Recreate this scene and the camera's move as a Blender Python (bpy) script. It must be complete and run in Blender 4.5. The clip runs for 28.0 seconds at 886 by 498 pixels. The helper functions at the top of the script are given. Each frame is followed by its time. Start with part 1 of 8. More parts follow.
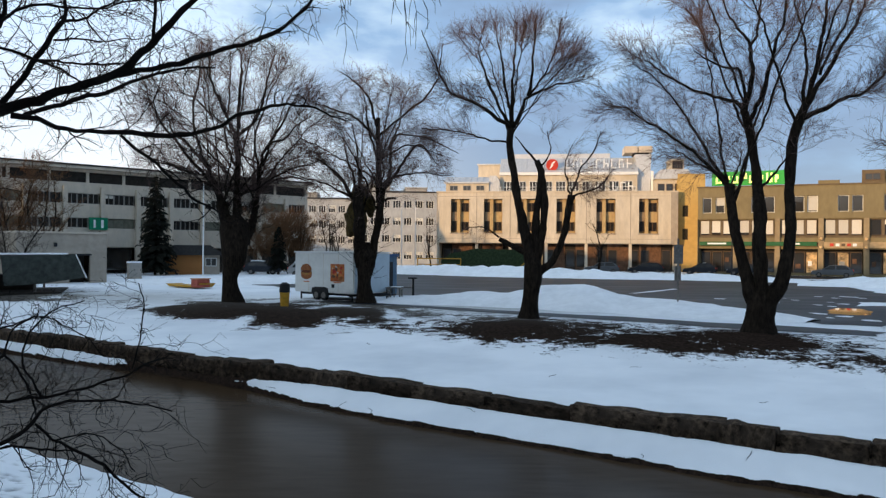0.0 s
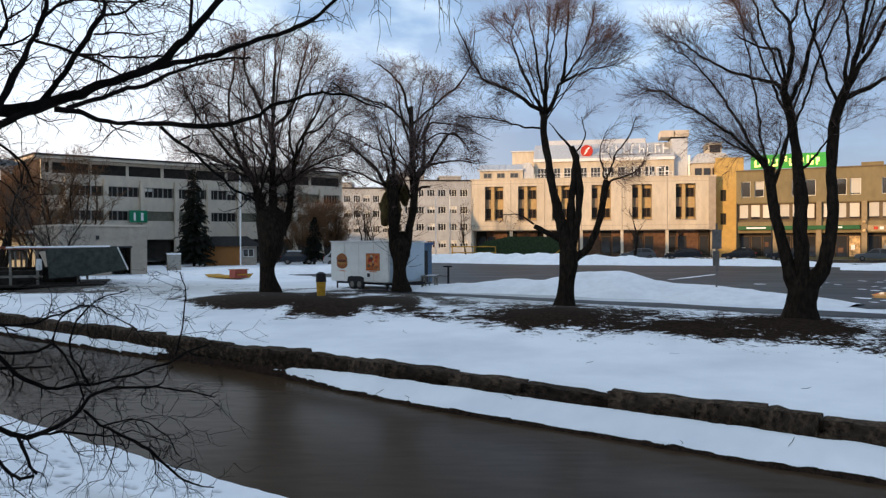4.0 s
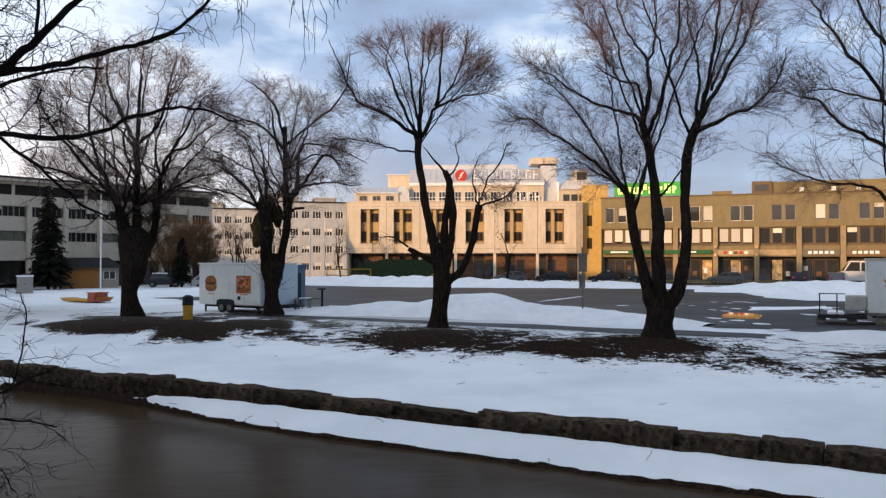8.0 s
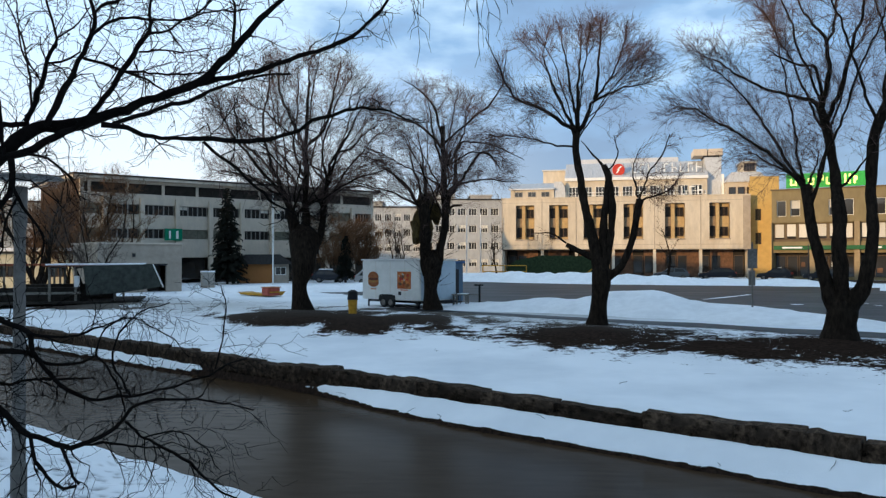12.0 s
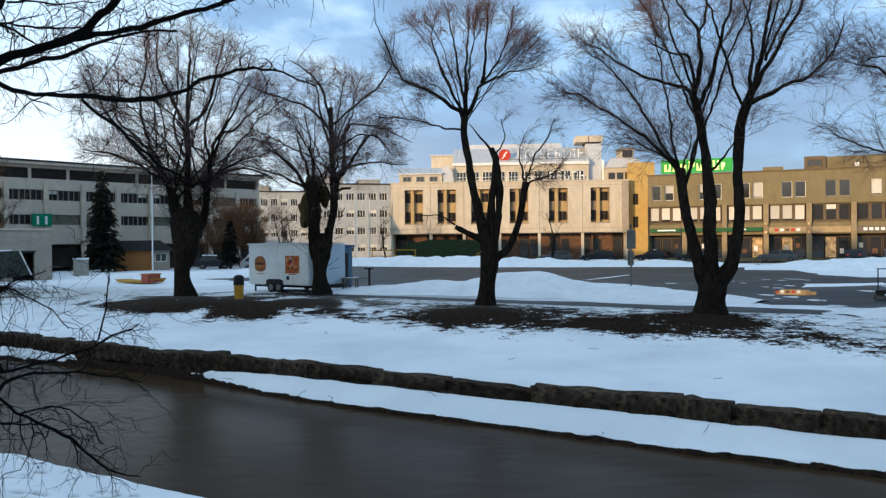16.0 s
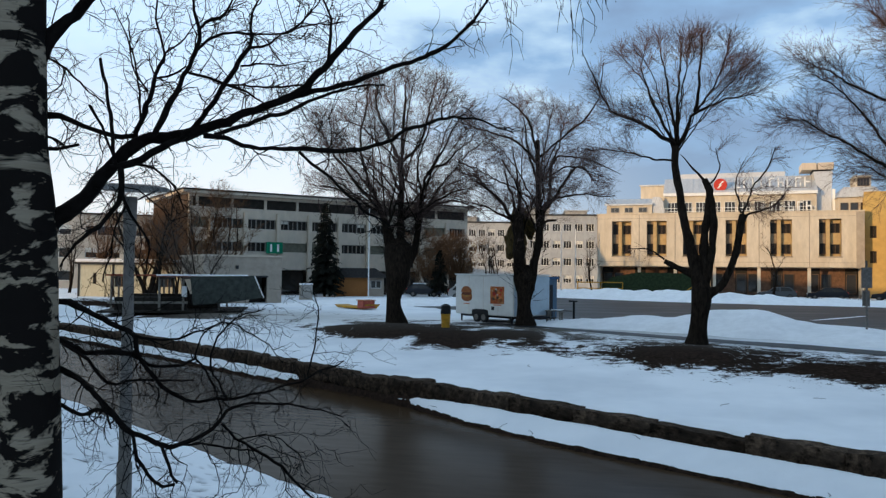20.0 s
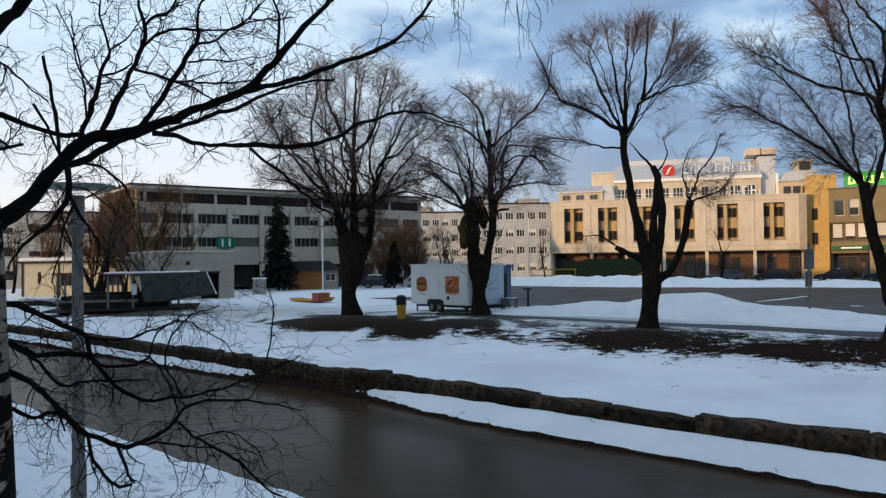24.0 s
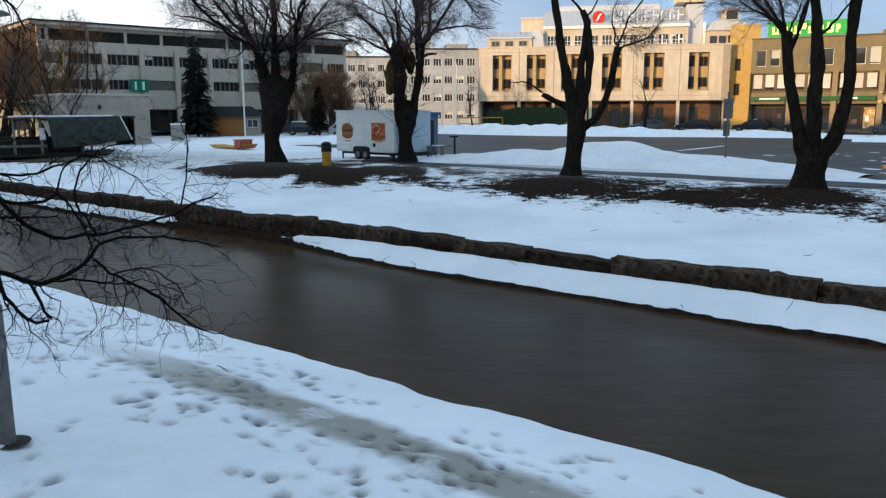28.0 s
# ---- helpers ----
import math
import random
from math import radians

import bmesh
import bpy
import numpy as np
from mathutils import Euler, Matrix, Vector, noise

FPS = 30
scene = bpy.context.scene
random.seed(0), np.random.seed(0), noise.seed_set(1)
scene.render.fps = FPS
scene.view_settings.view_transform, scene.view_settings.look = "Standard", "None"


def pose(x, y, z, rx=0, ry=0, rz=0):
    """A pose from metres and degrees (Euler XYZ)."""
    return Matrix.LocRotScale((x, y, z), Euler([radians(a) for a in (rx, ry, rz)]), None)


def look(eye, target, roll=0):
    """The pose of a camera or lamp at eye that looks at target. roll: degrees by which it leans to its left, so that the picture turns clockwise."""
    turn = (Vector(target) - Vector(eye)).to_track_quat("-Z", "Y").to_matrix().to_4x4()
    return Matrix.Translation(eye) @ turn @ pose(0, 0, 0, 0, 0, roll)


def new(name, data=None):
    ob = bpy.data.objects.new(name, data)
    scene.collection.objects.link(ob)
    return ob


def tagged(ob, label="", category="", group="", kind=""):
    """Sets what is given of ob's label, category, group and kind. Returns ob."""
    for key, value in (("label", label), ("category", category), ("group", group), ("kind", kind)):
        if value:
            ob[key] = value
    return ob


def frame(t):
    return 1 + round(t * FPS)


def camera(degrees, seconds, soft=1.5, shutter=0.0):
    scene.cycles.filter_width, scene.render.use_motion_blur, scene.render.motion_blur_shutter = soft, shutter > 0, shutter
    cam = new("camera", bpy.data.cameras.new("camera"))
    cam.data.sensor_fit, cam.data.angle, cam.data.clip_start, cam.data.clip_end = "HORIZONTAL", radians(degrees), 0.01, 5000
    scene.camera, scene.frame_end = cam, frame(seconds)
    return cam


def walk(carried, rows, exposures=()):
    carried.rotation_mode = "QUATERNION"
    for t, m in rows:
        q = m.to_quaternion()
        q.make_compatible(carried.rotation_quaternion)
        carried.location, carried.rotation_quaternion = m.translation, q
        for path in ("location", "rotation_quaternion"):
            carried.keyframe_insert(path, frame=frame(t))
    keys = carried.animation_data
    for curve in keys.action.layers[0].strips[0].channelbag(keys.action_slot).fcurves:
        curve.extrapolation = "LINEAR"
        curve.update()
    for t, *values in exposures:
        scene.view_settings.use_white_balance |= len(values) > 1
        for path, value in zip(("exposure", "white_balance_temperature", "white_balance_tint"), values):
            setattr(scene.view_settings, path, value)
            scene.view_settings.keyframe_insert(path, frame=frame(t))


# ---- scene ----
cam = camera(58.97, 28.0, soft=1.3)
PATH = [
    (0.0, -0.000, -0.009, 2.854, 90.09, -0.45, -0.18),
    (0.5, -0.006, -0.009, 2.849, 89.36, -0.98, 0.45),
    (1.0, -0.015, -0.000, 2.835, 88.91, -0.74, 0.99),
    (1.5, -0.010, -0.010, 2.837, 89.20, -0.29, 0.28),
    (2.0, -0.024, 0.006, 2.834, 89.27, -0.80, 0.47),
    (2.5, -0.027, 0.018, 2.838, 89.00, -0.44, 1.26),
    (4.5, -0.005, -0.022, 2.839, 89.30, 0.27, 2.36),
    (5.0, 0.000, -0.024, 2.838, 89.30, -0.00, 0.50),
    (5.5, 0.011, -0.049, 2.832, 89.40, 0.26, 0.30),
    (6.0, 0.006, -0.041, 2.836, 89.96, 0.08, -0.59),
    (6.5, 0.007, -0.036, 2.834, 90.30, 0.26, -1.94),
    (7.0, 0.038, -0.059, 2.831, 90.82, 0.25, -2.50),
    (7.5, 0.029, -0.040, 2.842, 91.13, 0.18, -4.51),
    (8.0, 0.057, -0.016, 2.824, 90.88, 0.02, -6.72),
    (8.5, 0.069, -0.007, 2.823, 90.47, -0.02, -10.19),
    (9.0, 0.069, -0.027, 2.827, 91.13, -0.35, -12.85),
    (9.5, 0.104, -0.040, 2.816, 91.31, -0.87, -14.02),
    (10.0, 0.064, -0.061, 2.813, 91.81, -1.53, -14.98),
    (10.5, 0.028, -0.055, 2.809, 90.98, -1.51, -15.17),
    (11.0, -0.054, 0.002, 2.805, 91.02, -1.09, -7.07),
    (11.5, -0.061, -0.016, 2.815, 90.71, 0.22, 3.56),
    (13.5, 0.034, 0.035, 2.789, 90.44, -0.01, 5.29),
    (14.0, 0.099, 0.017, 2.830, 89.02, -0.44, -0.57),
    (14.5, 0.075, 0.028, 2.799, 89.41, -0.77, -6.60),
    (15.0, 0.115, 0.022, 2.815, 88.28, -0.94, -12.63),
    (15.5, 0.048, 0.031, 2.813, 89.19, -1.60, -14.22),
    (16.0, -0.111, 0.011, 2.683, 89.53, 0.53, -3.57),
    (16.5, -0.011, 0.079, 2.786, 88.36, 1.31, 5.06),
    (17.0, -0.006, 0.046, 2.791, 91.72, -0.15, 6.48),
    (17.5, -0.020, 0.097, 2.795, 91.20, 0.47, 5.21),
    (18.0, -0.004, 0.055, 2.794, 91.36, 1.82, 7.31),
    (18.5, -0.031, 0.068, 2.791, 91.06, 1.13, 9.84),
    (19.0, -0.030, 0.062, 2.801, 91.88, 1.05, 10.56),
    (19.5, -0.036, 0.042, 2.781, 91.24, 0.34, 11.88),
    (20.0, -0.046, 0.040, 2.777, 91.73, -0.61, 11.40),
    (20.5, -0.039, 0.031, 2.773, 91.52, 0.07, 10.00),
    (21.0, -0.042, 0.040, 2.774, 92.40, -0.18, 9.24),
    (21.5, -0.037, 0.037, 2.772, 92.83, 0.11, 9.07),
    (23.5, -0.031, -0.017, 2.790, 91.20, 1.17, 9.13),
    (24.0, -0.028, -0.023, 2.789, 91.02, 0.74, 8.09),
    (24.5, -0.033, -0.011, 2.779, 90.90, 0.80, 7.75),
    (25.0, -0.021, -0.026, 2.784, 90.12, 0.44, 7.40),
    (25.5, -0.023, -0.035, 2.768, 88.68, -0.16, 7.84),
    (26.0, -0.025, -0.025, 2.767, 88.65, -0.23, 7.63),
    (26.5, -0.024, -0.023, 2.758, 87.39, -0.15, 7.97),
    (27.0, -0.030, -0.009, 2.748, 85.53, 0.01, 7.37),
    (27.5, -0.029, -0.011, 2.724, 83.82, -0.43, 6.69),
    (28.0, 0.003, -0.001, 2.713, 79.96, 0.17, 2.81),
]
# the clip's camera drifts in brightness and white balance
EXPOSURES = [(0.0, -0.13, 6730, 16.0), (2.0, -0.01, 7030, 20.0), (6.0, -0.04, 7030, 20.0), (8.0, -0.02, 7450, 25.0), (9.0, -0.04, 6750, 16.0), (10.0, -0.09, 6350, 11.5), (11.0, -0.08, 6350, 11.5), (14.0, -0.19, 6570, 16.5),
             (15.0, -0.03, 6850, 19.0), (16.0, -0.01, 6370, 11.5), (17.0, -0.04, 6450, 13.5), (18.0, -0.24, 6490, 13.0), (21.0, -0.24, 6490, 13.0), (24.0, -0.3, 6690, 16.5), (26.0, -0.17, 6740, 18.5), (27.0, -0.04, 6560, 17.0), (28.0, 0.11, 6620, 14.0)]
walk(cam, [(r[0], pose(*r[1:])) for r in PATH], EXPOSURES)


# ---- world, sun, exposure ----
SUN_AZ, SUN_EL = -131.0, 7.0


def link(nt, a, b):
    nt.links.new(a, b)


def make_world():
    w = bpy.data.worlds.new("sky")
    scene.world = w
    w.use_nodes = True
    nt = w.node_tree
    n = nt.nodes
    n.clear()
    out, bg = n.new("ShaderNodeOutputWorld"), n.new("ShaderNodeBackground")
    sky = n.new("ShaderNodeTexSky")
    sky.sky_type, sky.sun_disc = "NISHITA", False
    sky.sun_elevation, sky.sun_rotation = radians(SUN_EL + 6), radians(SUN_AZ)
    sky.air_density, sky.dust_density, sky.ozone_density = 1.0, 0.6, 2.0
    tc, mp = n.new("ShaderNodeTexCoord"), n.new("ShaderNodeMapping")
    mp.inputs["Scale"].default_value = (1.6, 1.6, 4.2)
    mp.inputs["Rotation"].default_value = (radians(6), radians(4), 0)
    link(nt, tc.outputs["Generated"], mp.inputs["Vector"])
    big, fine = n.new("ShaderNodeTexNoise"), n.new("ShaderNodeTexNoise")
    big.inputs["Scale"].default_value, big.inputs["Detail"].default_value = 2.3, 5
    big.inputs["Distortion"].default_value = 0.25
    fine.inputs["Scale"].default_value, fine.inputs["Detail"].default_value = 5.5, 6
    link(nt, mp.outputs[0], big.inputs["Vector"])
    link(nt, mp.outputs[0], fine.inputs["Vector"])
    # cloud bank: denser away from the sun
    sep = n.new("ShaderNodeSeparateXYZ")
    link(nt, tc.outputs["Generated"], sep.inputs[0])
    side = n.new("ShaderNodeMapRange")
    side.interpolation_type = "SMOOTHSTEP"
    side.inputs["From Min"].default_value, side.inputs["From Max"].default_value = -0.36, 0.14
    link(nt, sep.outputs["X"], side.inputs["Value"])
    add = n.new("ShaderNodeMath")
    add.operation = "MULTIPLY_ADD"
    add.inputs[1].default_value, add.inputs[2].default_value = 0.52, -0.18
    link(nt, side.outputs[0], add.inputs[0])
    low = n.new("ShaderNodeMapRange")
    low.inputs["From Min"].default_value, low.inputs["From Max"].default_value = 0.05, 0.42
    low.inputs["To Min"].default_value, low.inputs["To Max"].default_value = 0.2, -0.16
    link(nt, sep.outputs["Z"], low.inputs["Value"])
    s1, s2, s3 = n.new("ShaderNodeMath"), n.new("ShaderNodeMath"), n.new("ShaderNodeMath")
    for s in (s1, s2, s3):
        s.operation = "ADD"
    link(nt, add.outputs[0], s1.inputs[0])
    lows = n.new("ShaderNodeMath")
    lows.operation = "MULTIPLY"
    link(nt, low.outputs[0], lows.inputs[0])
    link(nt, side.outputs[0], lows.inputs[1])
    link(nt, lows.outputs[0], s1.inputs[1])
    link(nt, s1.outputs[0], s2.inputs[0])
    link(nt, big.outputs["Fac"], s2.inputs[1])
    half = n.new("ShaderNodeMath")
    half.operation = "MULTIPLY_ADD"
    half.inputs[1].default_value, half.inputs[2].default_value = 0.8, -0.4
    link(nt, fine.outputs["Fac"], half.inputs[0])
    link(nt, s2.outputs[0], s3.inputs[0])
    link(nt, half.outputs[0], s3.inputs[1])
    ramp = n.new("ShaderNodeValToRGB")
    e = ramp.color_ramp.elements
    e[0].position, e[0].color = 0.36, (6.4, 8.6, 10.3, 1)
    e[1].position, e[1].color = 1.02, (1.92, 2.9, 4.45, 1)
    m1 = e.new(0.52)
    m1.color = (5.7, 7.75, 9.2, 1)
    m2 = e.new(0.72)
    m2.color = (2.55, 4.3, 6.5, 1)
    link(nt, s3.outputs[0], ramp.inputs["Fac"])
    glow, away, gmul, gmix = n.new("ShaderNodeMapRange"), n.new("ShaderNodeMath"), n.new("ShaderNodeMath"), n.new("ShaderNodeMix")
    glow.inputs["From Min"].default_value, glow.inputs["From Max"].default_value = 0.08, 0.26
    glow.inputs["To Min"].default_value, glow.inputs["To Max"].default_value = 0.95, 0.0
    link(nt, sep.outputs["Z"], glow.inputs["Value"])
    away.operation, gmul.operation = "SUBTRACT", "MULTIPLY"
    away.inputs[0].default_value = 1.0
    link(nt, side.outputs[0], away.inputs[1])
    link(nt, glow.outputs[0], gmul.inputs[0])
    link(nt, away.outputs[0], gmul.inputs[1])
    gmix.data_type = "RGBA"
    gmix.inputs["B"].default_value = (8.3, 8.7, 8.9, 1)
    link(nt, gmul.outputs[0], gmix.inputs["Factor"])
    link(nt, ramp.outputs["Color"], gmix.inputs["A"])
    mix = n.new("ShaderNodeMix")
    mix.data_type = "RGBA"
    mix.inputs["Factor"].default_value = 0.8
    link(nt, sky.outputs[0], mix.inputs["A"])
    link(nt, gmix.outputs["Result"], mix.inputs["B"])
    zen, dim = n.new("ShaderNodeMapRange"), n.new("ShaderNodeMix")
    zen.inputs["From Min"].default_value, zen.inputs["From Max"].default_value = 0.42, 0.85
    zen.inputs["To Min"].default_value, zen.inputs["To Max"].default_value = 1.0, 0.7
    link(nt, sep.outputs["Z"], zen.inputs["Value"])
    dim.data_type, dim.blend_type = "RGBA", "MULTIPLY"
    dim.inputs["Factor"].default_value = 1.0
    link(nt, mix.outputs["Result"], dim.inputs["A"])
    link(nt, zen.outputs[0], dim.inputs["B"])
    link(nt, dim.outputs["Result"], bg.inputs["Color"])
    bg.inputs["Strength"].default_value = 0.15
    link(nt, bg.outputs[0], out.inputs["Surface"])


make_world()
sun = new("sun", bpy.data.lights.new("sun", "SUN"))
sun.data.energy, sun.data.angle, sun.data.color = 4.2, radians(0.6), (1.0, 0.69, 0.36)
SUN_DIR = Vector((math.sin(radians(SUN_AZ)) * math.cos(radians(SUN_EL)),
                  math.cos(radians(SUN_AZ)) * math.cos(radians(SUN_EL)), math.sin(radians(SUN_EL))))
sun.matrix_world = look(SUN_DIR * 100, (0, 0, 0))

# ---- materials ----


def mat(name, color, rough=0.8, var=0.12, scale=6.0, bump=0.0, metal=0.0, color2=None, stretch=(1, 1, 1),
        emit=0.0, patch=0.0, patch_scale=0.4, patch_color=None, per_piece=0.0, spec=0.2):
    m = bpy.data.materials.new(name)
    m.use_nodes = True
    nt = m.node_tree
    n = nt.nodes
    b = n["Principled BSDF"]
    b.inputs["Roughness"].default_value = rough
    b.inputs["Metallic"].default_value = metal
    b.inputs["Specular IOR Level"].default_value = spec
    tc, mp = n.new("ShaderNodeTexCoord"), n.new("ShaderNodeMapping")
    mp.inputs["Scale"].default_value = stretch
    link(nt, tc.outputs["Object"], mp.inputs["Vector"])
    no = n.new("ShaderNodeTexNoise")
    no.inputs["Scale"].default_value, no.inputs["Detail"].default_value = scale, 8
    no.inputs["Roughness"].default_value = 0.65
    link(nt, mp.outputs[0], no.inputs["Vector"])
    ramp = n.new("ShaderNodeValToRGB")
    e = ramp.color_ramp.elements
    c2 = color2 or tuple(c * (1 - 2 * var) for c in color)
    c1 = color if color2 else tuple(min(1, c * (1 + var)) for c in color)
    e[0].position, e[0].color = 0.32, (*c2, 1)
    e[1].position, e[1].color = 0.68, (*c1, 1)
    link(nt, no.outputs["Fac"], ramp.inputs["Fac"])
    last = ramp.outputs["Color"]
    if patch:
        pn = n.new("ShaderNodeTexNoise")
        pn.inputs["Scale"].default_value, pn.inputs["Detail"].default_value = patch_scale, 5
        link(nt, mp.outputs[0], pn.inputs["Vector"])
        pr = n.new("ShaderNodeMapRange")
        pr.inputs["From Min"].default_value, pr.inputs["From Max"].default_value = 0.45, 0.7
        pr.inputs["To Max"].default_value = patch
        link(nt, pn.outputs["Fac"], pr.inputs["Value"])
        mx = n.new("ShaderNodeMix")
        mx.data_type = "RGBA"
        link(nt, pr.outputs[0], mx.inputs["Factor"])
        link(nt, last, mx.inputs["A"])
        mx.inputs["B"].default_value = (*(patch_color or tuple(c * 0.55 for c in color)), 1)
        last = mx.outputs["Result"]
    if per_piece:
        oi, hs = n.new("ShaderNodeObjectInfo"), n.new("ShaderNodeHueSaturation")
        mr = n.new("ShaderNodeMapRange")
        mr.inputs["To Min"].default_value, mr.inputs["To Max"].default_value = 1 - per_piece, 1 + per_piece
        link(nt, oi.outputs["Random"], mr.inputs["Value"])
        link(nt, mr.outputs[0], hs.inputs["Value"])
        link(nt, last, hs.inputs["Color"])
        last = hs.outputs["Color"]
    link(nt, last, b.inputs["Base Color"])
    if bump:
        bp = n.new("ShaderNodeBump")
        bp.inputs["Strength"].default_value = min(1.0, bump)
        bp.inputs["Distance"].default_value = 0.02
        link(nt, no.outputs["Fac"], bp.inputs["Height"])
        link(nt, bp.outputs[0], b.inputs["Normal"])
    if emit:
        link(nt, last, b.inputs["Emission Color"])
        b.inputs["Emission Strength"].default_value = emit
    return m


def glass_mat(name, tint, rough=0.08):
    """Dark window glass that mirrors the sky."""
    m = bpy.data.materials.new(name)
    m.use_nodes = True
    nt = m.node_tree
    b = nt.nodes["Principled BSDF"]
    b.inputs["Base Color"].default_value = (*tint, 1)
    b.inputs["Roughness"].default_value = rough
    b.inputs["Specular IOR Level"].default_value = 0.8
    oi, mr = nt.nodes.new("ShaderNodeObjectInfo"), nt.nodes.new("ShaderNodeMapRange")
    mr.inputs["To Min"].default_value, mr.inputs["To Max"].default_value = 0.02, 0.16
    link(nt, oi.outputs["Random"], mr.inputs["Value"])
    link(nt, mr.outputs[0], b.inputs["Roughness"])
    return m


def ground_mat():
    """Snow that thins to wet soil and old grass where it has thawed, dark too in shaded gaps."""
    m = bpy.data.materials.new("thawing_snow")
    m.use_nodes = True
    nt = m.node_tree
    n = nt.nodes
    b = n["Principled BSDF"]
    at, tc = n.new("ShaderNodeAttribute"), n.new("ShaderNodeTexCoord")
    at.attribute_name = "thaw_and_gap_shade"
    def noise_of(s, d=6, r=0.6):
        q = n.new("ShaderNodeTexNoise")
        q.inputs["Scale"].default_value, q.inputs["Detail"].default_value = s, d
        q.inputs["Roughness"].default_value = r
        link(nt, tc.outputs["Object"], q.inputs["Vector"])
        return q
    n1, n2, n3, n4 = noise_of(1.7, 8, 0.72), noise_of(9, 6, 0.7), noise_of(0.25, 4), noise_of(60, 3)
    # thaw and gap shade + broken edge
    a1 = n.new("ShaderNodeMath")
    a1.operation = "MULTIPLY_ADD"
    a1.inputs[1].default_value, a1.inputs[2].default_value = 4.4, -2.2
    link(nt, n1.outputs["Fac"], a1.inputs[0])
    a2 = n.new("ShaderNodeMath")
    a2.operation = "ADD"
    link(nt, a1.outputs[0], a2.inputs[0])
    link(nt, at.outputs["Fac"], a2.inputs[1])
    a3 = n.new("ShaderNodeMath")
    a3.operation = "MULTIPLY_ADD"
    a3.inputs[1].default_value, a3.inputs[2].default_value = 3.6, -1.8
    link(nt, n2.outputs["Fac"], a3.inputs[0])
    a4 = n.new("ShaderNodeMath")
    a4.operation = "ADD"
    link(nt, a2.outputs[0], a4.inputs[0])
    link(nt, a3.outputs[0], a4.inputs[1])
    mr = n.new("ShaderNodeMapRange")
    mr.inputs["From Min"].default_value, mr.inputs["From Max"].default_value = 0.08, 0.2
    link(nt, a4.outputs[0], mr.inputs["Value"])
    soil = n.new("ShaderNodeValToRGB")
    e = soil.color_ramp.elements
    e[0].position, e[0].color = 0.3, (0.006, 0.005, 0.004, 1)
    e[1].position, e[1].color = 0.75, (0.058, 0.037, 0.028, 1)
    link(nt, n2.outputs["Fac"], soil.inputs["Fac"])
    snow = n.new("ShaderNodeValToRGB")
    e = snow.color_ramp.elements
    e[0].position, e[0].color = 0.3, (0.74, 0.77, 0.81, 1)
    e[1].position, e[1].color = 0.6, (0.90, 0.92, 0.95, 1)
    link(nt, n3.outputs["Fac"], snow.inputs["Fac"])
    mx = n.new("ShaderNodeMix")
    mx.data_type = "RGBA"
    link(nt, mr.outputs[0], mx.inputs["Factor"])
    link(nt, snow.outputs["Color"], mx.inputs["A"])
    link(nt, soil.outputs["Color"], mx.inputs["B"])
    # wet grey ice
    ice = n.new("ShaderNodeAttribute")
    ice.attribute_name = "ice"
    i2 = n.new("ShaderNodeMath")
    i2.operation = "MULTIPLY"
    link(nt, ice.outputs["Fac"], i2.inputs[0])
    ir = n.new("ShaderNodeMapRange")
    ir.inputs["From Min"].default_value, ir.inputs["From Max"].default_value = 0.24, 0.46
    link(nt, n1.outputs["Fac"], ir.inputs["Value"])
    link(nt, ir.outputs[0], i2.inputs[1])
    mi = n.new("ShaderNodeMix")
    mi.data_type = "RGBA"
    link(nt, i2.outputs[0], mi.inputs["Factor"])
    link(nt, mx.outputs["Result"], mi.inputs["A"])
    mi.inputs["B"].default_value = (0.36, 0.345, 0.31, 1)
    # trodden pits of grey slush, their shade put into the colour by depth
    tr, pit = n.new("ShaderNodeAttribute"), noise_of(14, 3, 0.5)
    tr.attribute_name = "trod_shade"
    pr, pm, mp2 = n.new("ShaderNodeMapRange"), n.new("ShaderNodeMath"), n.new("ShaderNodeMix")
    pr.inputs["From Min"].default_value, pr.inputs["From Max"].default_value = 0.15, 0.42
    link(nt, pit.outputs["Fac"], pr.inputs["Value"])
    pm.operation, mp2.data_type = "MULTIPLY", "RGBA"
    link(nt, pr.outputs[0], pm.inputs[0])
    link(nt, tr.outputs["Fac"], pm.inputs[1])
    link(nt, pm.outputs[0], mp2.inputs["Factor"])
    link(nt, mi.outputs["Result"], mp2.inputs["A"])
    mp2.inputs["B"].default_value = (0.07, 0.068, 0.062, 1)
    link(nt, mp2.outputs["Result"], b.inputs["Base Color"])
    b.inputs["Roughness"].default_value = 0.75
    b.inputs["Specular IOR Level"].default_value = 0.0
    bp, bsum = n.new("ShaderNodeBump"), n.new("ShaderNodeMath")
    bsum.operation = "MULTIPLY_ADD"
    bsum.inputs[1].default_value = 0.2
    link(nt, n4.outputs["Fac"], bsum.inputs[0])
    link(nt, n2.outputs["Fac"], bsum.inputs[2])
    bp.inputs["Strength"].default_value, bp.inputs["Distance"].default_value = 0.35, 0.05
    pitted = n.new("ShaderNodeMath")
    pitted.operation = "MULTIPLY_ADD"
    pitted.inputs[1].default_value = -1.6
    link(nt, pm.outputs[0], pitted.inputs[0])
    link(nt, bsum.outputs[0], pitted.inputs[2])
    link(nt, pitted.outputs[0], bp.inputs["Height"])
    link(nt, bp.outputs[0], b.inputs["Normal"])
    return m


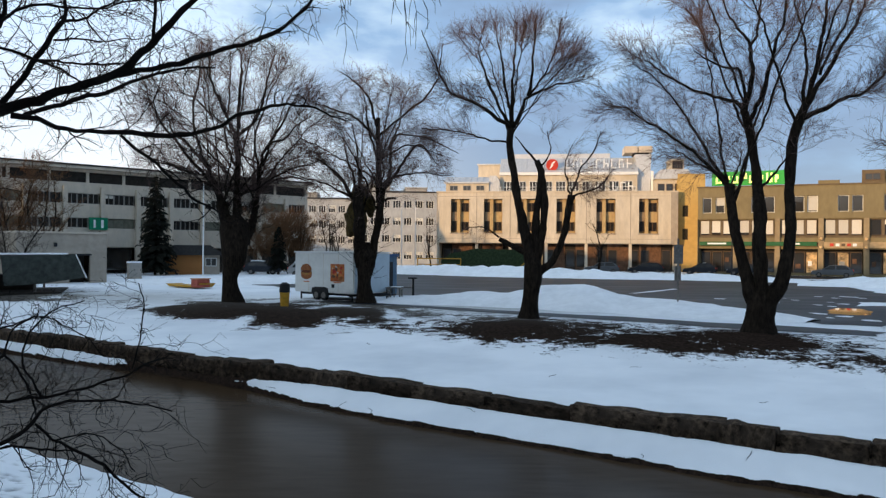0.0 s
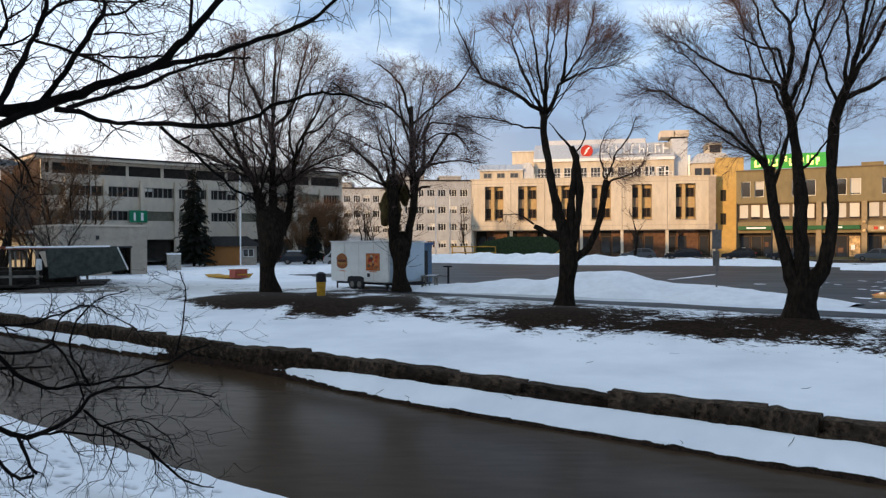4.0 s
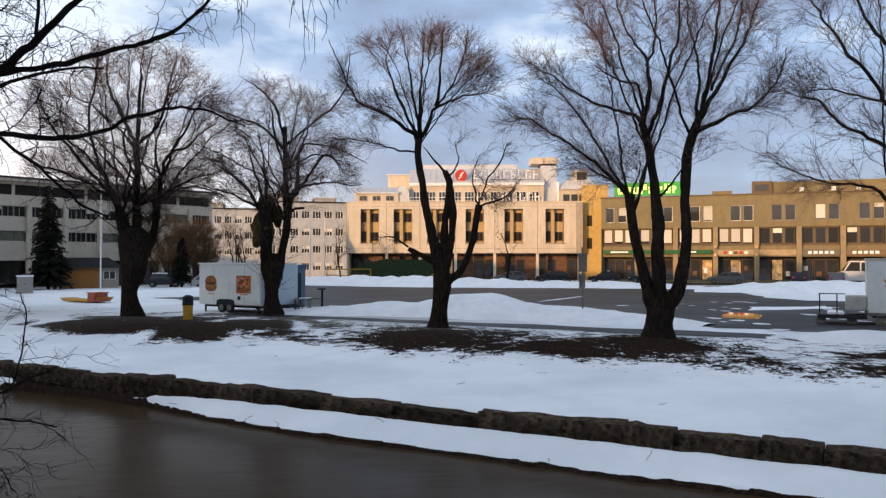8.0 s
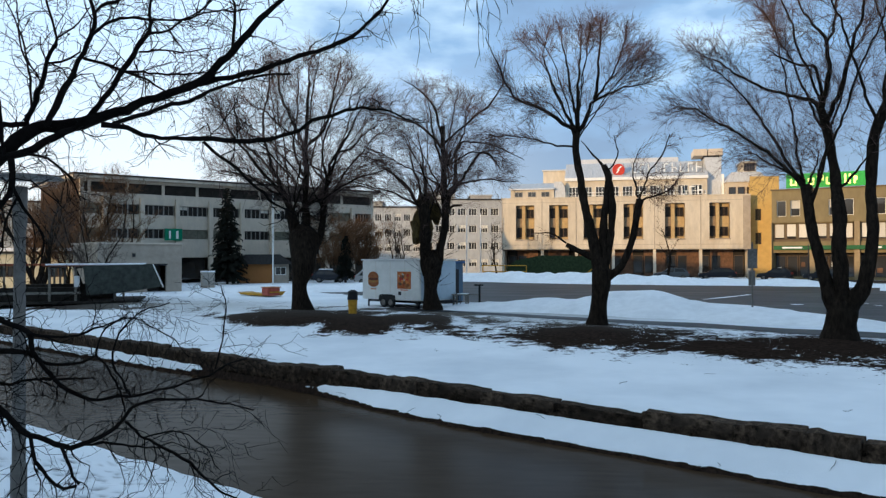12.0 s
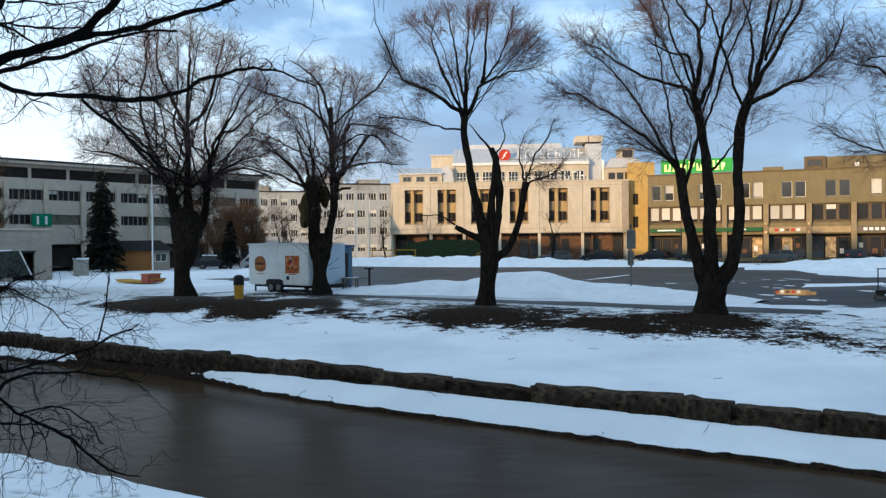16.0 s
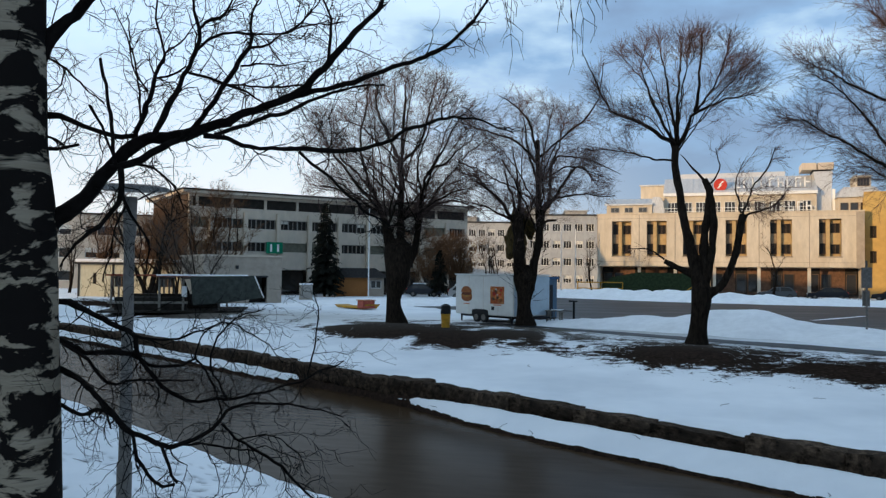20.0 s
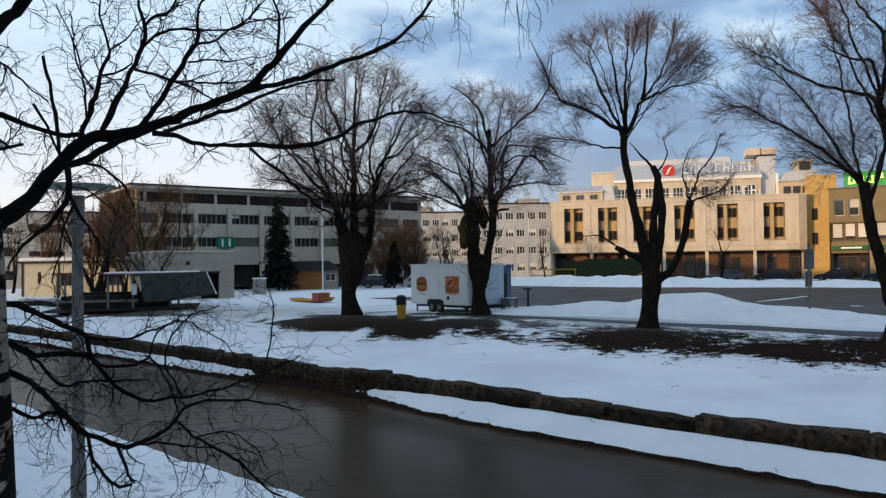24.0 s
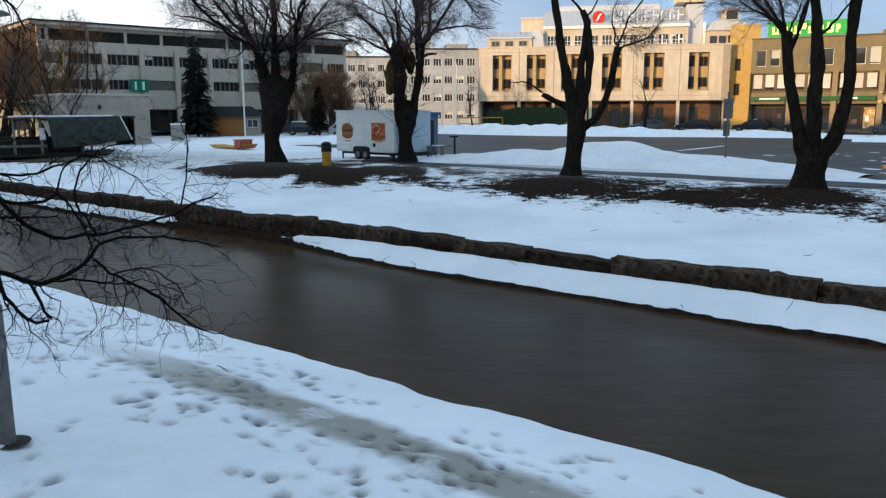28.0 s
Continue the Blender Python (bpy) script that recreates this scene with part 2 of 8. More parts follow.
def water_mat():
    m = bpy.data.materials.new("muddy_water")
    m.use_nodes = True
    nt = m.node_tree
    b = nt.nodes["Principled BSDF"]
    tc, mp, no = nt.nodes.new("ShaderNodeTexCoord"), nt.nodes.new("ShaderNodeMapping"), nt.nodes.new("ShaderNodeTexNoise")
    mp.inputs["Rotation"].default_value = (0, 0, radians(35))
    mp.inputs["Scale"].default_value = (0.5, 2.2, 1)
    link(nt, tc.outputs["Object"], mp.inputs["Vector"])
    link(nt, mp.outputs[0], no.inputs["Vector"])
    no.inputs["Scale"].default_value, no.inputs["Detail"].default_value = 2.2, 4
    ramp = nt.nodes.new("ShaderNodeValToRGB")
    ramp.color_ramp.elements[0].color = (0.043, 0.031, 0.022, 1)
    ramp.color_ramp.elements[1].color = (0.082, 0.059, 0.043, 1)
    link(nt, no.outputs["Fac"], ramp.inputs["Fac"])
    # stirred mud along the far ledge; the wall's dark reflection is in its colour
    dot, near, mud_reflection = nt.nodes.new("ShaderNodeVectorMath"), nt.nodes.new("ShaderNodeMapRange"), nt.nodes.new("ShaderNodeMix")
    dot.operation, mud_reflection.data_type = "DOT_PRODUCT", "RGBA"
    dot.inputs[1].default_value = (0.5795, 0.815, 0)
    near.interpolation_type = "SMOOTHSTEP"
    near.inputs["From Min"].default_value, near.inputs["From Max"].default_value = 13.0, 14.15
    near.inputs["To Max"].default_value = 0.85
    link(nt, tc.outputs["Object"], dot.inputs[0])
    link(nt, dot.outputs["Value"], near.inputs["Value"])
    link(nt, near.outputs[0], mud_reflection.inputs["Factor"])
    link(nt, ramp.outputs["Color"], mud_reflection.inputs["A"])
    mud_reflection.inputs["B"].default_value = (0.05, 0.029, 0.015, 1)
    link(nt, mud_reflection.outputs["Result"], b.inputs["Base Color"])
    b.inputs["Roughness"].default_value = 0.22
    b.inputs["IOR"].default_value = 1.2
    b.inputs["Specular IOR Level"].default_value = 0.07
    bp = nt.nodes.new("ShaderNodeBump")
    bp.inputs["Strength"].default_value, bp.inputs["Distance"].default_value = 0.12, 0.03
    link(nt, no.outputs["Fac"], bp.inputs["Height"])
    link(nt, bp.outputs[0], b.inputs["Normal"])
    return m


def birch_mat():
    """White papery bark with black scars and bands."""
    m = bpy.data.materials.new("birch_bark")
    m.use_nodes = True
    nt = m.node_tree
    n = nt.nodes
    b = n["Principled BSDF"]
    tc = n.new("ShaderNodeTexCoord")
    def noisy(scale, stretch, detail=6):
        mp, q = n.new("ShaderNodeMapping"), n.new("ShaderNodeTexNoise")
        mp.inputs["Scale"].default_value = stretch
        link(nt, tc.outputs["Object"], mp.inputs["Vector"])
        link(nt, mp.outputs[0], q.inputs["Vector"])
        q.inputs["Scale"].default_value, q.inputs["Detail"].default_value = scale, detail
        return q
    big, bands = noisy(4.6, (0.7, 0.7, 1.35), 4), noisy(5, (0.8, 0.8, 9.0))
    big.inputs["Distortion"].default_value = 0.5
    big.inputs["Roughness"].default_value = 0.62
    def step(src, lo, hi):
        q = n.new("ShaderNodeMapRange")
        q.inputs["From Min"].default_value, q.inputs["From Max"].default_value = lo, hi
        link(nt, src.outputs["Fac"], q.inputs["Value"])
        return q
    f1, f2 = step(big, 0.445, 0.495), step(bands, 0.58, 0.72)
    mxm = n.new("ShaderNodeMath")
    mxm.operation = "MAXIMUM"
    link(nt, f1.outputs[0], mxm.inputs[0])
    link(nt, f2.outputs[0], mxm.inputs[1])
    pale = n.new("ShaderNodeValToRGB")
    pale.color_ramp.elements[0].color = (0.21, 0.165, 0.115, 1)
    pale.color_ramp.elements[1].color = (0.42, 0.35, 0.265, 1)
    link(nt, bands.outputs["Fac"], pale.inputs["Fac"])
    mx = n.new("ShaderNodeMix")
    mx.data_type = "RGBA"
    link(nt, mxm.outputs[0], mx.inputs["Factor"])
    link(nt, pale.outputs["Color"], mx.inputs["A"])
    mx.inputs["B"].default_value = (0.012, 0.010, 0.009, 1)
    link(nt, mx.outputs["Result"], b.inputs["Base Color"])
    b.inputs["Roughness"].default_value = 0.9
    b.inputs["Specular IOR Level"].default_value = 0.05
    bp = n.new("ShaderNodeBump")
    bp.inputs["Strength"].default_value, bp.inputs["Distance"].default_value = 0.6, 0.02
    link(nt, big.outputs["Fac"], bp.inputs["Height"])
    link(nt, bp.outputs[0], b.inputs["Normal"])
    return m


SNOW = ground_mat()
BERM = mat("ploughed_snow", (0.91, 0.92, 0.94), 0.8, 0.04, 2.5, 0.5, patch=0.3, patch_scale=0.8, patch_color=(0.66, 0.67, 0.69))
WATER = water_mat()
ASPHALT = mat("wet_asphalt", (0.026, 0.025, 0.026), 0.5, 0.3, 14, 0.15, patch=0.9, patch_scale=0.3, patch_color=(0.075, 0.073, 0.074), stretch=(0.5, 1.4, 1), spec=0.08)
PUDDLE = mat("puddle_water", (0.02, 0.02, 0.02), 0.02, 0.0, 1, spec=0.8)
STONE = mat("granite_block", (0.088, 0.061, 0.043), 0.95, 0.5, 6, 0.9, patch=0.9, patch_scale=2.4, patch_color=(0.032, 0.024, 0.019), per_piece=0.3, spec=0.05, stretch=(1.7, 0.6, 0.6))
BARK = mat("willow_bark", (0.026, 0.019, 0.014), 0.95, 0.35, 9, 0.9, stretch=(1, 1, 0.35), patch=0.5, patch_scale=1.5, patch_color=(0.012, 0.009, 0.007), spec=0.05)
TWIG = mat("willow_twig", (0.135, 0.09, 0.08), 0.85, 0.25, 3, spec=0.05)
BIRCH_BARK = birch_mat()
BOUGH = mat("birch_bough", (0.010, 0.008, 0.007), 0.9, 0.3, 14, 0.5, spec=0.05)
MOSS = mat("moss", (0.11, 0.075, 0.025), 0.95, 0.4, 20, 0.8, patch=0.6, patch_scale=5, patch_color=(0.05, 0.035, 0.02))
NEEDLE = mat("spruce_needles", (0.009, 0.010, 0.006), 0.9, 0.35, 6)
CREAM = mat("cream_render", (0.62, 0.54, 0.425), 0.85, 0.09, 1.6, 0.1, patch=0.55, patch_scale=0.45, patch_color=(0.45, 0.37, 0.265), stretch=(1, 1, 0.3))
BAY_TAN = mat("tan_render", (0.50, 0.35, 0.17), 0.85, 0.1, 2.5, 0.1, patch=0.4, patch_scale=0.6, patch_color=(0.36, 0.24, 0.12))
BAY_BROWN = mat("brown_panel", (0.29, 0.205, 0.125), 0.75, 0.15, 3)
YELLOW = mat("yellow_render", (0.56, 0.37, 0.13), 0.85, 0.06, 1.5, 0.1)
OCHRE = mat("ochre_render", (0.22, 0.174, 0.092), 0.85, 0.1, 1.2, 0.1, patch=0.5, patch_scale=0.35, patch_color=(0.17, 0.135, 0.074), stretch=(1, 1, 0.4))
OCHRE_PALE = mat("pale_ochre_render", (0.30, 0.225, 0.13), 0.85, 0.1, 1.5, 0.1, patch=0.4, patch_scale=0.5, patch_color=(0.2, 0.15, 0.09))
OCHRE_DARK = mat("ochre_spandrel", (0.15, 0.11, 0.065), 0.8, 0.1, 2)
WHITE_WALL = mat("off_white_render", (0.42, 0.415, 0.40), 0.85, 0.1, 1.4, 0.1, patch=0.5, patch_scale=0.3, patch_color=(0.30, 0.29, 0.27), stretch=(1, 1, 0.4))
CONCRETE = mat("pale_concrete", (0.61, 0.515, 0.405), 0.85, 0.08, 1.5, 0.15, patch=0.4, patch_scale=0.25, stretch=(1, 1, 0.5), patch_color=(0.47, 0.44, 0.38))
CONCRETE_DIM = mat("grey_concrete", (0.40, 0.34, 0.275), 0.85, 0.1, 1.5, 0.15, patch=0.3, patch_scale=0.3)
PANEL = mat("olive_panel", (0.16, 0.155, 0.115), 0.7, 0.15, 3)
METAL_ROOF = mat("grey_sheet_roof", (0.6, 0.61, 0.62), 0.45, 0.12, 2, 0.05, metal=0.25, stretch=(6, 1, 1))
DARK_ROOF = mat("dark_roof_felt", (0.045, 0.042, 0.04), 0.9, 0.2, 4)
# near-black: shade of recesses put into colour, also dark soil and benches
DARK = mat("recess_shade_and_soil", (0.03, 0.025, 0.02), 0.8, 0.2, 3)
BROWN_SHOP = mat("brown_shopfront", (0.16, 0.085, 0.05), 0.7, 0.25, 2)
FRAME = mat("white_window_frame", (0.7, 0.68, 0.62), 0.5, 0.05, 5)
FRAME_DIM = mat("grey_window_frame", (0.3, 0.28, 0.25), 0.5, 0.08, 5)
FRAME_BROWN = mat("brown_window_frame", (0.12, 0.08, 0.05), 0.6, 0.1, 5)
GLASS = glass_mat("window_glass", (0.03, 0.028, 0.025))
GLASS_DARK = mat("dull_dark_glass", (0.022, 0.018, 0.015), 0.3, 0.3, 2, spec=0.15)
BLIND = mat("drawn_blind", (0.62, 0.58, 0.5), 0.6, 0.06, 8, per_piece=0.2)
TRAILER_WHITE = mat("white_trailer_panel", (0.8, 0.79, 0.75), 0.45, 0.04, 3, patch=0.2, patch_scale=1.2, patch_color=(0.6, 0.58, 0.54))
TRAILER_BLUE = mat("pale_blue_panel", (0.52, 0.62, 0.68), 0.45, 0.05, 3)
ORANGE = mat("orange_print", (0.78, 0.30, 0.08), 0.5, 0.3, 14, color2=(0.52, 0.10, 0.03))
POSTER = mat("food_poster", (0.60, 0.16, 0.03), 0.45, 0.3, 5.5, color2=(0.25, 0.028, 0.015), patch=0.55, patch_scale=3.0, patch_color=(0.7, 0.42, 0.18))
RUBBER = mat("tyre_rubber", (0.02, 0.02, 0.02), 0.8, 0.2, 20)
STEEL = mat("galvanised_steel", (0.19, 0.175, 0.16), 0.65, 0.2, 10, metal=0.2, patch=0.4, patch_scale=2)
STEEL_DARK = mat("dark_steel", (0.035, 0.035, 0.038), 0.55, 0.2, 10, metal=0.3)
GREEN_SIGN = mat("green_sign", (0.02, 0.30, 0.05), 0.4, 0.1, 3, emit=0.35)
GREEN_DULL = mat("dark_green_sign", (0.02, 0.12, 0.06), 0.5, 0.1, 3)
SIGN_GLOW = mat("yellow_sign_light", (0.95, 0.9, 0.25), 0.4, 0.02, 3, emit=1.6)
SIGN_DULL = mat("dull_grey_steel", (0.36, 0.33, 0.29), 0.6, 0.1, 4)
SIGN_WHITE = mat("white_sign", (0.8, 0.8, 0.78), 0.5, 0.04, 3)
LAMP_GLOW = mat("lit_window", (0.8, 0.52, 0.24), 0.5, 0.45, 1.3, emit=0.45, color2=(0.015, 0.010, 0.006))
RED = mat("red_paint", (0.55, 0.05, 0.03), 0.5, 0.15, 6)
YELLOW_BIN = mat("yellow_bin", (0.52, 0.27, 0.03), 0.55, 0.15, 6)
BLACK = mat("black_plastic", (0.015, 0.015, 0.016), 0.5, 0.2, 8)
BROWN_WOOD = mat("stained_wood", (0.38, 0.16, 0.05), 0.75, 0.25, 6, 0.3, stretch=(1, 1, 5))
TARP = mat("dark_green_tarpaulin", (0.055, 0.064, 0.056), 0.6, 0.25, 3, 0.3)
GREEN_TARP = mat("green_net", (0.03, 0.05, 0.022), 0.85, 0.25, 3, 0.3)
TIMBER = mat("grey_timber", (0.22, 0.20, 0.17), 0.85, 0.2, 8, 0.3)
PALE_YELLOW = mat("pale_yellow_boards", (0.58, 0.53, 0.38), 0.8, 0.1, 2, 0.15, stretch=(5, 5, 1))
CLEAR = bpy.data.materials.new("clear_bowl")
CLEAR.use_nodes = True
CLEAR.node_tree.nodes["Principled BSDF"].inputs["Base Color"].default_value = (0.35, 0.4, 0.42, 1)
CLEAR.node_tree.nodes["Principled BSDF"].inputs["Alpha"].default_value = 0.1
CLEAR.node_tree.nodes["Principled BSDF"].inputs["Roughness"].default_value = 0.15
TREE_BROWN = mat("brown_twigs", (0.18, 0.095, 0.05), 0.9, 0.25, 2, spec=0.05)
TREE_GREY = mat("far_twigs", (0.10, 0.075, 0.06), 0.9, 0.25, 2)

# ---- mesh helpers ----


def mesh_object(name, verts, faces, material, parent=None, label="", smooth=False):
    me = bpy.data.meshes.new(name)
    me.from_pydata(verts, [], faces)
    if smooth:
        me.polygons.foreach_set("use_smooth", [True] * len(me.polygons))
    me.materials.append(material)
    me.update()
    ob = new(name, me)
    if parent is not None:
        ob.parent = parent
    if label:
        ob["label"] = label
    return ob


def part(name, bm, material, parent=None, label="", smooth=False):
    me = bpy.data.meshes.new(name)
    bm.to_mesh(me)
    bm.free()
    if smooth:
        me.polygons.foreach_set("use_smooth", [True] * len(me.polygons))
    me.materials.append(material)
    ob = new(name, me)
    if parent is not None:
        ob.parent = parent
    if label:
        ob["label"] = label
    return ob


def thing(name, m, label, category, group="", kind=""):
    ob = new(name)
    ob.empty_display_size = 0.2
    ob.matrix_world = m
    return tagged(ob, label, category, group, kind)


def boxes(bm, items, bevel=0.0):
    """Boxes given by (x0, y0, z0, x1, y1, z1)."""
    for x0, y0, z0, x1, y1, z1 in items:
        r = bmesh.ops.create_cube(bm, size=1)
        vs = r["verts"]
        for v in vs:
            v.co = Vector((x0 + (v.co.x + 0.5) * (x1 - x0), y0 + (v.co.y + 0.5) * (y1 - y0), z0 + (v.co.z + 0.5) * (z1 - z0)))
        if bevel:
            es = list({e for v in vs for e in v.link_edges})
            bmesh.ops.bevel(bm, geom=es, offset=bevel, segments=2, affect="EDGES")
    return bm


def box(name, b, material, parent=None, label="", bevel=0.0):
    return part(name, boxes(bmesh.new(), [b], bevel), material, parent, label)


def prism(name, outline, y0, y1, material, parent=None, label="", bevel=0.0):
    """An outline in x and z, pushed from y0 to y1."""
    bm = bmesh.new()
    f = bm.faces.new([bm.verts.new((x, y0, z)) for x, z in outline])
    r = bmesh.ops.extrude_face_region(bm, geom=[f])
    for v in r["geom"]:
        if isinstance(v, bmesh.types.BMVert):
            v.co.y = y1
    bmesh.ops.recalc_face_normals(bm, faces=bm.faces)
    if bevel:
        bmesh.ops.bevel(bm, geom=list(bm.edges), offset=bevel, segments=2, affect="EDGES")
    return part(name, bm, material, parent, label)


def rod(bm, a, b, r, r2=None, n=10):
    a, b = Vector(a), Vector(b)
    d = b - a
    m = Matrix.Translation((a + b) / 2) @ d.to_track_quat("Z", "Y").to_matrix().to_4x4()
    bmesh.ops.create_cone(bm, cap_ends=True, segments=n, radius1=r, radius2=r if r2 is None else r2, depth=d.length, matrix=m)
    return bm


class Tubes:
    """Many tapered tubes gathered into one mesh."""

    def __init__(self):
        self.v, self.f = [], []

    def add(self, pts, radii, n=5, lumpy=0.0):
        k0 = len(self.v)
        pts = [Vector(p) for p in pts]
        side = None
        for i, p in enumerate(pts):
            t = (pts[min(i + 1, len(pts) - 1)] - pts[max(i - 1, 0)])
            if t.length < 1e-6:
                t = Vector((0, 0, 1))
            t.normalize()
            if side is None:
                side = t.orthogonal().normalized()
            side = (side - t * side.dot(t))
            side = side.normalized() if side.length > 1e-5 else t.orthogonal().normalized()
            other = t.cross(side)
            for j in range(n):
                a = 2 * math.pi * j / n
                r = radii[i]
                if lumpy:
                    r *= 1 + lumpy * noise.noise((p + side * math.cos(a) * 0.4 + other * math.sin(a) * 0.4) * (1.0 / max(0.12, radii[0])) * 0.6)
                self.v.append(p + (side * math.cos(a) + other * math.sin(a)) * r)
        for i in range(len(pts) - 1):
            for j in range(n):
                a, b = k0 + i * n + j, k0 + i * n + (j + 1) % n
                self.f.append((a, b, b + n, a + n))
        if radii[-1] > 0.02:
            self.f.append(tuple(k0 + (len(pts) - 1) * n + j for j in range(n)))
        if radii[0] > 0.05:
            self.f.append(tuple(k0 + n - 1 - j for j in range(n)))

    def make(self, name, material, parent=None, label=""):
        return mesh_object(name, self.v, self.f, material, parent, label, smooth=True)


def smooth_line(pts, step):
    """Points along a soft curve through the given ones (x, y, z, r)."""
    out = []
    q = [np.array(p, float) for p in pts]
    q = [2 * q[0] - q[1]] + q + [2 * q[-1] - q[-2]]
    for i in range(1, len(q) - 2):
        n = max(1, int(np.linalg.norm(q[i + 1][:3] - q[i][:3]) / step))
        for k in range(n):
            t = k / n
            a, b, c, d = q[i - 1], q[i], q[i + 1], q[i + 2]
            out.append(0.5 * (2 * b + (c - a) * t + (2 * a - 5 * b + 4 * c - d) * t * t + (3 * b - a - 3 * c + d) * t ** 3))
    out.append(q[-2])
    return out


def facing(x, y, deg):
    """A building's frame: local x runs along its front, local y goes into it."""
    return pose(x, y, 0, 0, 0, deg)


def front(name, w, h, thick, holes, material, parent, y=0.0, z0=0.0, label="", x_from=0.0):
    """A wall of real thickness in x and z with rectangular holes (x0, z0, x1, z1)."""
    xs = sorted({x_from, w, *[a for q in holes for a in (q[0], q[2])]})
    zs = sorted({z0, h, *[a for q in holes for a in (q[1], q[3])]})
    vid, V, Fc = {}, [], []

    def vert(x, yy, z):
        k = (round(x, 4), yy, round(z, 4))
        if k not in vid:
            vid[k] = len(V)
            V.append((x, yy, z))
        return vid[k]

    def solid(i, j):
        if i < 0 or j < 0 or i >= len(xs) - 1 or j >= len(zs) - 1:
            return False
        cx, cz = (xs[i] + xs[i + 1]) / 2, (zs[j] + zs[j + 1]) / 2
        return not any(a < cx < c and b < cz < d for a, b, c, d in holes)
    y0, y1 = y, y + thick
    for i in range(len(xs) - 1):
        for j in range(len(zs) - 1):
            if not solid(i, j):
                continue
            a, b, c, d = xs[i], xs[i + 1], zs[j], zs[j + 1]
            Fc.append((vert(a, y0, c), vert(b, y0, c), vert(b, y0, d), vert(a, y0, d)))
            Fc.append((vert(a, y1, d), vert(b, y1, d), vert(b, y1, c), vert(a, y1, c)))
            if not solid(i - 1, j):
                Fc.append((vert(a, y0, d), vert(a, y1, d), vert(a, y1, c), vert(a, y0, c)))
            if not solid(i + 1, j):
                Fc.append((vert(b, y0, c), vert(b, y1, c), vert(b, y1, d), vert(b, y0, d)))
            if not solid(i, j - 1):
                Fc.append((vert(a, y0, c), vert(a, y1, c), vert(b, y1, c), vert(b, y0, c)))
            if not solid(i, j + 1):
                Fc.append((vert(b, y0, d), vert(b, y1, d), vert(a, y1, d), vert(a, y0, d)))
    return mesh_object(name, V, Fc, material, parent, label)


def window(parent, x0, z0, x1, z1, y, frame_material, panes=2, blind=0.0, lit=False, fw=0.07, glass=None):
    """A window: frame, panes and perhaps a drawn blind behind the glass."""
    cut = [x0 + (x1 - x0) * k / panes for k in range(panes + 1)]
    gaps = [(cut[k] + (fw if k == 0 else fw / 2), z0 + fw, cut[k + 1] - (fw if k == panes - 1 else fw / 2), z1 - fw) for k in range(panes)]
    ob = front("window", x1, z1, 0.08, gaps, frame_material, parent, y, z0, "", x0)
    for k in range(panes):
        a, b = x0 + (x1 - x0) * k / panes + fw * 0.5, x0 + (x1 - x0) * (k + 1) / panes - fw * 0.5
        box("pane", (a, y + 0.05, z0 + fw * 0.6, b, y + 0.065, z1 - fw * 0.6), LAMP_GLOW if lit else (glass or GLASS), ob)
        if blind:
            box("blind", (a + 0.02, y + 0.035, z1 - fw - (z1 - z0 - fw) * blind, b - 0.02, y + 0.045, z1 - fw), BLIND, ob)
    return ob

# ---- ground and canal ----
E_DIR, N_DIR, P0 = Vector((-0.815, 0.5795, 0)), Vector((0.5795, 0.815, 0)), Vector((1.9, 17.0, 0))


def uv_xy(u, v):
    p = P0 + E_DIR * u + N_DIR * v
    return p.x, p.y


def soft(a, b, x):
    t = min(1, max(0, (x - a) / (b - a)))
    return t * t * (3 - 2 * t)


def ledge(u):
    """Width of the snowy ledge at the foot of the canal wall."""
    w = 0.92 - 0.9 * soft(3.0, 11.5, u) + 0.36 * soft(12.0, 17.0, u)
    return w + 0.10 * noise.noise((u * 0.35, 3.1, 0)) + 0.06 * noise.noise((u * 1.4, 7, 0))


TREE_SPOTS = [(-10.6, 37.8, 3.0, 3.4), (-6.6, 33.6, 2.0, 3.2), (-3.6, 34.6, 1.9, 4.4), (-9.0, 34.2, 1.6, 1.8), (2.9, 28.4, 2.1, 3.2), (7.0, 24.9, 1.0, 1.5), (10.2, 25.4, 1.75, 2.4), (17.5, 21.2, 1.6, 1.2)]


def bank_edge(u):
    return -7.77 + 0.13 * noise.noise((u * 0.5, 0, 5)) + 0.07 * noise.noise((u * 2.1, 0, 2))


def make_pits():
    """Small footprints and drip holes in the old snow of the near bank, kept in cells."""
    rng = random.Random(12)
    cells = {}
    for k in range(2300):
        u, v = rng.uniform(-9.5, 5.0), rng.uniform(-13.9, -8.5)
        x, y = uv_xy(u, v)
        if noise.noise((x * 0.55, y * 0.55, 14)) + 0.5 * noise.noise((x * 1.7, y * 1.7, 4)) < rng.uniform(-0.3, 0.42):
            continue
        pit = (u, v, rng.uniform(0.025, 0.062), rng.uniform(0.15, 1.0))
        for i in (-1, 0, 1):
            for j in (-1, 0, 1):
                cells.setdefault((math.floor(u * 2) + i, math.floor(v * 2) + j), []).append(pit)
    return cells


PITS = make_pits()


def pit_depth(u, v):
    d = 0.0
    for pu, pv, r, a in PITS.get((math.floor(u * 2), math.floor(v * 2)), ()):
        q = ((u - pu) ** 2 + (v - pv) ** 2) / (r * r)
        if q < 6:
            d = max(d, a * math.exp(-q * 0.8))
    return d


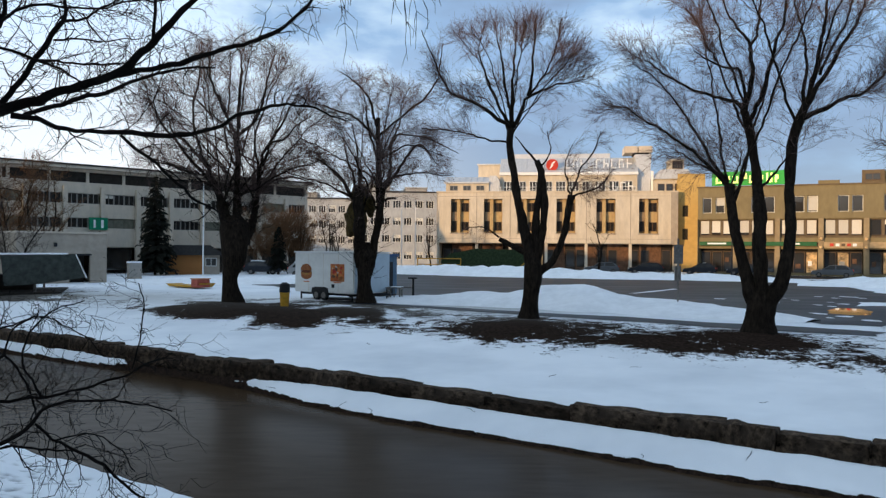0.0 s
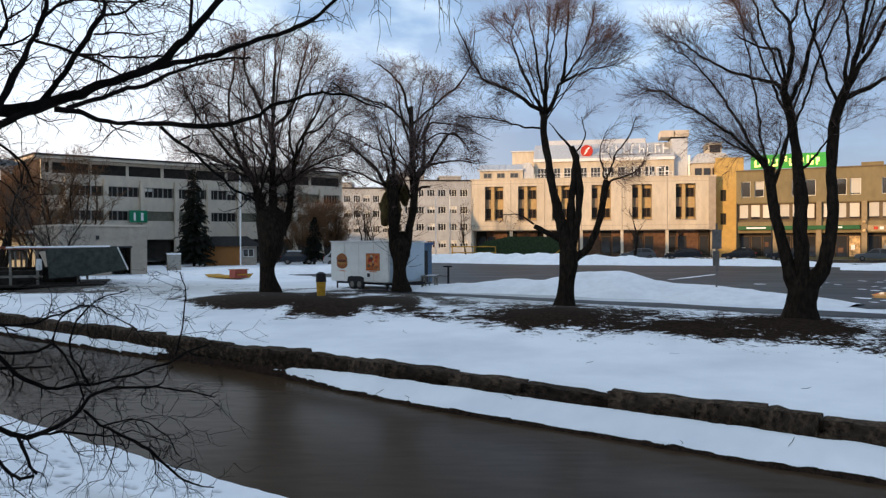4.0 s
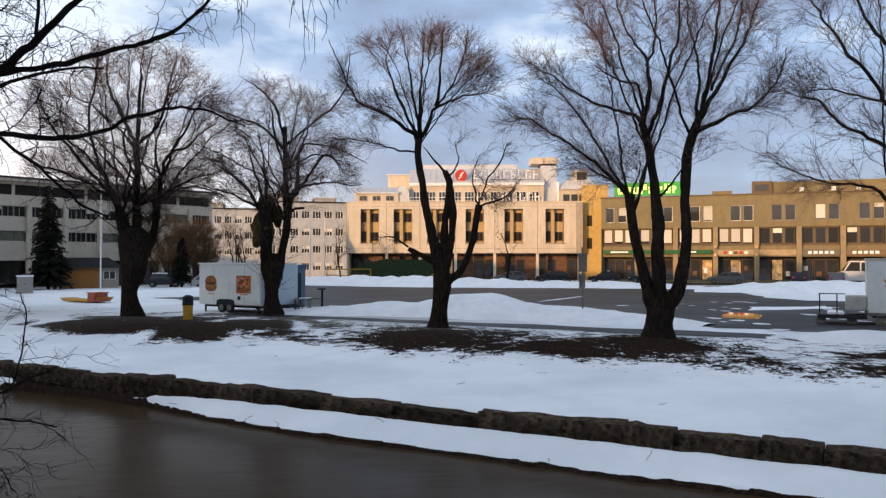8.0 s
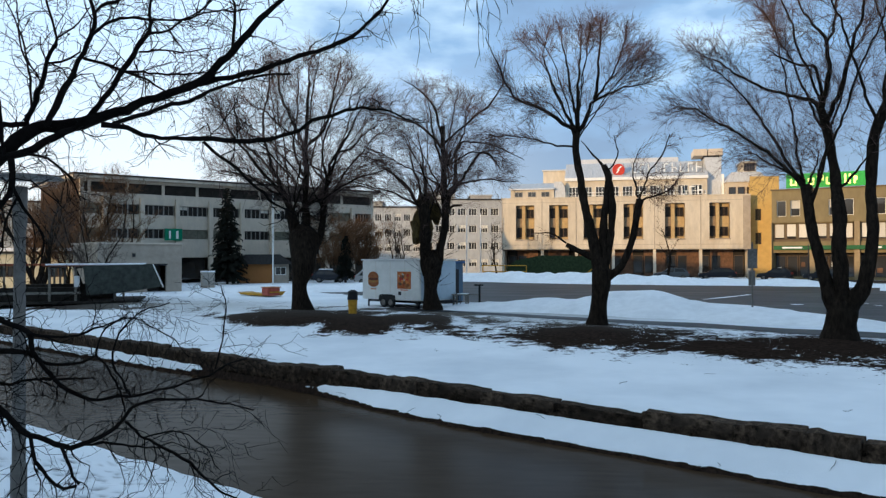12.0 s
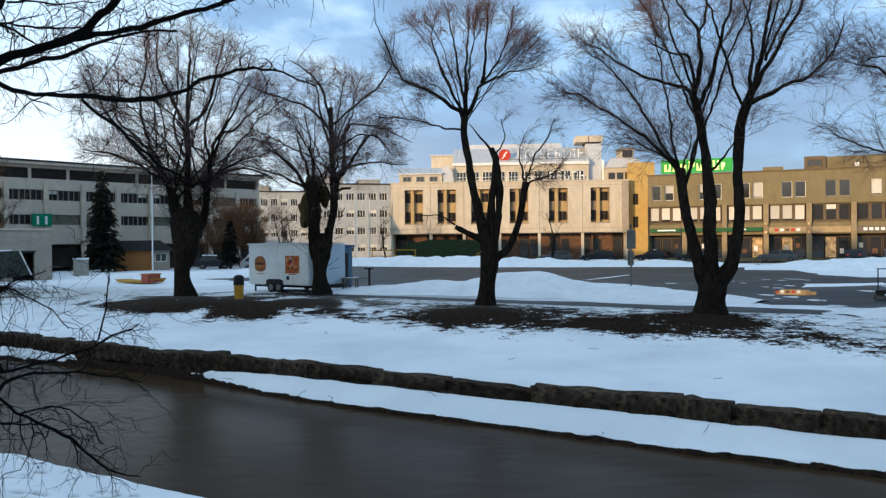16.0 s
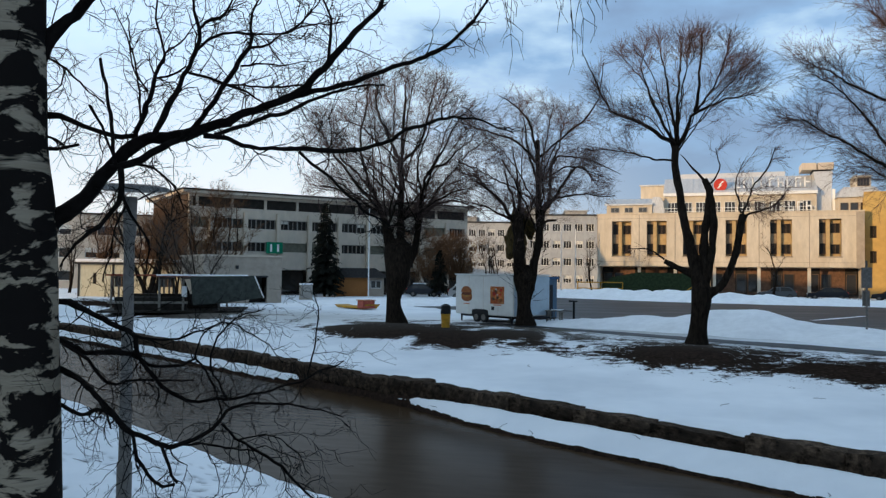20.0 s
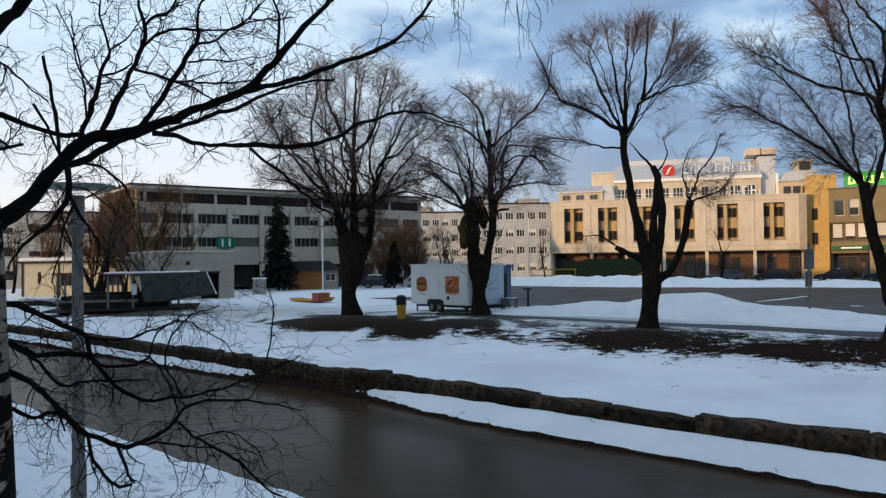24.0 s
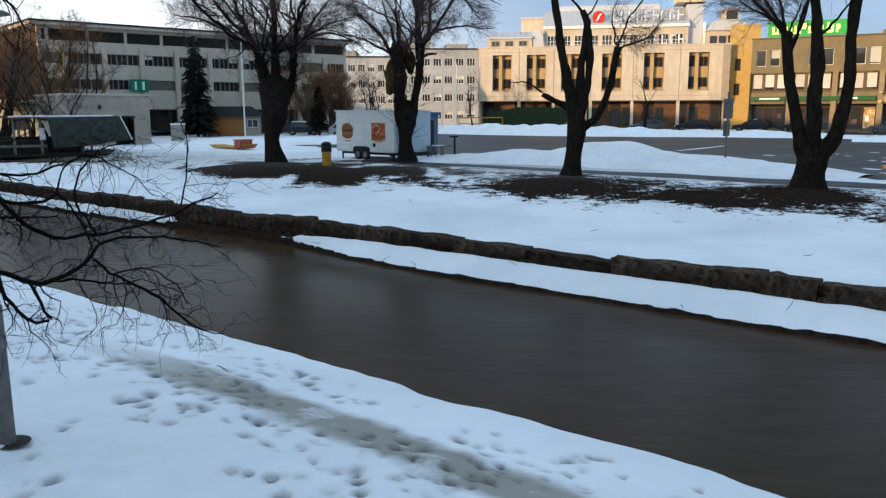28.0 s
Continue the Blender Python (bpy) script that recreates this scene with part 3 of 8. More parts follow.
def height(u, v):
    x, y = uv_xy(u, v)
    near_edge = bank_edge(u)
    if v < near_edge:
        z = -0.62 * soft(-11.8, -7.8, v) - 0.16 * soft(near_edge - 0.35, near_edge, v)
        z += 0.05 * noise.noise((x * 0.8, y * 0.8, 1)) * soft(-22, -12, v)
        z += (0.035 * noise.noise((x * 2.3, y * 2.3, 4)) + 0.022 * noise.noise((x * 5.5, y * 5.5, 9))) * soft(-16, -13, v) * soft(0.2, 0.6, near_edge - v)
        z -= 0.08 * pit_depth(u, v)
        return z
    lw = ledge(u)
    if v < -lw:
        return max(-1.75, -1.03 - 2.2 * (-lw - v))
    if v < 0:
        return -1.02 + 0.36 * soft(-lw - 0.1, 0.1, v) + 0.03 * noise.noise((x * 1.3, y * 1.3, 1)) - 0.12 * soft(-0.08, 0.0, v)
    if v < 0.2:
        return -0.9
    z = -0.39 + 0.39 * soft(0.3, 11, v) - 0.14 * (1 - soft(0.42, 0.7, v + 0.12 * noise.noise((u * 1.1, 4, 0))))
    z += 0.06 * noise.noise((x * 0.5, y * 0.5, 8)) * soft(0.3, 3, v) * (1 - soft(13, 15, v))
    for tx, ty, a, b in TREE_SPOTS:
        q = ((x - tx) / a) ** 2 + ((y - ty) / b) ** 2
        z += 0.2 * math.exp(-q * 1.4)
    if v > 14.5:
        z *= 1 - soft(14.5, 15.5, v)
    return z


def thaw_and_gap_shade(u, v):
    if v < 0:
        if v < -7.0:
            # dark edge line: dirt and the bank's undercut shadow painted as soil
            return -2.0 + 6.0 * soft(-0.09, -0.03, v - bank_edge(u))
        # the term near v = 0 paints the shadow gap under the wall stones
        return -2.0 + 5.5 * (1 - soft(-0.03, 0.06, v + ledge(u))) + 3.4 * soft(-0.12, -0.05, v + 0.05 * noise.noise((u * 0.9, 2, 0))) + 5.0 * (1 - soft(0.14, 0.24, ledge(u)))
    x, y = uv_xy(u, v)
    t = -2.0 + 5.0 * (1 - soft(0.22, 0.36, v)) + 1.7 * soft(2.0, 8.5, v) * (1 - soft(16, 20, v)) + 1.3 * (1 - soft(0.4, 0.9, v))
    for tx, ty, a, b in TREE_SPOTS:
        q = ((x - tx) / a) ** 2 + ((y - ty) / b) ** 2
        t += (2.3 + 1.5 * noise.noise((x * 0.55, y * 0.4, 31))) * math.exp(-q ** 0.9 * 0.8)
    t += 0.85 * math.exp(-((u + 11.0) / 5.0) ** 2 - ((v - 8.3) / 3.6) ** 2)
    t += 0.7 * noise.noise((x * 0.9, y * 0.5, 17)) * soft(3, 6, v) * (1 - soft(12, 16, v))
    if x < -1:
        t -= 1.2 * soft(-0.15, 0.35, noise.noise((x * 0.6, y * 0.42, 21)))
    t += 3.0 * math.exp(-((u - 41.5) / 6.5) ** 2 - ((v - 7.5) / 3.6) ** 2) + 2.6 * math.exp(-((u - 56) / 9) ** 2 - ((v - 9.5) / 2.6) ** 2)
    t += 0.6 * math.exp(-((u - 22) / 6) ** 2 - ((v - 17) / 3) ** 2)
    t += 0.4 * math.exp(-((u - 6) / 6) ** 2 - ((v - 13) / 2) ** 2)
    return t


def steps(spans):
    out = []
    for a, b, s in spans:
        n = max(1, round((b - a) / s))
        out += [a + (b - a) * k / n for k in range(n)]
    return out + [spans[-1][1]]


def make_ground():
    us = steps([(-3000, -400, 650), (-400, -100, 60), (-100, -40, 6), (-40, -20, 1.0), (-20, -9.5, 0.4), (-9.5, 4, 0.055), (4, 13, 0.16), (13, 32, 0.4), (32, 60, 1.2),
                (60, 140, 8), (140, 500, 60), (500, 3000, 600)])
    vs = steps([(-3000, -300, 600), (-300, -40, 40), (-40, -16, 3), (-16, -13.5, 0.5), (-13.5, -8.2, 0.055), (-8.2, -7.3, 0.04), (-7.3, -2.2, 0.6), (-2.2, 0, 0.07),
                (0, 0.32, 0.04), (0.32, 3, 0.16), (3, 19, 0.35), (19, 40, 2), (40, 140, 10), (140, 500, 60), (500, 3500, 600)])
    V, th, ic, td = [], [], [], []
    for v in vs:
        for u in us:
            x, y = uv_xy(u, v)
            far = abs(u) > 120 or v < -60
            V.append((x, y, height(u, v)))
            th.append(thaw_and_gap_shade(u, v) if not far else -2.0)
            w = 0.0
            if -13 < v < -8:
                mid = -10.0 + 0.5 * noise.noise((u * 0.2, 1, 1))
                w = min(1.0, max(0.0, 1 - abs(v - mid) / 0.52) * 2.2) * soft(-9, -5, u) * (1 - 0.95 * soft(-1.5, 2.0, u))
            if v > 0:
                w = 0.75 * math.exp(-((u - 13) / 7) ** 2 - ((v - 20) / 6) ** 2) + 0.6 * math.exp(-((u - 34) / 9) ** 2 - ((v - 12) / 5) ** 2)
            ic.append(w)
            # deeper pits get a darker colour, slush and pit shade together
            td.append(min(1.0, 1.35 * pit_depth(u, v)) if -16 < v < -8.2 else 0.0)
    nu = len(us)
    Fc = [(j * nu + i, (j + 1) * nu + i, (j + 1) * nu + i + 1, j * nu + i + 1) for j in range(len(vs) - 1) for i in range(nu - 1)]
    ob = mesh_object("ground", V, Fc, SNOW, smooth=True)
    for nm, vals in (("thaw_and_gap_shade", th), ("ice", ic), ("trod_shade", td)):
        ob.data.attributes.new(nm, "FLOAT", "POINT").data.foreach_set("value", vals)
    return tagged(ob, "thawing snow over grass banks with bare dark soil", "ground", kind="structure")


make_ground()

water = mesh_object("water", [(*uv_xy(-60, -7.9), -1.1), (*uv_xy(90, -7.9), -1.1), (*uv_xy(90, 0.2), -1.1), (*uv_xy(-60, 0.2), -1.1)], [(0, 3, 2, 1)], WATER)
tagged(water, "still brown muddy canal water", "water", kind="structure")


def make_canal_wall():
    """Rough granite blocks along the far bank, each uneven."""
    wall = thing("canal_wall", pose(0, 0, 0), "low rough granite block wall along the canal bank", "wall", kind="structure")
    rng = random.Random(5)
    kinds = []
    for k in range(9):
        bm = bmesh.new()
        bmesh.ops.create_cube(bm, size=1)
        bmesh.ops.subdivide_edges(bm, edges=list(bm.edges), cuts=5, use_grid_fill=True)
        for v in bm.verts:
            c = v.co.copy()
            q = Vector((abs(c.x), abs(c.y), abs(c.z))) * 2
            over = max(0, (q.x ** 12 + q.y ** 12 + q.z ** 12) ** (1 / 12) - 1)
            v.co = c * (1 - over * 0.5)
            n = noise.noise_vector(c * 2.6 + Vector((k * 7.3, 0, 0)))
            n2 = noise.noise_vector(c * 7.0 + Vector((k * 3.1, 9, 0)))
            v.co += Vector((n.x * 0.025 + n2.x * 0.012, n.y * 0.15 + n2.y * 0.07, n.z * 0.10 + n2.z * 0.045))
        me = bpy.data.meshes.new("stone")
        bm.to_mesh(me)
        bm.free()
        me.polygons.foreach_set("use_smooth", [True] * len(me.polygons))
        me.materials.append(STONE)
        kinds.append(me)
    u = -24.0
    ang = math.degrees(math.atan2(E_DIR.y, E_DIR.x))
    while u < 62:
        L = rng.choice((rng.uniform(0.8, 1.3), rng.uniform(1.2, 2.2)))
        ob = new("stone", kinds[rng.randrange(9)])
        ob.parent = wall
        x, y = uv_xy(u + L / 2, 0.33 + rng.uniform(-0.05, 0.05))
        top = -0.43 + rng.uniform(-0.07, 0.05)
        ob.matrix_local = pose(x, y, (top - 0.92) / 2, rng.uniform(-3, 3), rng.uniform(-2, 2), ang + rng.uniform(-2, 2)) @ Matrix.Diagonal((L - 0.005, 0.55, top + 0.98, 1))
        u += L
    return wall


def sheet(name, outline, z, material, label, category, jag=0.0, seed=1, kind="structure"):
    """A thin flat area with an uneven edge."""
    pts = []
    n = len(outline)
    for i in range(n):
        a, b = Vector(outline[i]), Vector(outline[(i + 1) % n])
        m = max(1, int((b - a).length / 0.9)) if jag else 1
        for k in range(min(m, 120)):
            p = a.lerp(b, k / min(m, 120))
            if jag:
                d = (b - a).normalized()
                p += Vector((-d.y, d.x)) * jag * (noise.noise((p.x * 0.25, p.y * 0.25, seed)) * 1.3 + noise.noise((p.x * 1.1, p.y * 1.1, seed + 3)) * 0.5)
            pts.append(p)
    bm = bmesh.new()
    f = bm.faces.new([bm.verts.new((p.x, p.y, z)) for p in pts])
    f.normal_update()
    if f.normal.z < 0:
        f.normal_flip()
    bmesh.ops.triangulate(bm, faces=[f])
    return tagged(part(name, bm, material), label, category, kind=kind)


sheet("parking_lot", [(-3, 49), (8, 45.5), (13, 38.5), (15.5, 31.5), (20, 27.5), (30, 18), (60, 22), (84, 62), (60, 82), (33, 84), (22, 92), (-4, 101), (-14, 101), (-15, 62)],
      0.012, ASPHALT, "wet dark asphalt parking lot", "parking lot", 1.1, 2)
sheet("footpath", [(*uv_xy(-5, 15.2),), (*uv_xy(22, 16.0),), (*uv_xy(22, 17.1),), (*uv_xy(-5, 17.4),)], 0.016, ASPHALT, "narrow wet asphalt footpath", "path", 0.4, 9)
sheet("puddle", [(18.3, 37.0), (18.9, 35.9), (19.8, 36.0), (21.3, 38.2), (21.7, 40.0), (20.6, 40.6), (19.1, 38.9)], 0.02, PUDDLE, "shallow puddle on asphalt", "puddle", 0.35, 4)
sheet("street", [(-40, 103), (-10, 103.5), (20, 96), (36, 88), (86, 66), (140, 50), (140, 58), (80, 80), (34, 103), (-1, 116), (-40, 118)],
      0.008, ASPHALT, "wet street in front of the shops", "road", 0.5, 12)

for k_, shape in enumerate(([(41.5, 84), (54, 92), (64, 92), (35.2, 50.6), (32, 52), (31.6, 57), (35, 67)], [(24.2, 45.2), (29.9, 46), (27.9, 43), (22.3, 42)],
                             [(12.8, 53.0), (13.3, 52.9), (18.3, 60.0), (18.0, 60.2)])):
    sheet("slush_patch", shape, 0.024 + 0.002 * k_, BERM, "thin patch of old snow on the asphalt", "snow", (0.7, 0.7, 0.25)[k_], 30 + k_)



def slush():
    """Scattered flecks of slush on the wet asphalt."""
    rng = random.Random(91)
    bm = bmesh.new()
    for k in range(150):
        x, y = rng.uniform(17, 34), rng.uniform(29, 52)
        if noise.noise((x * 0.22, y * 0.16, 40)) < 0.02 or y < 62 - 2.2 * x or math.hypot(x - 20, y - 38) < 2.6:
            continue
        a0, r = rng.uniform(0, 6.28), rng.uniform(0.08, 0.42)
        f = bm.faces.new([bm.verts.new((x + r * (0.6 + 0.7 * rng.random()) * math.cos(a0 + j * 0.785), y + 1.5 * r * (0.6 + 0.7 * rng.random()) * math.sin(a0 + j * 0.785), 0.021)) for j in range(8)])
        f.normal_update()
        if f.normal.z < 0:
            f.normal_flip()
    return tagged(part("slush", bm, BERM), "scattered flecks of slush on wet asphalt", "slush", kind="stuff")


slush()


def snow_bank(spine, label, seed):
    """A ploughed bank: spine points (x, y, half width, height)."""
    pts = smooth_line(spine, 0.5)
    V, Fc, n = [], [], 13
    for i, p in enumerate(pts):
        a, b = pts[max(0, i - 1)], pts[min(len(pts) - 1, i + 1)]
        d = Vector((b[0] - a[0], b[1] - a[1], 0)).normalized()
        s = Vector((-d.y, d.x, 0))
        end = min(1, 6 * i / len(pts), 6 * (len(pts) - 1 - i) / len(pts))
        for k in range(n):
            t = k / (n - 1) * 2 - 1
            q = Vector((p[0], p[1], 0)) + s * t * p[2] * (1 + 0.22 * noise.noise((p[0] * 0.3, p[1] * 0.3, seed + (t > 0))))
            h = p[3] * (1 - abs(t) ** 1.8) * (0.35 + 0.65 * math.sqrt(end))
            h *= 1 + 0.45 * noise.noise((q.x * 0.45, q.y * 0.45, seed)) + 0.2 * noise.noise((q.x * 1.7, q.y * 1.7, seed))
            V.append((q.x, q.y, h - 0.03 + 0.05 * (1 - t * t)))
    for i in range(len(pts) - 1):
        for k in range(n - 1):
            Fc.append((i * n + k, (i + 1) * n + k, (i + 1) * n + k + 1, i * n + k + 1))
    return tagged(mesh_object("snow_bank", V, Fc, BERM, smooth=True), label, "snow bank", "ploughed snow banks", "structure")


snow_bank([(-3.5, 43.5, 1.6, 0.35), (0, 43.0, 2.4, 0.45), (4, 42.0, 3.0, 0.7), (6.3, 41.0, 3.4, 0.95), (9, 39.0, 3.2, 0.7), (12, 36.0, 2.8, 0.4), (15.5, 32.5, 1.2, 0.25)],
          "ploughed snow bank beside the footpath", 3)
snow_bank([(-6, 97, 3, 1.2), (0, 93, 4, 1.15), (8, 88, 4.2, 1.0), (16, 84.5, 4, 0.75), (26, 81.5, 3.6, 0.55), (36, 76, 3, 0.45)],
          "long ploughed snow bank across the parking lot", 7)
snow_bank([(32, 70, 2.5, 0.55), (40, 66, 4, 0.9), (50, 58, 4.5, 0.9), (62, 48, 4, 0.8)], "ploughed snow bank at the edge of the parking lot", 11)
snow_bank([(-26, 60, 2.0, 0.3), (-18, 64, 2.5, 0.5), (-10, 68, 2.5, 0.6), (-6, 74, 2.0, 0.5)], "low snow bank on the square", 17)
snow_bank([(15.6, 26.2, 0.9, 0.12), (17.6, 26.4, 1.6, 0.26), (20.2, 26.0, 1.5, 0.2), (22.4, 25.4, 0.9, 0.1)], "small heap of snow beside the footpath", 19)

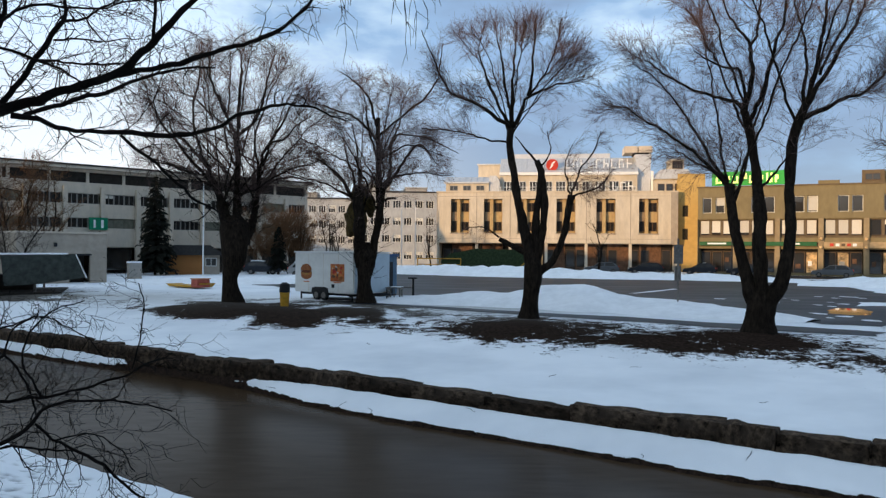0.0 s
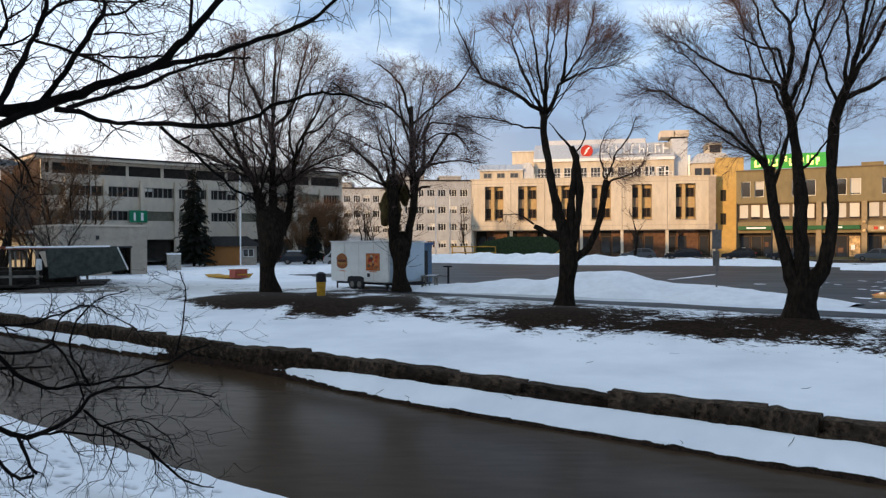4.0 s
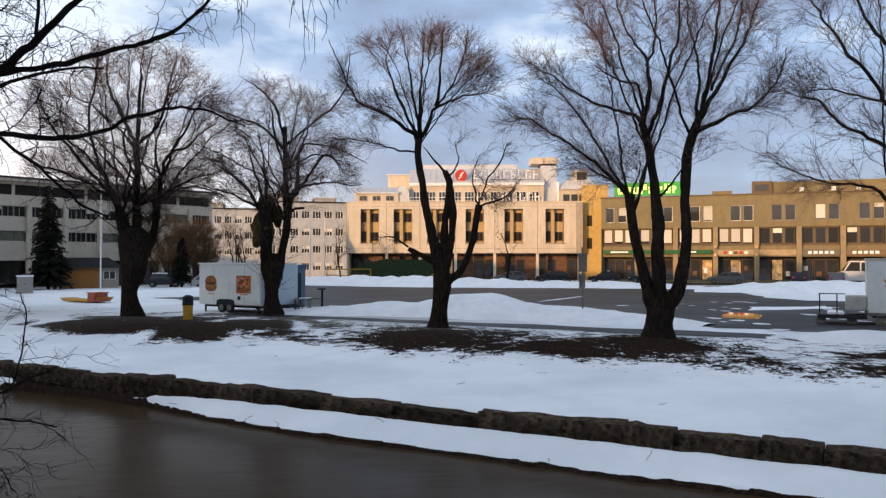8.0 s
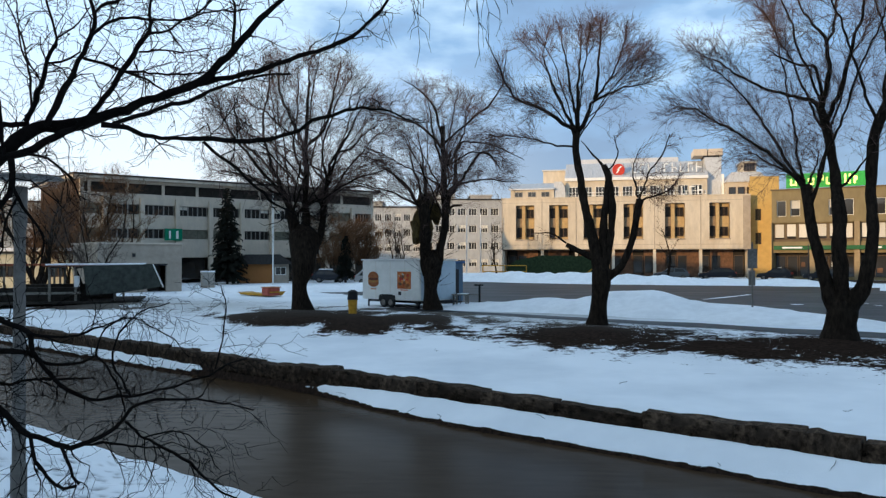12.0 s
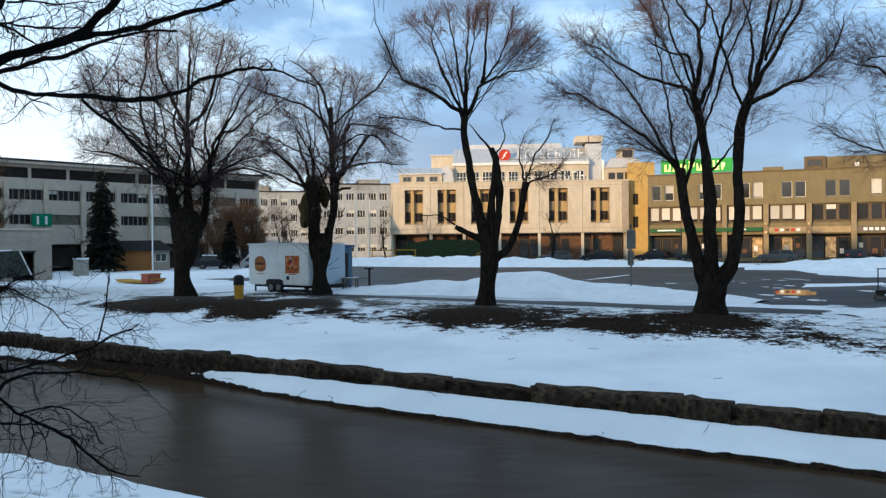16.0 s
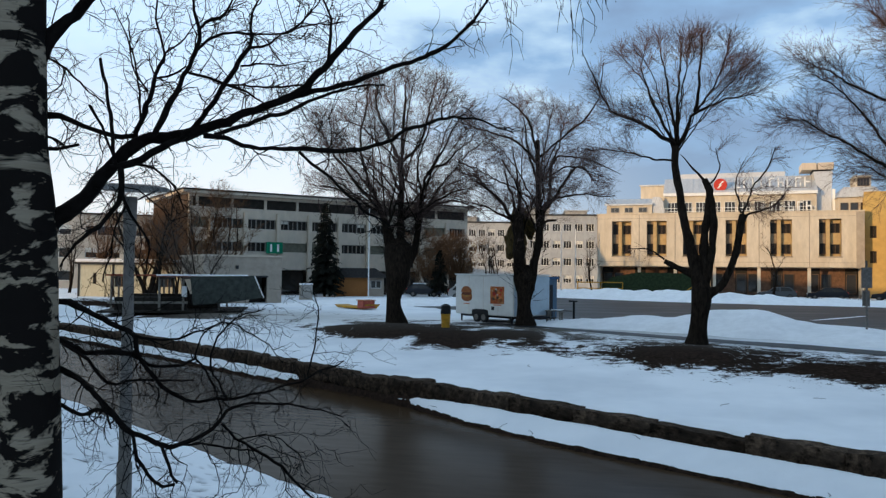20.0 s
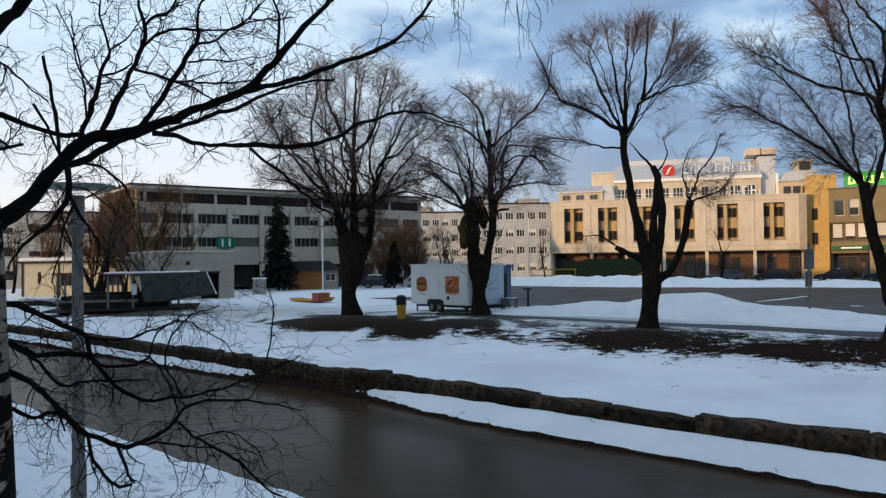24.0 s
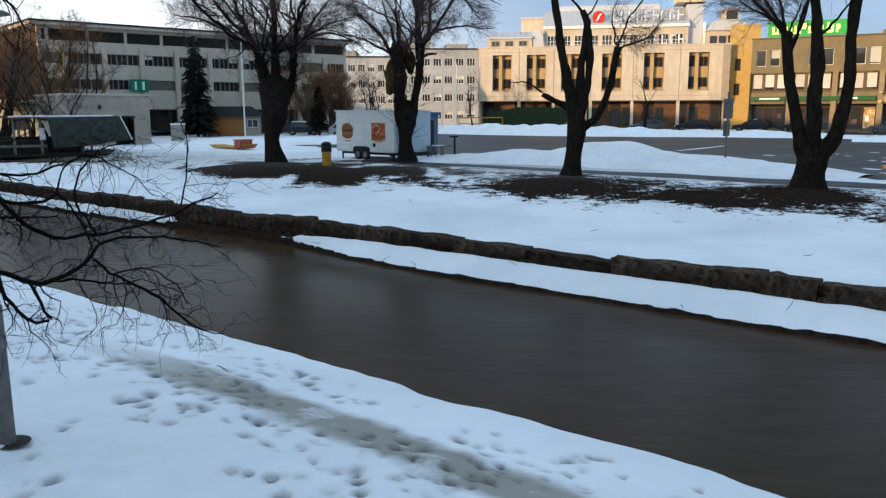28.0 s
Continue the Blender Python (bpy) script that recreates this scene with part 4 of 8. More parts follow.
# ---- willows along the bank ----
TREES = {
    'A': dict(at=(-10.79, 40.64), turn=-14.9, stems=[
        [(0.0, -0.12, 0.727), (-0.08, 1.32, 0.424), (0.12, 2.53, 0.727), (0.1, 4.05, 0.818)],
        [(-0.29, 4.04, 0.424), (-0.74, 5.86, 0.273), (-1.23, 6.58, 0.182)],
        [(0.25, 3.9, 0.363), (0.22, 6.17, 0.242), (0.27, 7.39, 0.212), (0.13, 8.76, 0.212)],
        [(0.92, 3.75, 0.303), (1.29, 5.73, 0.182), (1.36, 7.26, 0.151)],
    ], boughs=[
        [(-1.17, 6.45, 0.151), (-2.51, 7.94, 0.121), (-3.73, 9.42, 0.091), (-4.35, 11.21, 0.03)],
        [(-0.68, 5.8, 0.182), (-1.61, 7.96, 0.121), (-1.94, 9.78, 0.091), (-1.66, 11.62, 0.061), (-1.53, 13.3, 0.03)],
        [(-0.37, 5.25, 0.151), (-1.45, 7.36, 0.121), (-2.98, 8.99, 0.091), (-3.6, 11.09, 0.03)],
        [(0.13, 8.7, 0.151), (-0.43, 9.82, 0.121), (-1.05, 11.02, 0.091), (-1.13, 12.86, 0.03)],
        [(0.19, 8.73, 0.151), (0.32, 10.75, 0.121), (0.5, 13.21, 0.03)],
        [(0.25, 8.73, 0.151), (1.09, 9.54, 0.121), (1.68, 11.39, 0.091), (2.03, 13.39, 0.03)],
        [(1.37, 7.1, 0.121), (1.57, 8.02, 0.121), (2.62, 8.65, 0.091), (3.98, 9.88, 0.03)],
        [(1.37, 6.86, 0.121), (1.11, 8.32, 0.091), (1.54, 10.16, 0.061), (2.58, 12.47, 0.03)],
        [(1.29, 5.82, 0.121), (2.34, 6.66, 0.091), (3.86, 6.52, 0.061), (5.13, 5.77, 0.03)],
        [(0.21, 7.09, 0.121), (-0.41, 8.6, 0.091), (-0.14, 11.05, 0.061), (-0.17, 13.19, 0.03)],
        [(1.37, 7.1, 0.121), (2.17, 8.95, 0.091), (3.36, 10.95, 0.03)],
        [(-0.92, 6.1, 0.121), (-2.65, 6.88, 0.091), (-4.29, 7.29, 0.03)],
    ]),
    'B': dict(at=(-4.04, 42.05), turn=-5.5, stems=[
        [(0.0, -0.11, 0.67), (-0.01, 1.1, 0.396), (0.04, 2.0, 0.517), (0.04, 2.67, 0.578)],
        [(-0.32, 2.54, 0.456), (-0.34, 4.73, 0.396), (-0.38, 5.85, 0.365)],
        [(0.37, 2.55, 0.304), (0.69, 4.43, 0.274), (0.83, 5.95, 0.304), (1.21, 6.49, 0.243)],
        [(0.71, 5.34, 0.243), (0.66, 8.07, 0.183), (0.62, 9.84, 0.152)],
    ], boughs=[
        [(-0.44, 5.88, 0.122), (-0.91, 7.47, 0.091), (-1.22, 8.54, 0.03)],
        [(-0.29, 5.88, 0.122), (-0.45, 7.77, 0.091), (-0.77, 9.55, 0.03)],
        [(-0.71, 5.7, 0.122), (-1.81, 7.16, 0.091), (-2.89, 7.83, 0.03)],
        [(-0.71, 5.58, 0.122), (-2.11, 6.24, 0.061), (-3.94, 6.68, 0.03)],
        [(0.66, 8.93, 0.122), (1.64, 9.74, 0.091), (2.68, 10.63, 0.091), (3.57, 11.52, 0.061), (3.7, 13.18, 0.03)],
        [(0.63, 8.68, 0.122), (-0.32, 9.61, 0.091), (-2.15, 10.38, 0.061), (-3.98, 10.98, 0.03)],
        [(0.66, 8.99, 0.122), (-0.02, 10.98, 0.091), (-1.4, 12.13, 0.03)],
        [(1.21, 6.49, 0.183), (1.36, 7.77, 0.122), (1.8, 9.28, 0.091), (3.58, 9.1, 0.061), (5.18, 8.32, 0.03)],
        [(1.27, 6.49, 0.152), (2.1, 7.76, 0.122), (2.99, 8.72, 0.091), (3.94, 7.59, 0.03)],
        [(0.79, 7.71, 0.122), (1.5, 8.98, 0.091), (2.08, 10.95, 0.03)],
        [(0.67, 7.47, 0.122), (0.14, 9.3, 0.091), (-0.18, 11.44, 0.03)],
        [(1.01, 5.46, 0.122), (1.64, 5.64, 0.091)],
        [(1.36, 6.7, 0.122), (2.7, 7.0, 0.061), (4.46, 6.84, 0.03)],
    ]),
    'C': dict(at=(3.64, 33.05), turn=6.3, stems=[
        [(0.0, -0.2, 0.648), (0.1, 0.3, 0.432), (0.24, 1.25, 0.384), (0.28, 2.2, 0.432)],
        [(0.07, 2.74, 0.216), (-0.5, 3.01, 0.168), (-1.16, 3.35, 0.144)],
        [(0.21, 2.2, 0.36), (-0.1, 3.73, 0.312), (-0.4, 5.03, 0.24), (-0.6, 6.33, 0.216), (-0.77, 7.28, 0.216), (-0.73, 8.09, 0.216)],
        [(0.34, 2.32, 0.288), (0.38, 4.23, 0.216), (0.53, 5.43, 0.192), (0.58, 6.27, 0.216), (0.4, 6.76, 0.168)],
        [(0.41, 2.32, 0.24), (0.69, 4.0, 0.216), (0.72, 5.43, 0.192), (0.62, 6.27, 0.12)],
        [(0.47, 1.99, 0.288), (1.1, 2.46, 0.216), (1.54, 3.55, 0.192), (1.7, 4.51, 0.192), (1.85, 5.19, 0.216)],
    ], boughs=[
        [(-0.73, 8.05, 0.144), (-1.56, 8.62, 0.12), (-2.5, 9.08, 0.096), (-3.43, 9.72, 0.072), (-3.92, 10.85, 0.048), (-4.29, 11.87, 0.024)],
        [(-0.8, 8.11, 0.12), (-1.23, 9.04, 0.096), (-1.73, 10.08, 0.072), (-2.11, 11.25, 0.048), (-1.92, 12.34, 0.024)],
        [(-0.73, 8.12, 0.144), (-0.65, 9.44, 0.096), (-0.58, 10.88, 0.072), (-0.48, 12.82, 0.024)],
        [(-0.66, 8.05, 0.144), (-0.28, 8.86, 0.12), (0.05, 9.48, 0.096), (0.99, 9.85, 0.072), (2.23, 10.08, 0.024)],
        [(0.01, 9.41, 0.12), (0.24, 10.94, 0.072), (0.42, 12.84, 0.024)],
        [(-0.62, 8.2, 0.096), (-0.97, 9.9, 0.072), (-1.32, 11.91, 0.024)],
        [(0.1, 9.48, 0.072), (0.96, 10.74, 0.048), (1.39, 12.34, 0.024)],
        [(0.4, 6.71, 0.096), (0.0, 7.2, 0.072), (-0.53, 7.65, 0.024)],
        [(0.55, 6.38, 0.072), (0.95, 7.12, 0.048), (0.86, 8.03, 0.024)],
        [(1.84, 5.23, 0.072), (2.17, 6.21, 0.048), (2.75, 6.95, 0.048), (3.08, 7.81, 0.024)],
        [(1.79, 5.28, 0.072), (1.57, 6.31, 0.048), (1.83, 7.4, 0.024)],
        [(1.96, 5.17, 0.072), (2.79, 5.46, 0.048), (3.37, 6.01, 0.024)],
        [(-0.83, 7.47, 0.072), (-1.99, 7.57, 0.048), (-3.14, 7.85, 0.036), (-4.38, 7.95, 0.024)],
        [(-1.16, 3.42, 0.072), (-1.75, 3.8, 0.048), (-2.56, 3.84, 0.024)],
    ]),
    'D': dict(at=(11.16, 27.59), turn=22.0, stems=[
        [(0.0, -0.27, 0.86), (0.07, 0.46, 0.559), (0.16, 1.05, 0.537)],
        [(-0.07, 1.05, 0.387), (-0.49, 2.57, 0.279), (-0.8, 4.06, 0.236), (-0.94, 5.3, 0.258)],
        [(0.18, 1.05, 0.387), (0.07, 3.01, 0.301), (0.09, 4.29, 0.301), (-0.05, 5.79, 0.236), (-0.23, 7.08, 0.215), (-0.47, 7.98, 0.193)],
        [(0.35, 1.1, 0.43), (0.84, 1.97, 0.344), (1.06, 3.46, 0.258), (1.05, 4.74, 0.236), (1.07, 5.81, 0.236), (1.19, 7.09, 0.236), (1.55, 7.99, 0.193)],
    ], boughs=[
        [(-0.93, 5.17, 0.15), (-1.6, 5.98, 0.107), (-2.36, 6.61, 0.086), (-3.57, 7.45, 0.064), (-4.44, 8.08, 0.043), (-5.04, 8.17, 0.021)],
        [(-1.03, 5.39, 0.107), (-1.83, 6.84, 0.086), (-2.62, 8.23, 0.064), (-3.4, 9.3, 0.043), (-4.39, 10.04, 0.021)],
        [(-0.99, 5.52, 0.086), (-1.92, 6.08, 0.064), (-2.79, 6.49, 0.021)],
        [(-0.46, 7.9, 0.15), (-1.12, 8.48, 0.107), (-2.1, 9.0, 0.086), (-3.41, 9.74, 0.064), (-4.77, 10.85, 0.021)],
        [(-0.42, 7.98, 0.15), (-0.17, 9.02, 0.129), (-0.3, 10.11, 0.086), (-0.74, 10.76, 0.064), (-1.31, 12.07, 0.043), (-1.64, 14.7, 0.021)],
        [(-0.31, 7.51, 0.129), (0.26, 8.7, 0.107), (0.56, 9.89, 0.086), (0.85, 11.18, 0.064), (0.47, 13.8, 0.021)],
        [(-0.4, 7.94, 0.107), (-0.6, 9.24, 0.086), (-1.26, 9.67, 0.064), (-2.24, 10.31, 0.021)],
        [(-0.3, 9.89, 0.086), (0.1, 11.41, 0.064), (-0.19, 14.68, 0.021)],
        [(0.09, 5.19, 0.086), (0.95, 6.19, 0.043), (1.36, 6.88, 0.021)],
        [(1.31, 7.48, 0.172), (2.38, 7.94, 0.107), (3.4, 8.46, 0.086), (4.19, 9.39, 0.064), (4.89, 10.94, 0.021)],
        [(1.55, 7.9, 0.15), (1.93, 9.66, 0.107), (2.12, 10.73, 0.086), (2.2, 12.01, 0.064), (2.28, 15.03, 0.021)],
        [(1.45, 7.73, 0.129), (1.53, 9.02, 0.086), (1.41, 10.31, 0.064), (1.21, 12.04, 0.043), (1.21, 14.21, 0.021)],
        [(1.59, 7.95, 0.15), (2.55, 9.65, 0.107), (3.15, 10.91, 0.064), (3.72, 12.8, 0.021)],
        [(1.95, 8.91, 0.086), (2.64, 10.5, 0.064), (3.02, 11.98, 0.043), (3.08, 14.34, 0.021)],
        [(-0.89, 5.3, 0.064), (-0.64, 6.1, 0.043), (-0.54, 6.64, 0.021)],
    ]),
    'E': dict(at=(17.92, 22.03), turn=39.1, stems=[
        [(0.0, -0.22, 0.737), (0.11, 0.75, 0.492), (0.25, 1.35, 0.492)],
        [(0.11, 1.62, 0.328), (-0.35, 2.82, 0.246), (-0.71, 3.95, 0.205), (-0.86, 5.28, 0.225), (-0.91, 6.39, 0.225)],
        [(-0.76, 3.76, 0.164), (-1.33, 4.75, 0.123)],
        [(0.35, 1.64, 0.348), (-0.01, 3.21, 0.266), (-0.28, 4.71, 0.246), (-0.53, 6.23, 0.225), (-0.79, 7.71, 0.225)],
        [(0.52, 1.7, 0.41), (0.86, 2.31, 0.348), (0.92, 3.6, 0.287), (0.85, 4.89, 0.246), (0.94, 6.19, 0.225), (0.93, 7.49, 0.225)],
    ], boughs=[
        [(-0.91, 6.35, 0.123), (-1.36, 6.44, 0.102), (-2.36, 7.04, 0.082), (-3.3, 8.05, 0.061), (-4.34, 8.72, 0.02)],
        [(-0.91, 6.39, 0.123), (-1.28, 7.59, 0.102), (-2.21, 8.99, 0.082), (-2.77, 10.0, 0.061), (-3.83, 11.66, 0.02)],
        [(-1.32, 4.71, 0.102), (-1.79, 5.19, 0.082), (-3.07, 5.39, 0.061), (-4.01, 5.78, 0.041), (-5.26, 6.58, 0.02)],
        [(-0.79, 7.57, 0.143), (-0.76, 8.43, 0.123), (-1.13, 9.32, 0.102), (-1.68, 10.04, 0.082), (-2.24, 11.55, 0.061), (-2.83, 13.78, 0.02)],
        [(-0.75, 7.72, 0.082), (-1.47, 7.89, 0.061), (-2.74, 8.23, 0.041), (-3.96, 8.57, 0.02)],
        [(-0.48, 6.38, 0.123), (-0.05, 7.35, 0.102), (0.27, 8.66, 0.082), (0.35, 9.79, 0.061), (0.65, 12.97, 0.02)],
        [(-0.73, 8.24, 0.082), (-0.34, 9.65, 0.061), (-0.54, 11.59, 0.02)],
        [(0.88, 7.4, 0.164), (0.61, 8.64, 0.123), (0.26, 9.6, 0.102), (-0.62, 11.02, 0.061), (-1.45, 13.04, 0.02)],
        [(0.96, 7.46, 0.164), (1.2, 8.78, 0.123), (1.6, 9.86, 0.082), (1.75, 11.14, 0.061), (1.97, 13.71, 0.02)],
        [(1.01, 7.58, 0.143), (1.61, 8.2, 0.102), (2.25, 8.88, 0.061), (3.18, 9.7, 0.02)],
        [(0.96, 7.4, 0.123), (0.86, 9.37, 0.082), (0.76, 11.07, 0.061), (0.9, 13.89, 0.02)],
        [(0.99, 4.49, 0.123), (1.64, 4.89, 0.082), (2.59, 5.24, 0.061), (3.51, 5.57, 0.02)],
        [(0.94, 6.38, 0.102), (1.46, 6.73, 0.061), (1.95, 6.53, 0.041), (2.15, 5.83, 0.02)],
        [(-0.29, 5.65, 0.082), (0.47, 5.87, 0.061), (1.31, 5.77, 0.041), (1.96, 5.39, 0.02)],
    ]),
}


def twig_crown(tubes, limbs, rng, every, long, fine, up, droop, first, thick, crook, short, third, hair):
    """Side branches, twigs and fine ends along the given limbs. thick: least and most radius of a side branch."""
    for line in limbs:
        n = len(line)
        total = sum(np.linalg.norm(line[i + 1][:3] - line[i][:3]) for i in range(n - 1))
        run, due = 0.0, total * first
        for i in range(n - 1):
            a, b = Vector(line[i][:3]), Vector(line[i + 1][:3])
            seg = (b - a).length
            run += seg
            while due < run and seg > 1e-6:
                p = b.lerp(a, (run - due) / seg)
                due += every * rng.uniform(0.4, 1.6)
                tan = (b - a).normalized()
                out = Vector((rng.gauss(0, 1), rng.gauss(0, 1), rng.gauss(0, 1))).normalized()
                d = (tan * 0.85 + out * 0.85 + Vector((0, 0, up * 0.7))).normalized()
                L = rng.uniform(*long) * (1.1 - 0.6 * run / max(total, 0.1))
                r = max(thick[0], min(0.5 * line[i][3], thick[1])) * rng.uniform(0.7, 1.1)
                pts, q = [p], p.copy()
                for k in range(6):
                    d = (d + Vector((rng.gauss(0, crook), rng.gauss(0, crook), rng.gauss(0, crook) + 0.09 * up - droop * 0.10 * k))).normalized()
                    q = q + d * L / 6
                    pts.append(q.copy())
                tubes.add(pts, [r * (1 - 0.12 * k) for k in range(7)], 4)
                m = max(2, int(L / fine))
                for j in range(m):
                    s = rng.uniform(0.1, 1.0) * 6
                    k = min(5, int(s))
                    o = pts[k].lerp(pts[k + 1], s - k)
                    t2 = (pts[k + 1] - pts[k]).normalized()
                    w = Vector((rng.gauss(0, 1), rng.gauss(0, 1), rng.gauss(0, 1))).normalized()
                    d2 = (t2 * 0.8 + w * 0.7 + Vector((0, 0, 0.35 * up - droop * 0.5))).normalized()
                    l2 = rng.uniform(0.35, 1.0) * (0.6 + 0.4 * L / long[1]) * short
                    side = [o]
                    for z in range(3):
                        side.append(side[-1] + d2 * l2 / 3)
                        d2 = (d2 + Vector((rng.gauss(0, crook * 1.2), rng.gauss(0, crook * 1.2), rng.gauss(0, crook * 1.2) + 0.12 * up - droop * 0.35))).normalized()
                    tubes.add(side, [hair, hair * 0.85, hair * 0.7, hair * 0.45], 3)
                    for z in range(third):
                        o2 = side[rng.randrange(1, 3)].lerp(side[3], rng.random() * 0.6)
                        d3 = (d2 * 0.7 + Vector((rng.gauss(0, 0.5), rng.gauss(0, 0.5), rng.gauss(0, 0.4) + 0.2 * up - droop * 0.4))).normalized()
                        tubes.add([o2, o2 + d3 * l2 * rng.uniform(0.3, 0.6)], [hair * 0.62, hair * 0.4], 3)


def within(env, p):
    """How far out p lies in a crown's outline: below 1 inside."""
    k = 1 + 0.13 * noise.noise(p * 0.9)
    return k * min(math.sqrt(((p.x - cx) / rx) ** 2 + (p.y / (0.9 * rx)) ** 2 + ((p.z - cz) / rz) ** 2) for cx, cz, rx, rz in env)


def willow_twigs(tubes, limbs, rng, env, heart, every, long, fine, pull, up, droop, hairs, hair, inner):
    """Side shoots, twigs and hair-fine ends that fan out from the heart of the crown and stop at its outline."""
    for line in limbs:
        run, due = 0.0, 0.25
        for i in range(len(line) - 1):
            a, b = Vector(line[i][:3]), Vector(line[i + 1][:3])
            seg = (b - a).length
            run += seg
            while due < run and seg > 1e-6:
                p = b.lerp(a, (run - due) / seg)
                due += every * rng.uniform(0.4, 1.6)
                w = within(env, p)
                if rng.random() > (inner + soft(0.35, 0.8, w) * (1 - 0.85 * soft(0.78, 0.96, w))) * soft(0.7, 2.3, (p - heart).length):
                    continue
                tan = (b - a).normalized()
                ray = (p - heart).normalized()
                out = Vector((rng.gauss(0, 1), rng.gauss(0, 1), rng.gauss(0, 1))).normalized()
                d = (tan * 0.6 + out * 0.75 + ray * pull + Vector((0, 0, up))).normalized()
                L = rng.uniform(*long)
                r = max(0.008, min(0.5 * line[i][3], 0.016)) * rng.uniform(0.75, 1.1)
                pts, q = [p], p.copy()
                for k in range(5):
                    d = (d + Vector((rng.gauss(0, 0.24), rng.gauss(0, 0.24), rng.gauss(0, 0.24) + 0.05 * up - droop * 0.09 * k))).normalized()
                    q = q + d * L / 5
                    if within(env, q) > 1.0:
                        break
                    pts.append(q.copy())
                if len(pts) < 2:
                    continue
                n = len(pts) - 1
                tubes.add(pts, [0.85 * r * (1 - 0.14 * k) for k in range(n + 1)], 3)
                for j in range(max(2, int(L * n / 5 / fine))):
                    f = rng.uniform(0.12, 1.0) * n
                    k = min(n - 1, int(f))
                    o = pts[k].lerp(pts[k + 1], f - k)
                    t2 = (pts[k + 1] - pts[k]).normalized()
                    w = Vector((rng.gauss(0, 1), rng.gauss(0, 1), rng.gauss(0, 1))).normalized()
                    d2 = (t2 * 0.75 + w * 0.7 + ray * pull * 0.5 + Vector((0, 0, 0.3 * up - droop * 0.4))).normalized()
                    l2 = rng.uniform(0.3, 0.95)
                    m = o + d2 * l2 * 0.5
                    e = m + (d2 + Vector((rng.gauss(0, 0.35), rng.gauss(0, 0.35), rng.gauss(0, 0.35) + 0.1 * up - droop * 0.3))).normalized() * l2 * 0.5
                    if within(env, m) > 1.05:
                        continue
                    tubes.add([o, m, e], [hair * 1.15, hair, hair * 0.6], 3)
                    for z in range(hairs):
                        o2 = m.lerp(e, rng.uniform(-0.6, 0.7))
                        d3 = (d2 * 0.8 + Vector((rng.gauss(0, 0.5), rng.gauss(0, 0.5), rng.gauss(0, 0.45) - droop * 0.3))).normalized()
                        tubes.add([o2, o2 + d3 * l2 * rng.uniform(0.3, 0.6)], [hair * 0.75, hair * 0.5], 3)


def willow(data, seed, label, env, heart, up, droop, every, long, pull, extra=0, shoots=0, spread=True, low=-0.35):
    rng = random.Random(seed)
    tree = thing("willow_tree", pose(data["at"][0], data["at"][1], 0, 0, 0, -data["turn"]), label, "tree", "willows along the canal")
    heart = Vector((heart[0], 0, heart[1]))

    def deep(x, z):
        return soft(0.8, 7, z) * 2.4 * noise.noise((x * 0.33, z * 0.22, seed * 3.7))

    def bough(pts):
        for p in pts[1:]:
            p[:3] += np.array(noise.noise_vector(Vector(p[:3]) * 0.9)) * 0.12 + np.array(noise.noise_vector(Vector(p[:3]) * 3.1)) * 0.07
        t = Tubes()
        t.add([p[:3] for p in pts], [max(0.010, p[3] * 0.63) for p in pts], 6, 0.15)
        t.make("bough", BARK, tree)
        lines.append(pts)
    lines, stems = [], []
    for i, st in enumerate(data["stems"]):
        pts = smooth_line([(x, deep(x, z), z, r) for x, z, r in st], 0.22)
        t = Tubes()
        if i == 0:
            foot = pts[0].copy()
            foot[2] -= 0.35
            foot[3] *= 1.25
            pts = [foot] + pts
            over = pts[-1].copy()
            over[2] += 0.3
            over[3] *= 0.72
            tip = over.copy()
            tip[2] += 0.28
            tip[3] *= 0.5
            head = pts[-1].copy()
            pts = pts + [over, tip]
        elif st[0][1] < head[2] + 0.5:
            # the stem grows out of the trunk's head
            root = pts[0].copy()
            root[:3] = root[:3] * 0.45 + head[:3] * 0.55
            root[2] = head[2] - 0.75
            root[3] = max(root[3], head[3] * 0.85)
            pts = [root, (root + pts[0]) / 2 + np.array((0, 0, 0.08, 0))] + pts
        t.add([p[:3] for p in pts], [p[3] * (0.9 if i == 0 else 0.72) for p in pts], 14, 0.34)
        t.make("trunk" if i == 0 else "stem", BARK, tree, "thick dark furrowed trunk" if i == 0 else "")
        if i:
            lines.append(pts[int(len(pts) * 0.75):])
            stems.append(pts)
    for bo in data["boughs"]:
        lean = rng.uniform(-0.45, 0.45)
        x0, z0 = bo[0][0], bo[0][1]
        bough(smooth_line([(x, deep(x, z) + lean * math.hypot(x - x0, z - z0), z, max(r, 0.010)) for x, z, r in bo], 0.2))
    cx, cz, rx, rz = env[0]
    for k in range(extra):
        # thinner boughs that fill the crown evenly
        st = stems[k % len(stems)] if spread else max(stems, key=lambda q: q[-1][2])
        p = st[int(len(st) * rng.uniform(0.3 if low < 0 else 0.75, 0.97))] if spread else st[-1 - k % 3]
        a, g = 2.4 * k + rng.uniform(-0.3, 0.3), rng.uniform(low, 0.97)
        e = Vector((cx + rx * math.cos(a) * math.sqrt(1 - g * g), 0.85 * rx * math.sin(a) * math.sqrt(1 - g * g), cz + rz * g)) * 1.0
        q = Vector(p[:3])
        m = q.lerp(e, 0.5) + Vector((0, 0, rng.uniform(0.1, 0.9)))
        r = min(0.085 if spread else 0.05, p[3] * 0.5)
        bough(smooth_line([(*q, r), (*m, r * 0.62), (*q.lerp(e, 0.96), 0.02)], 0.25))
    t = Tubes()
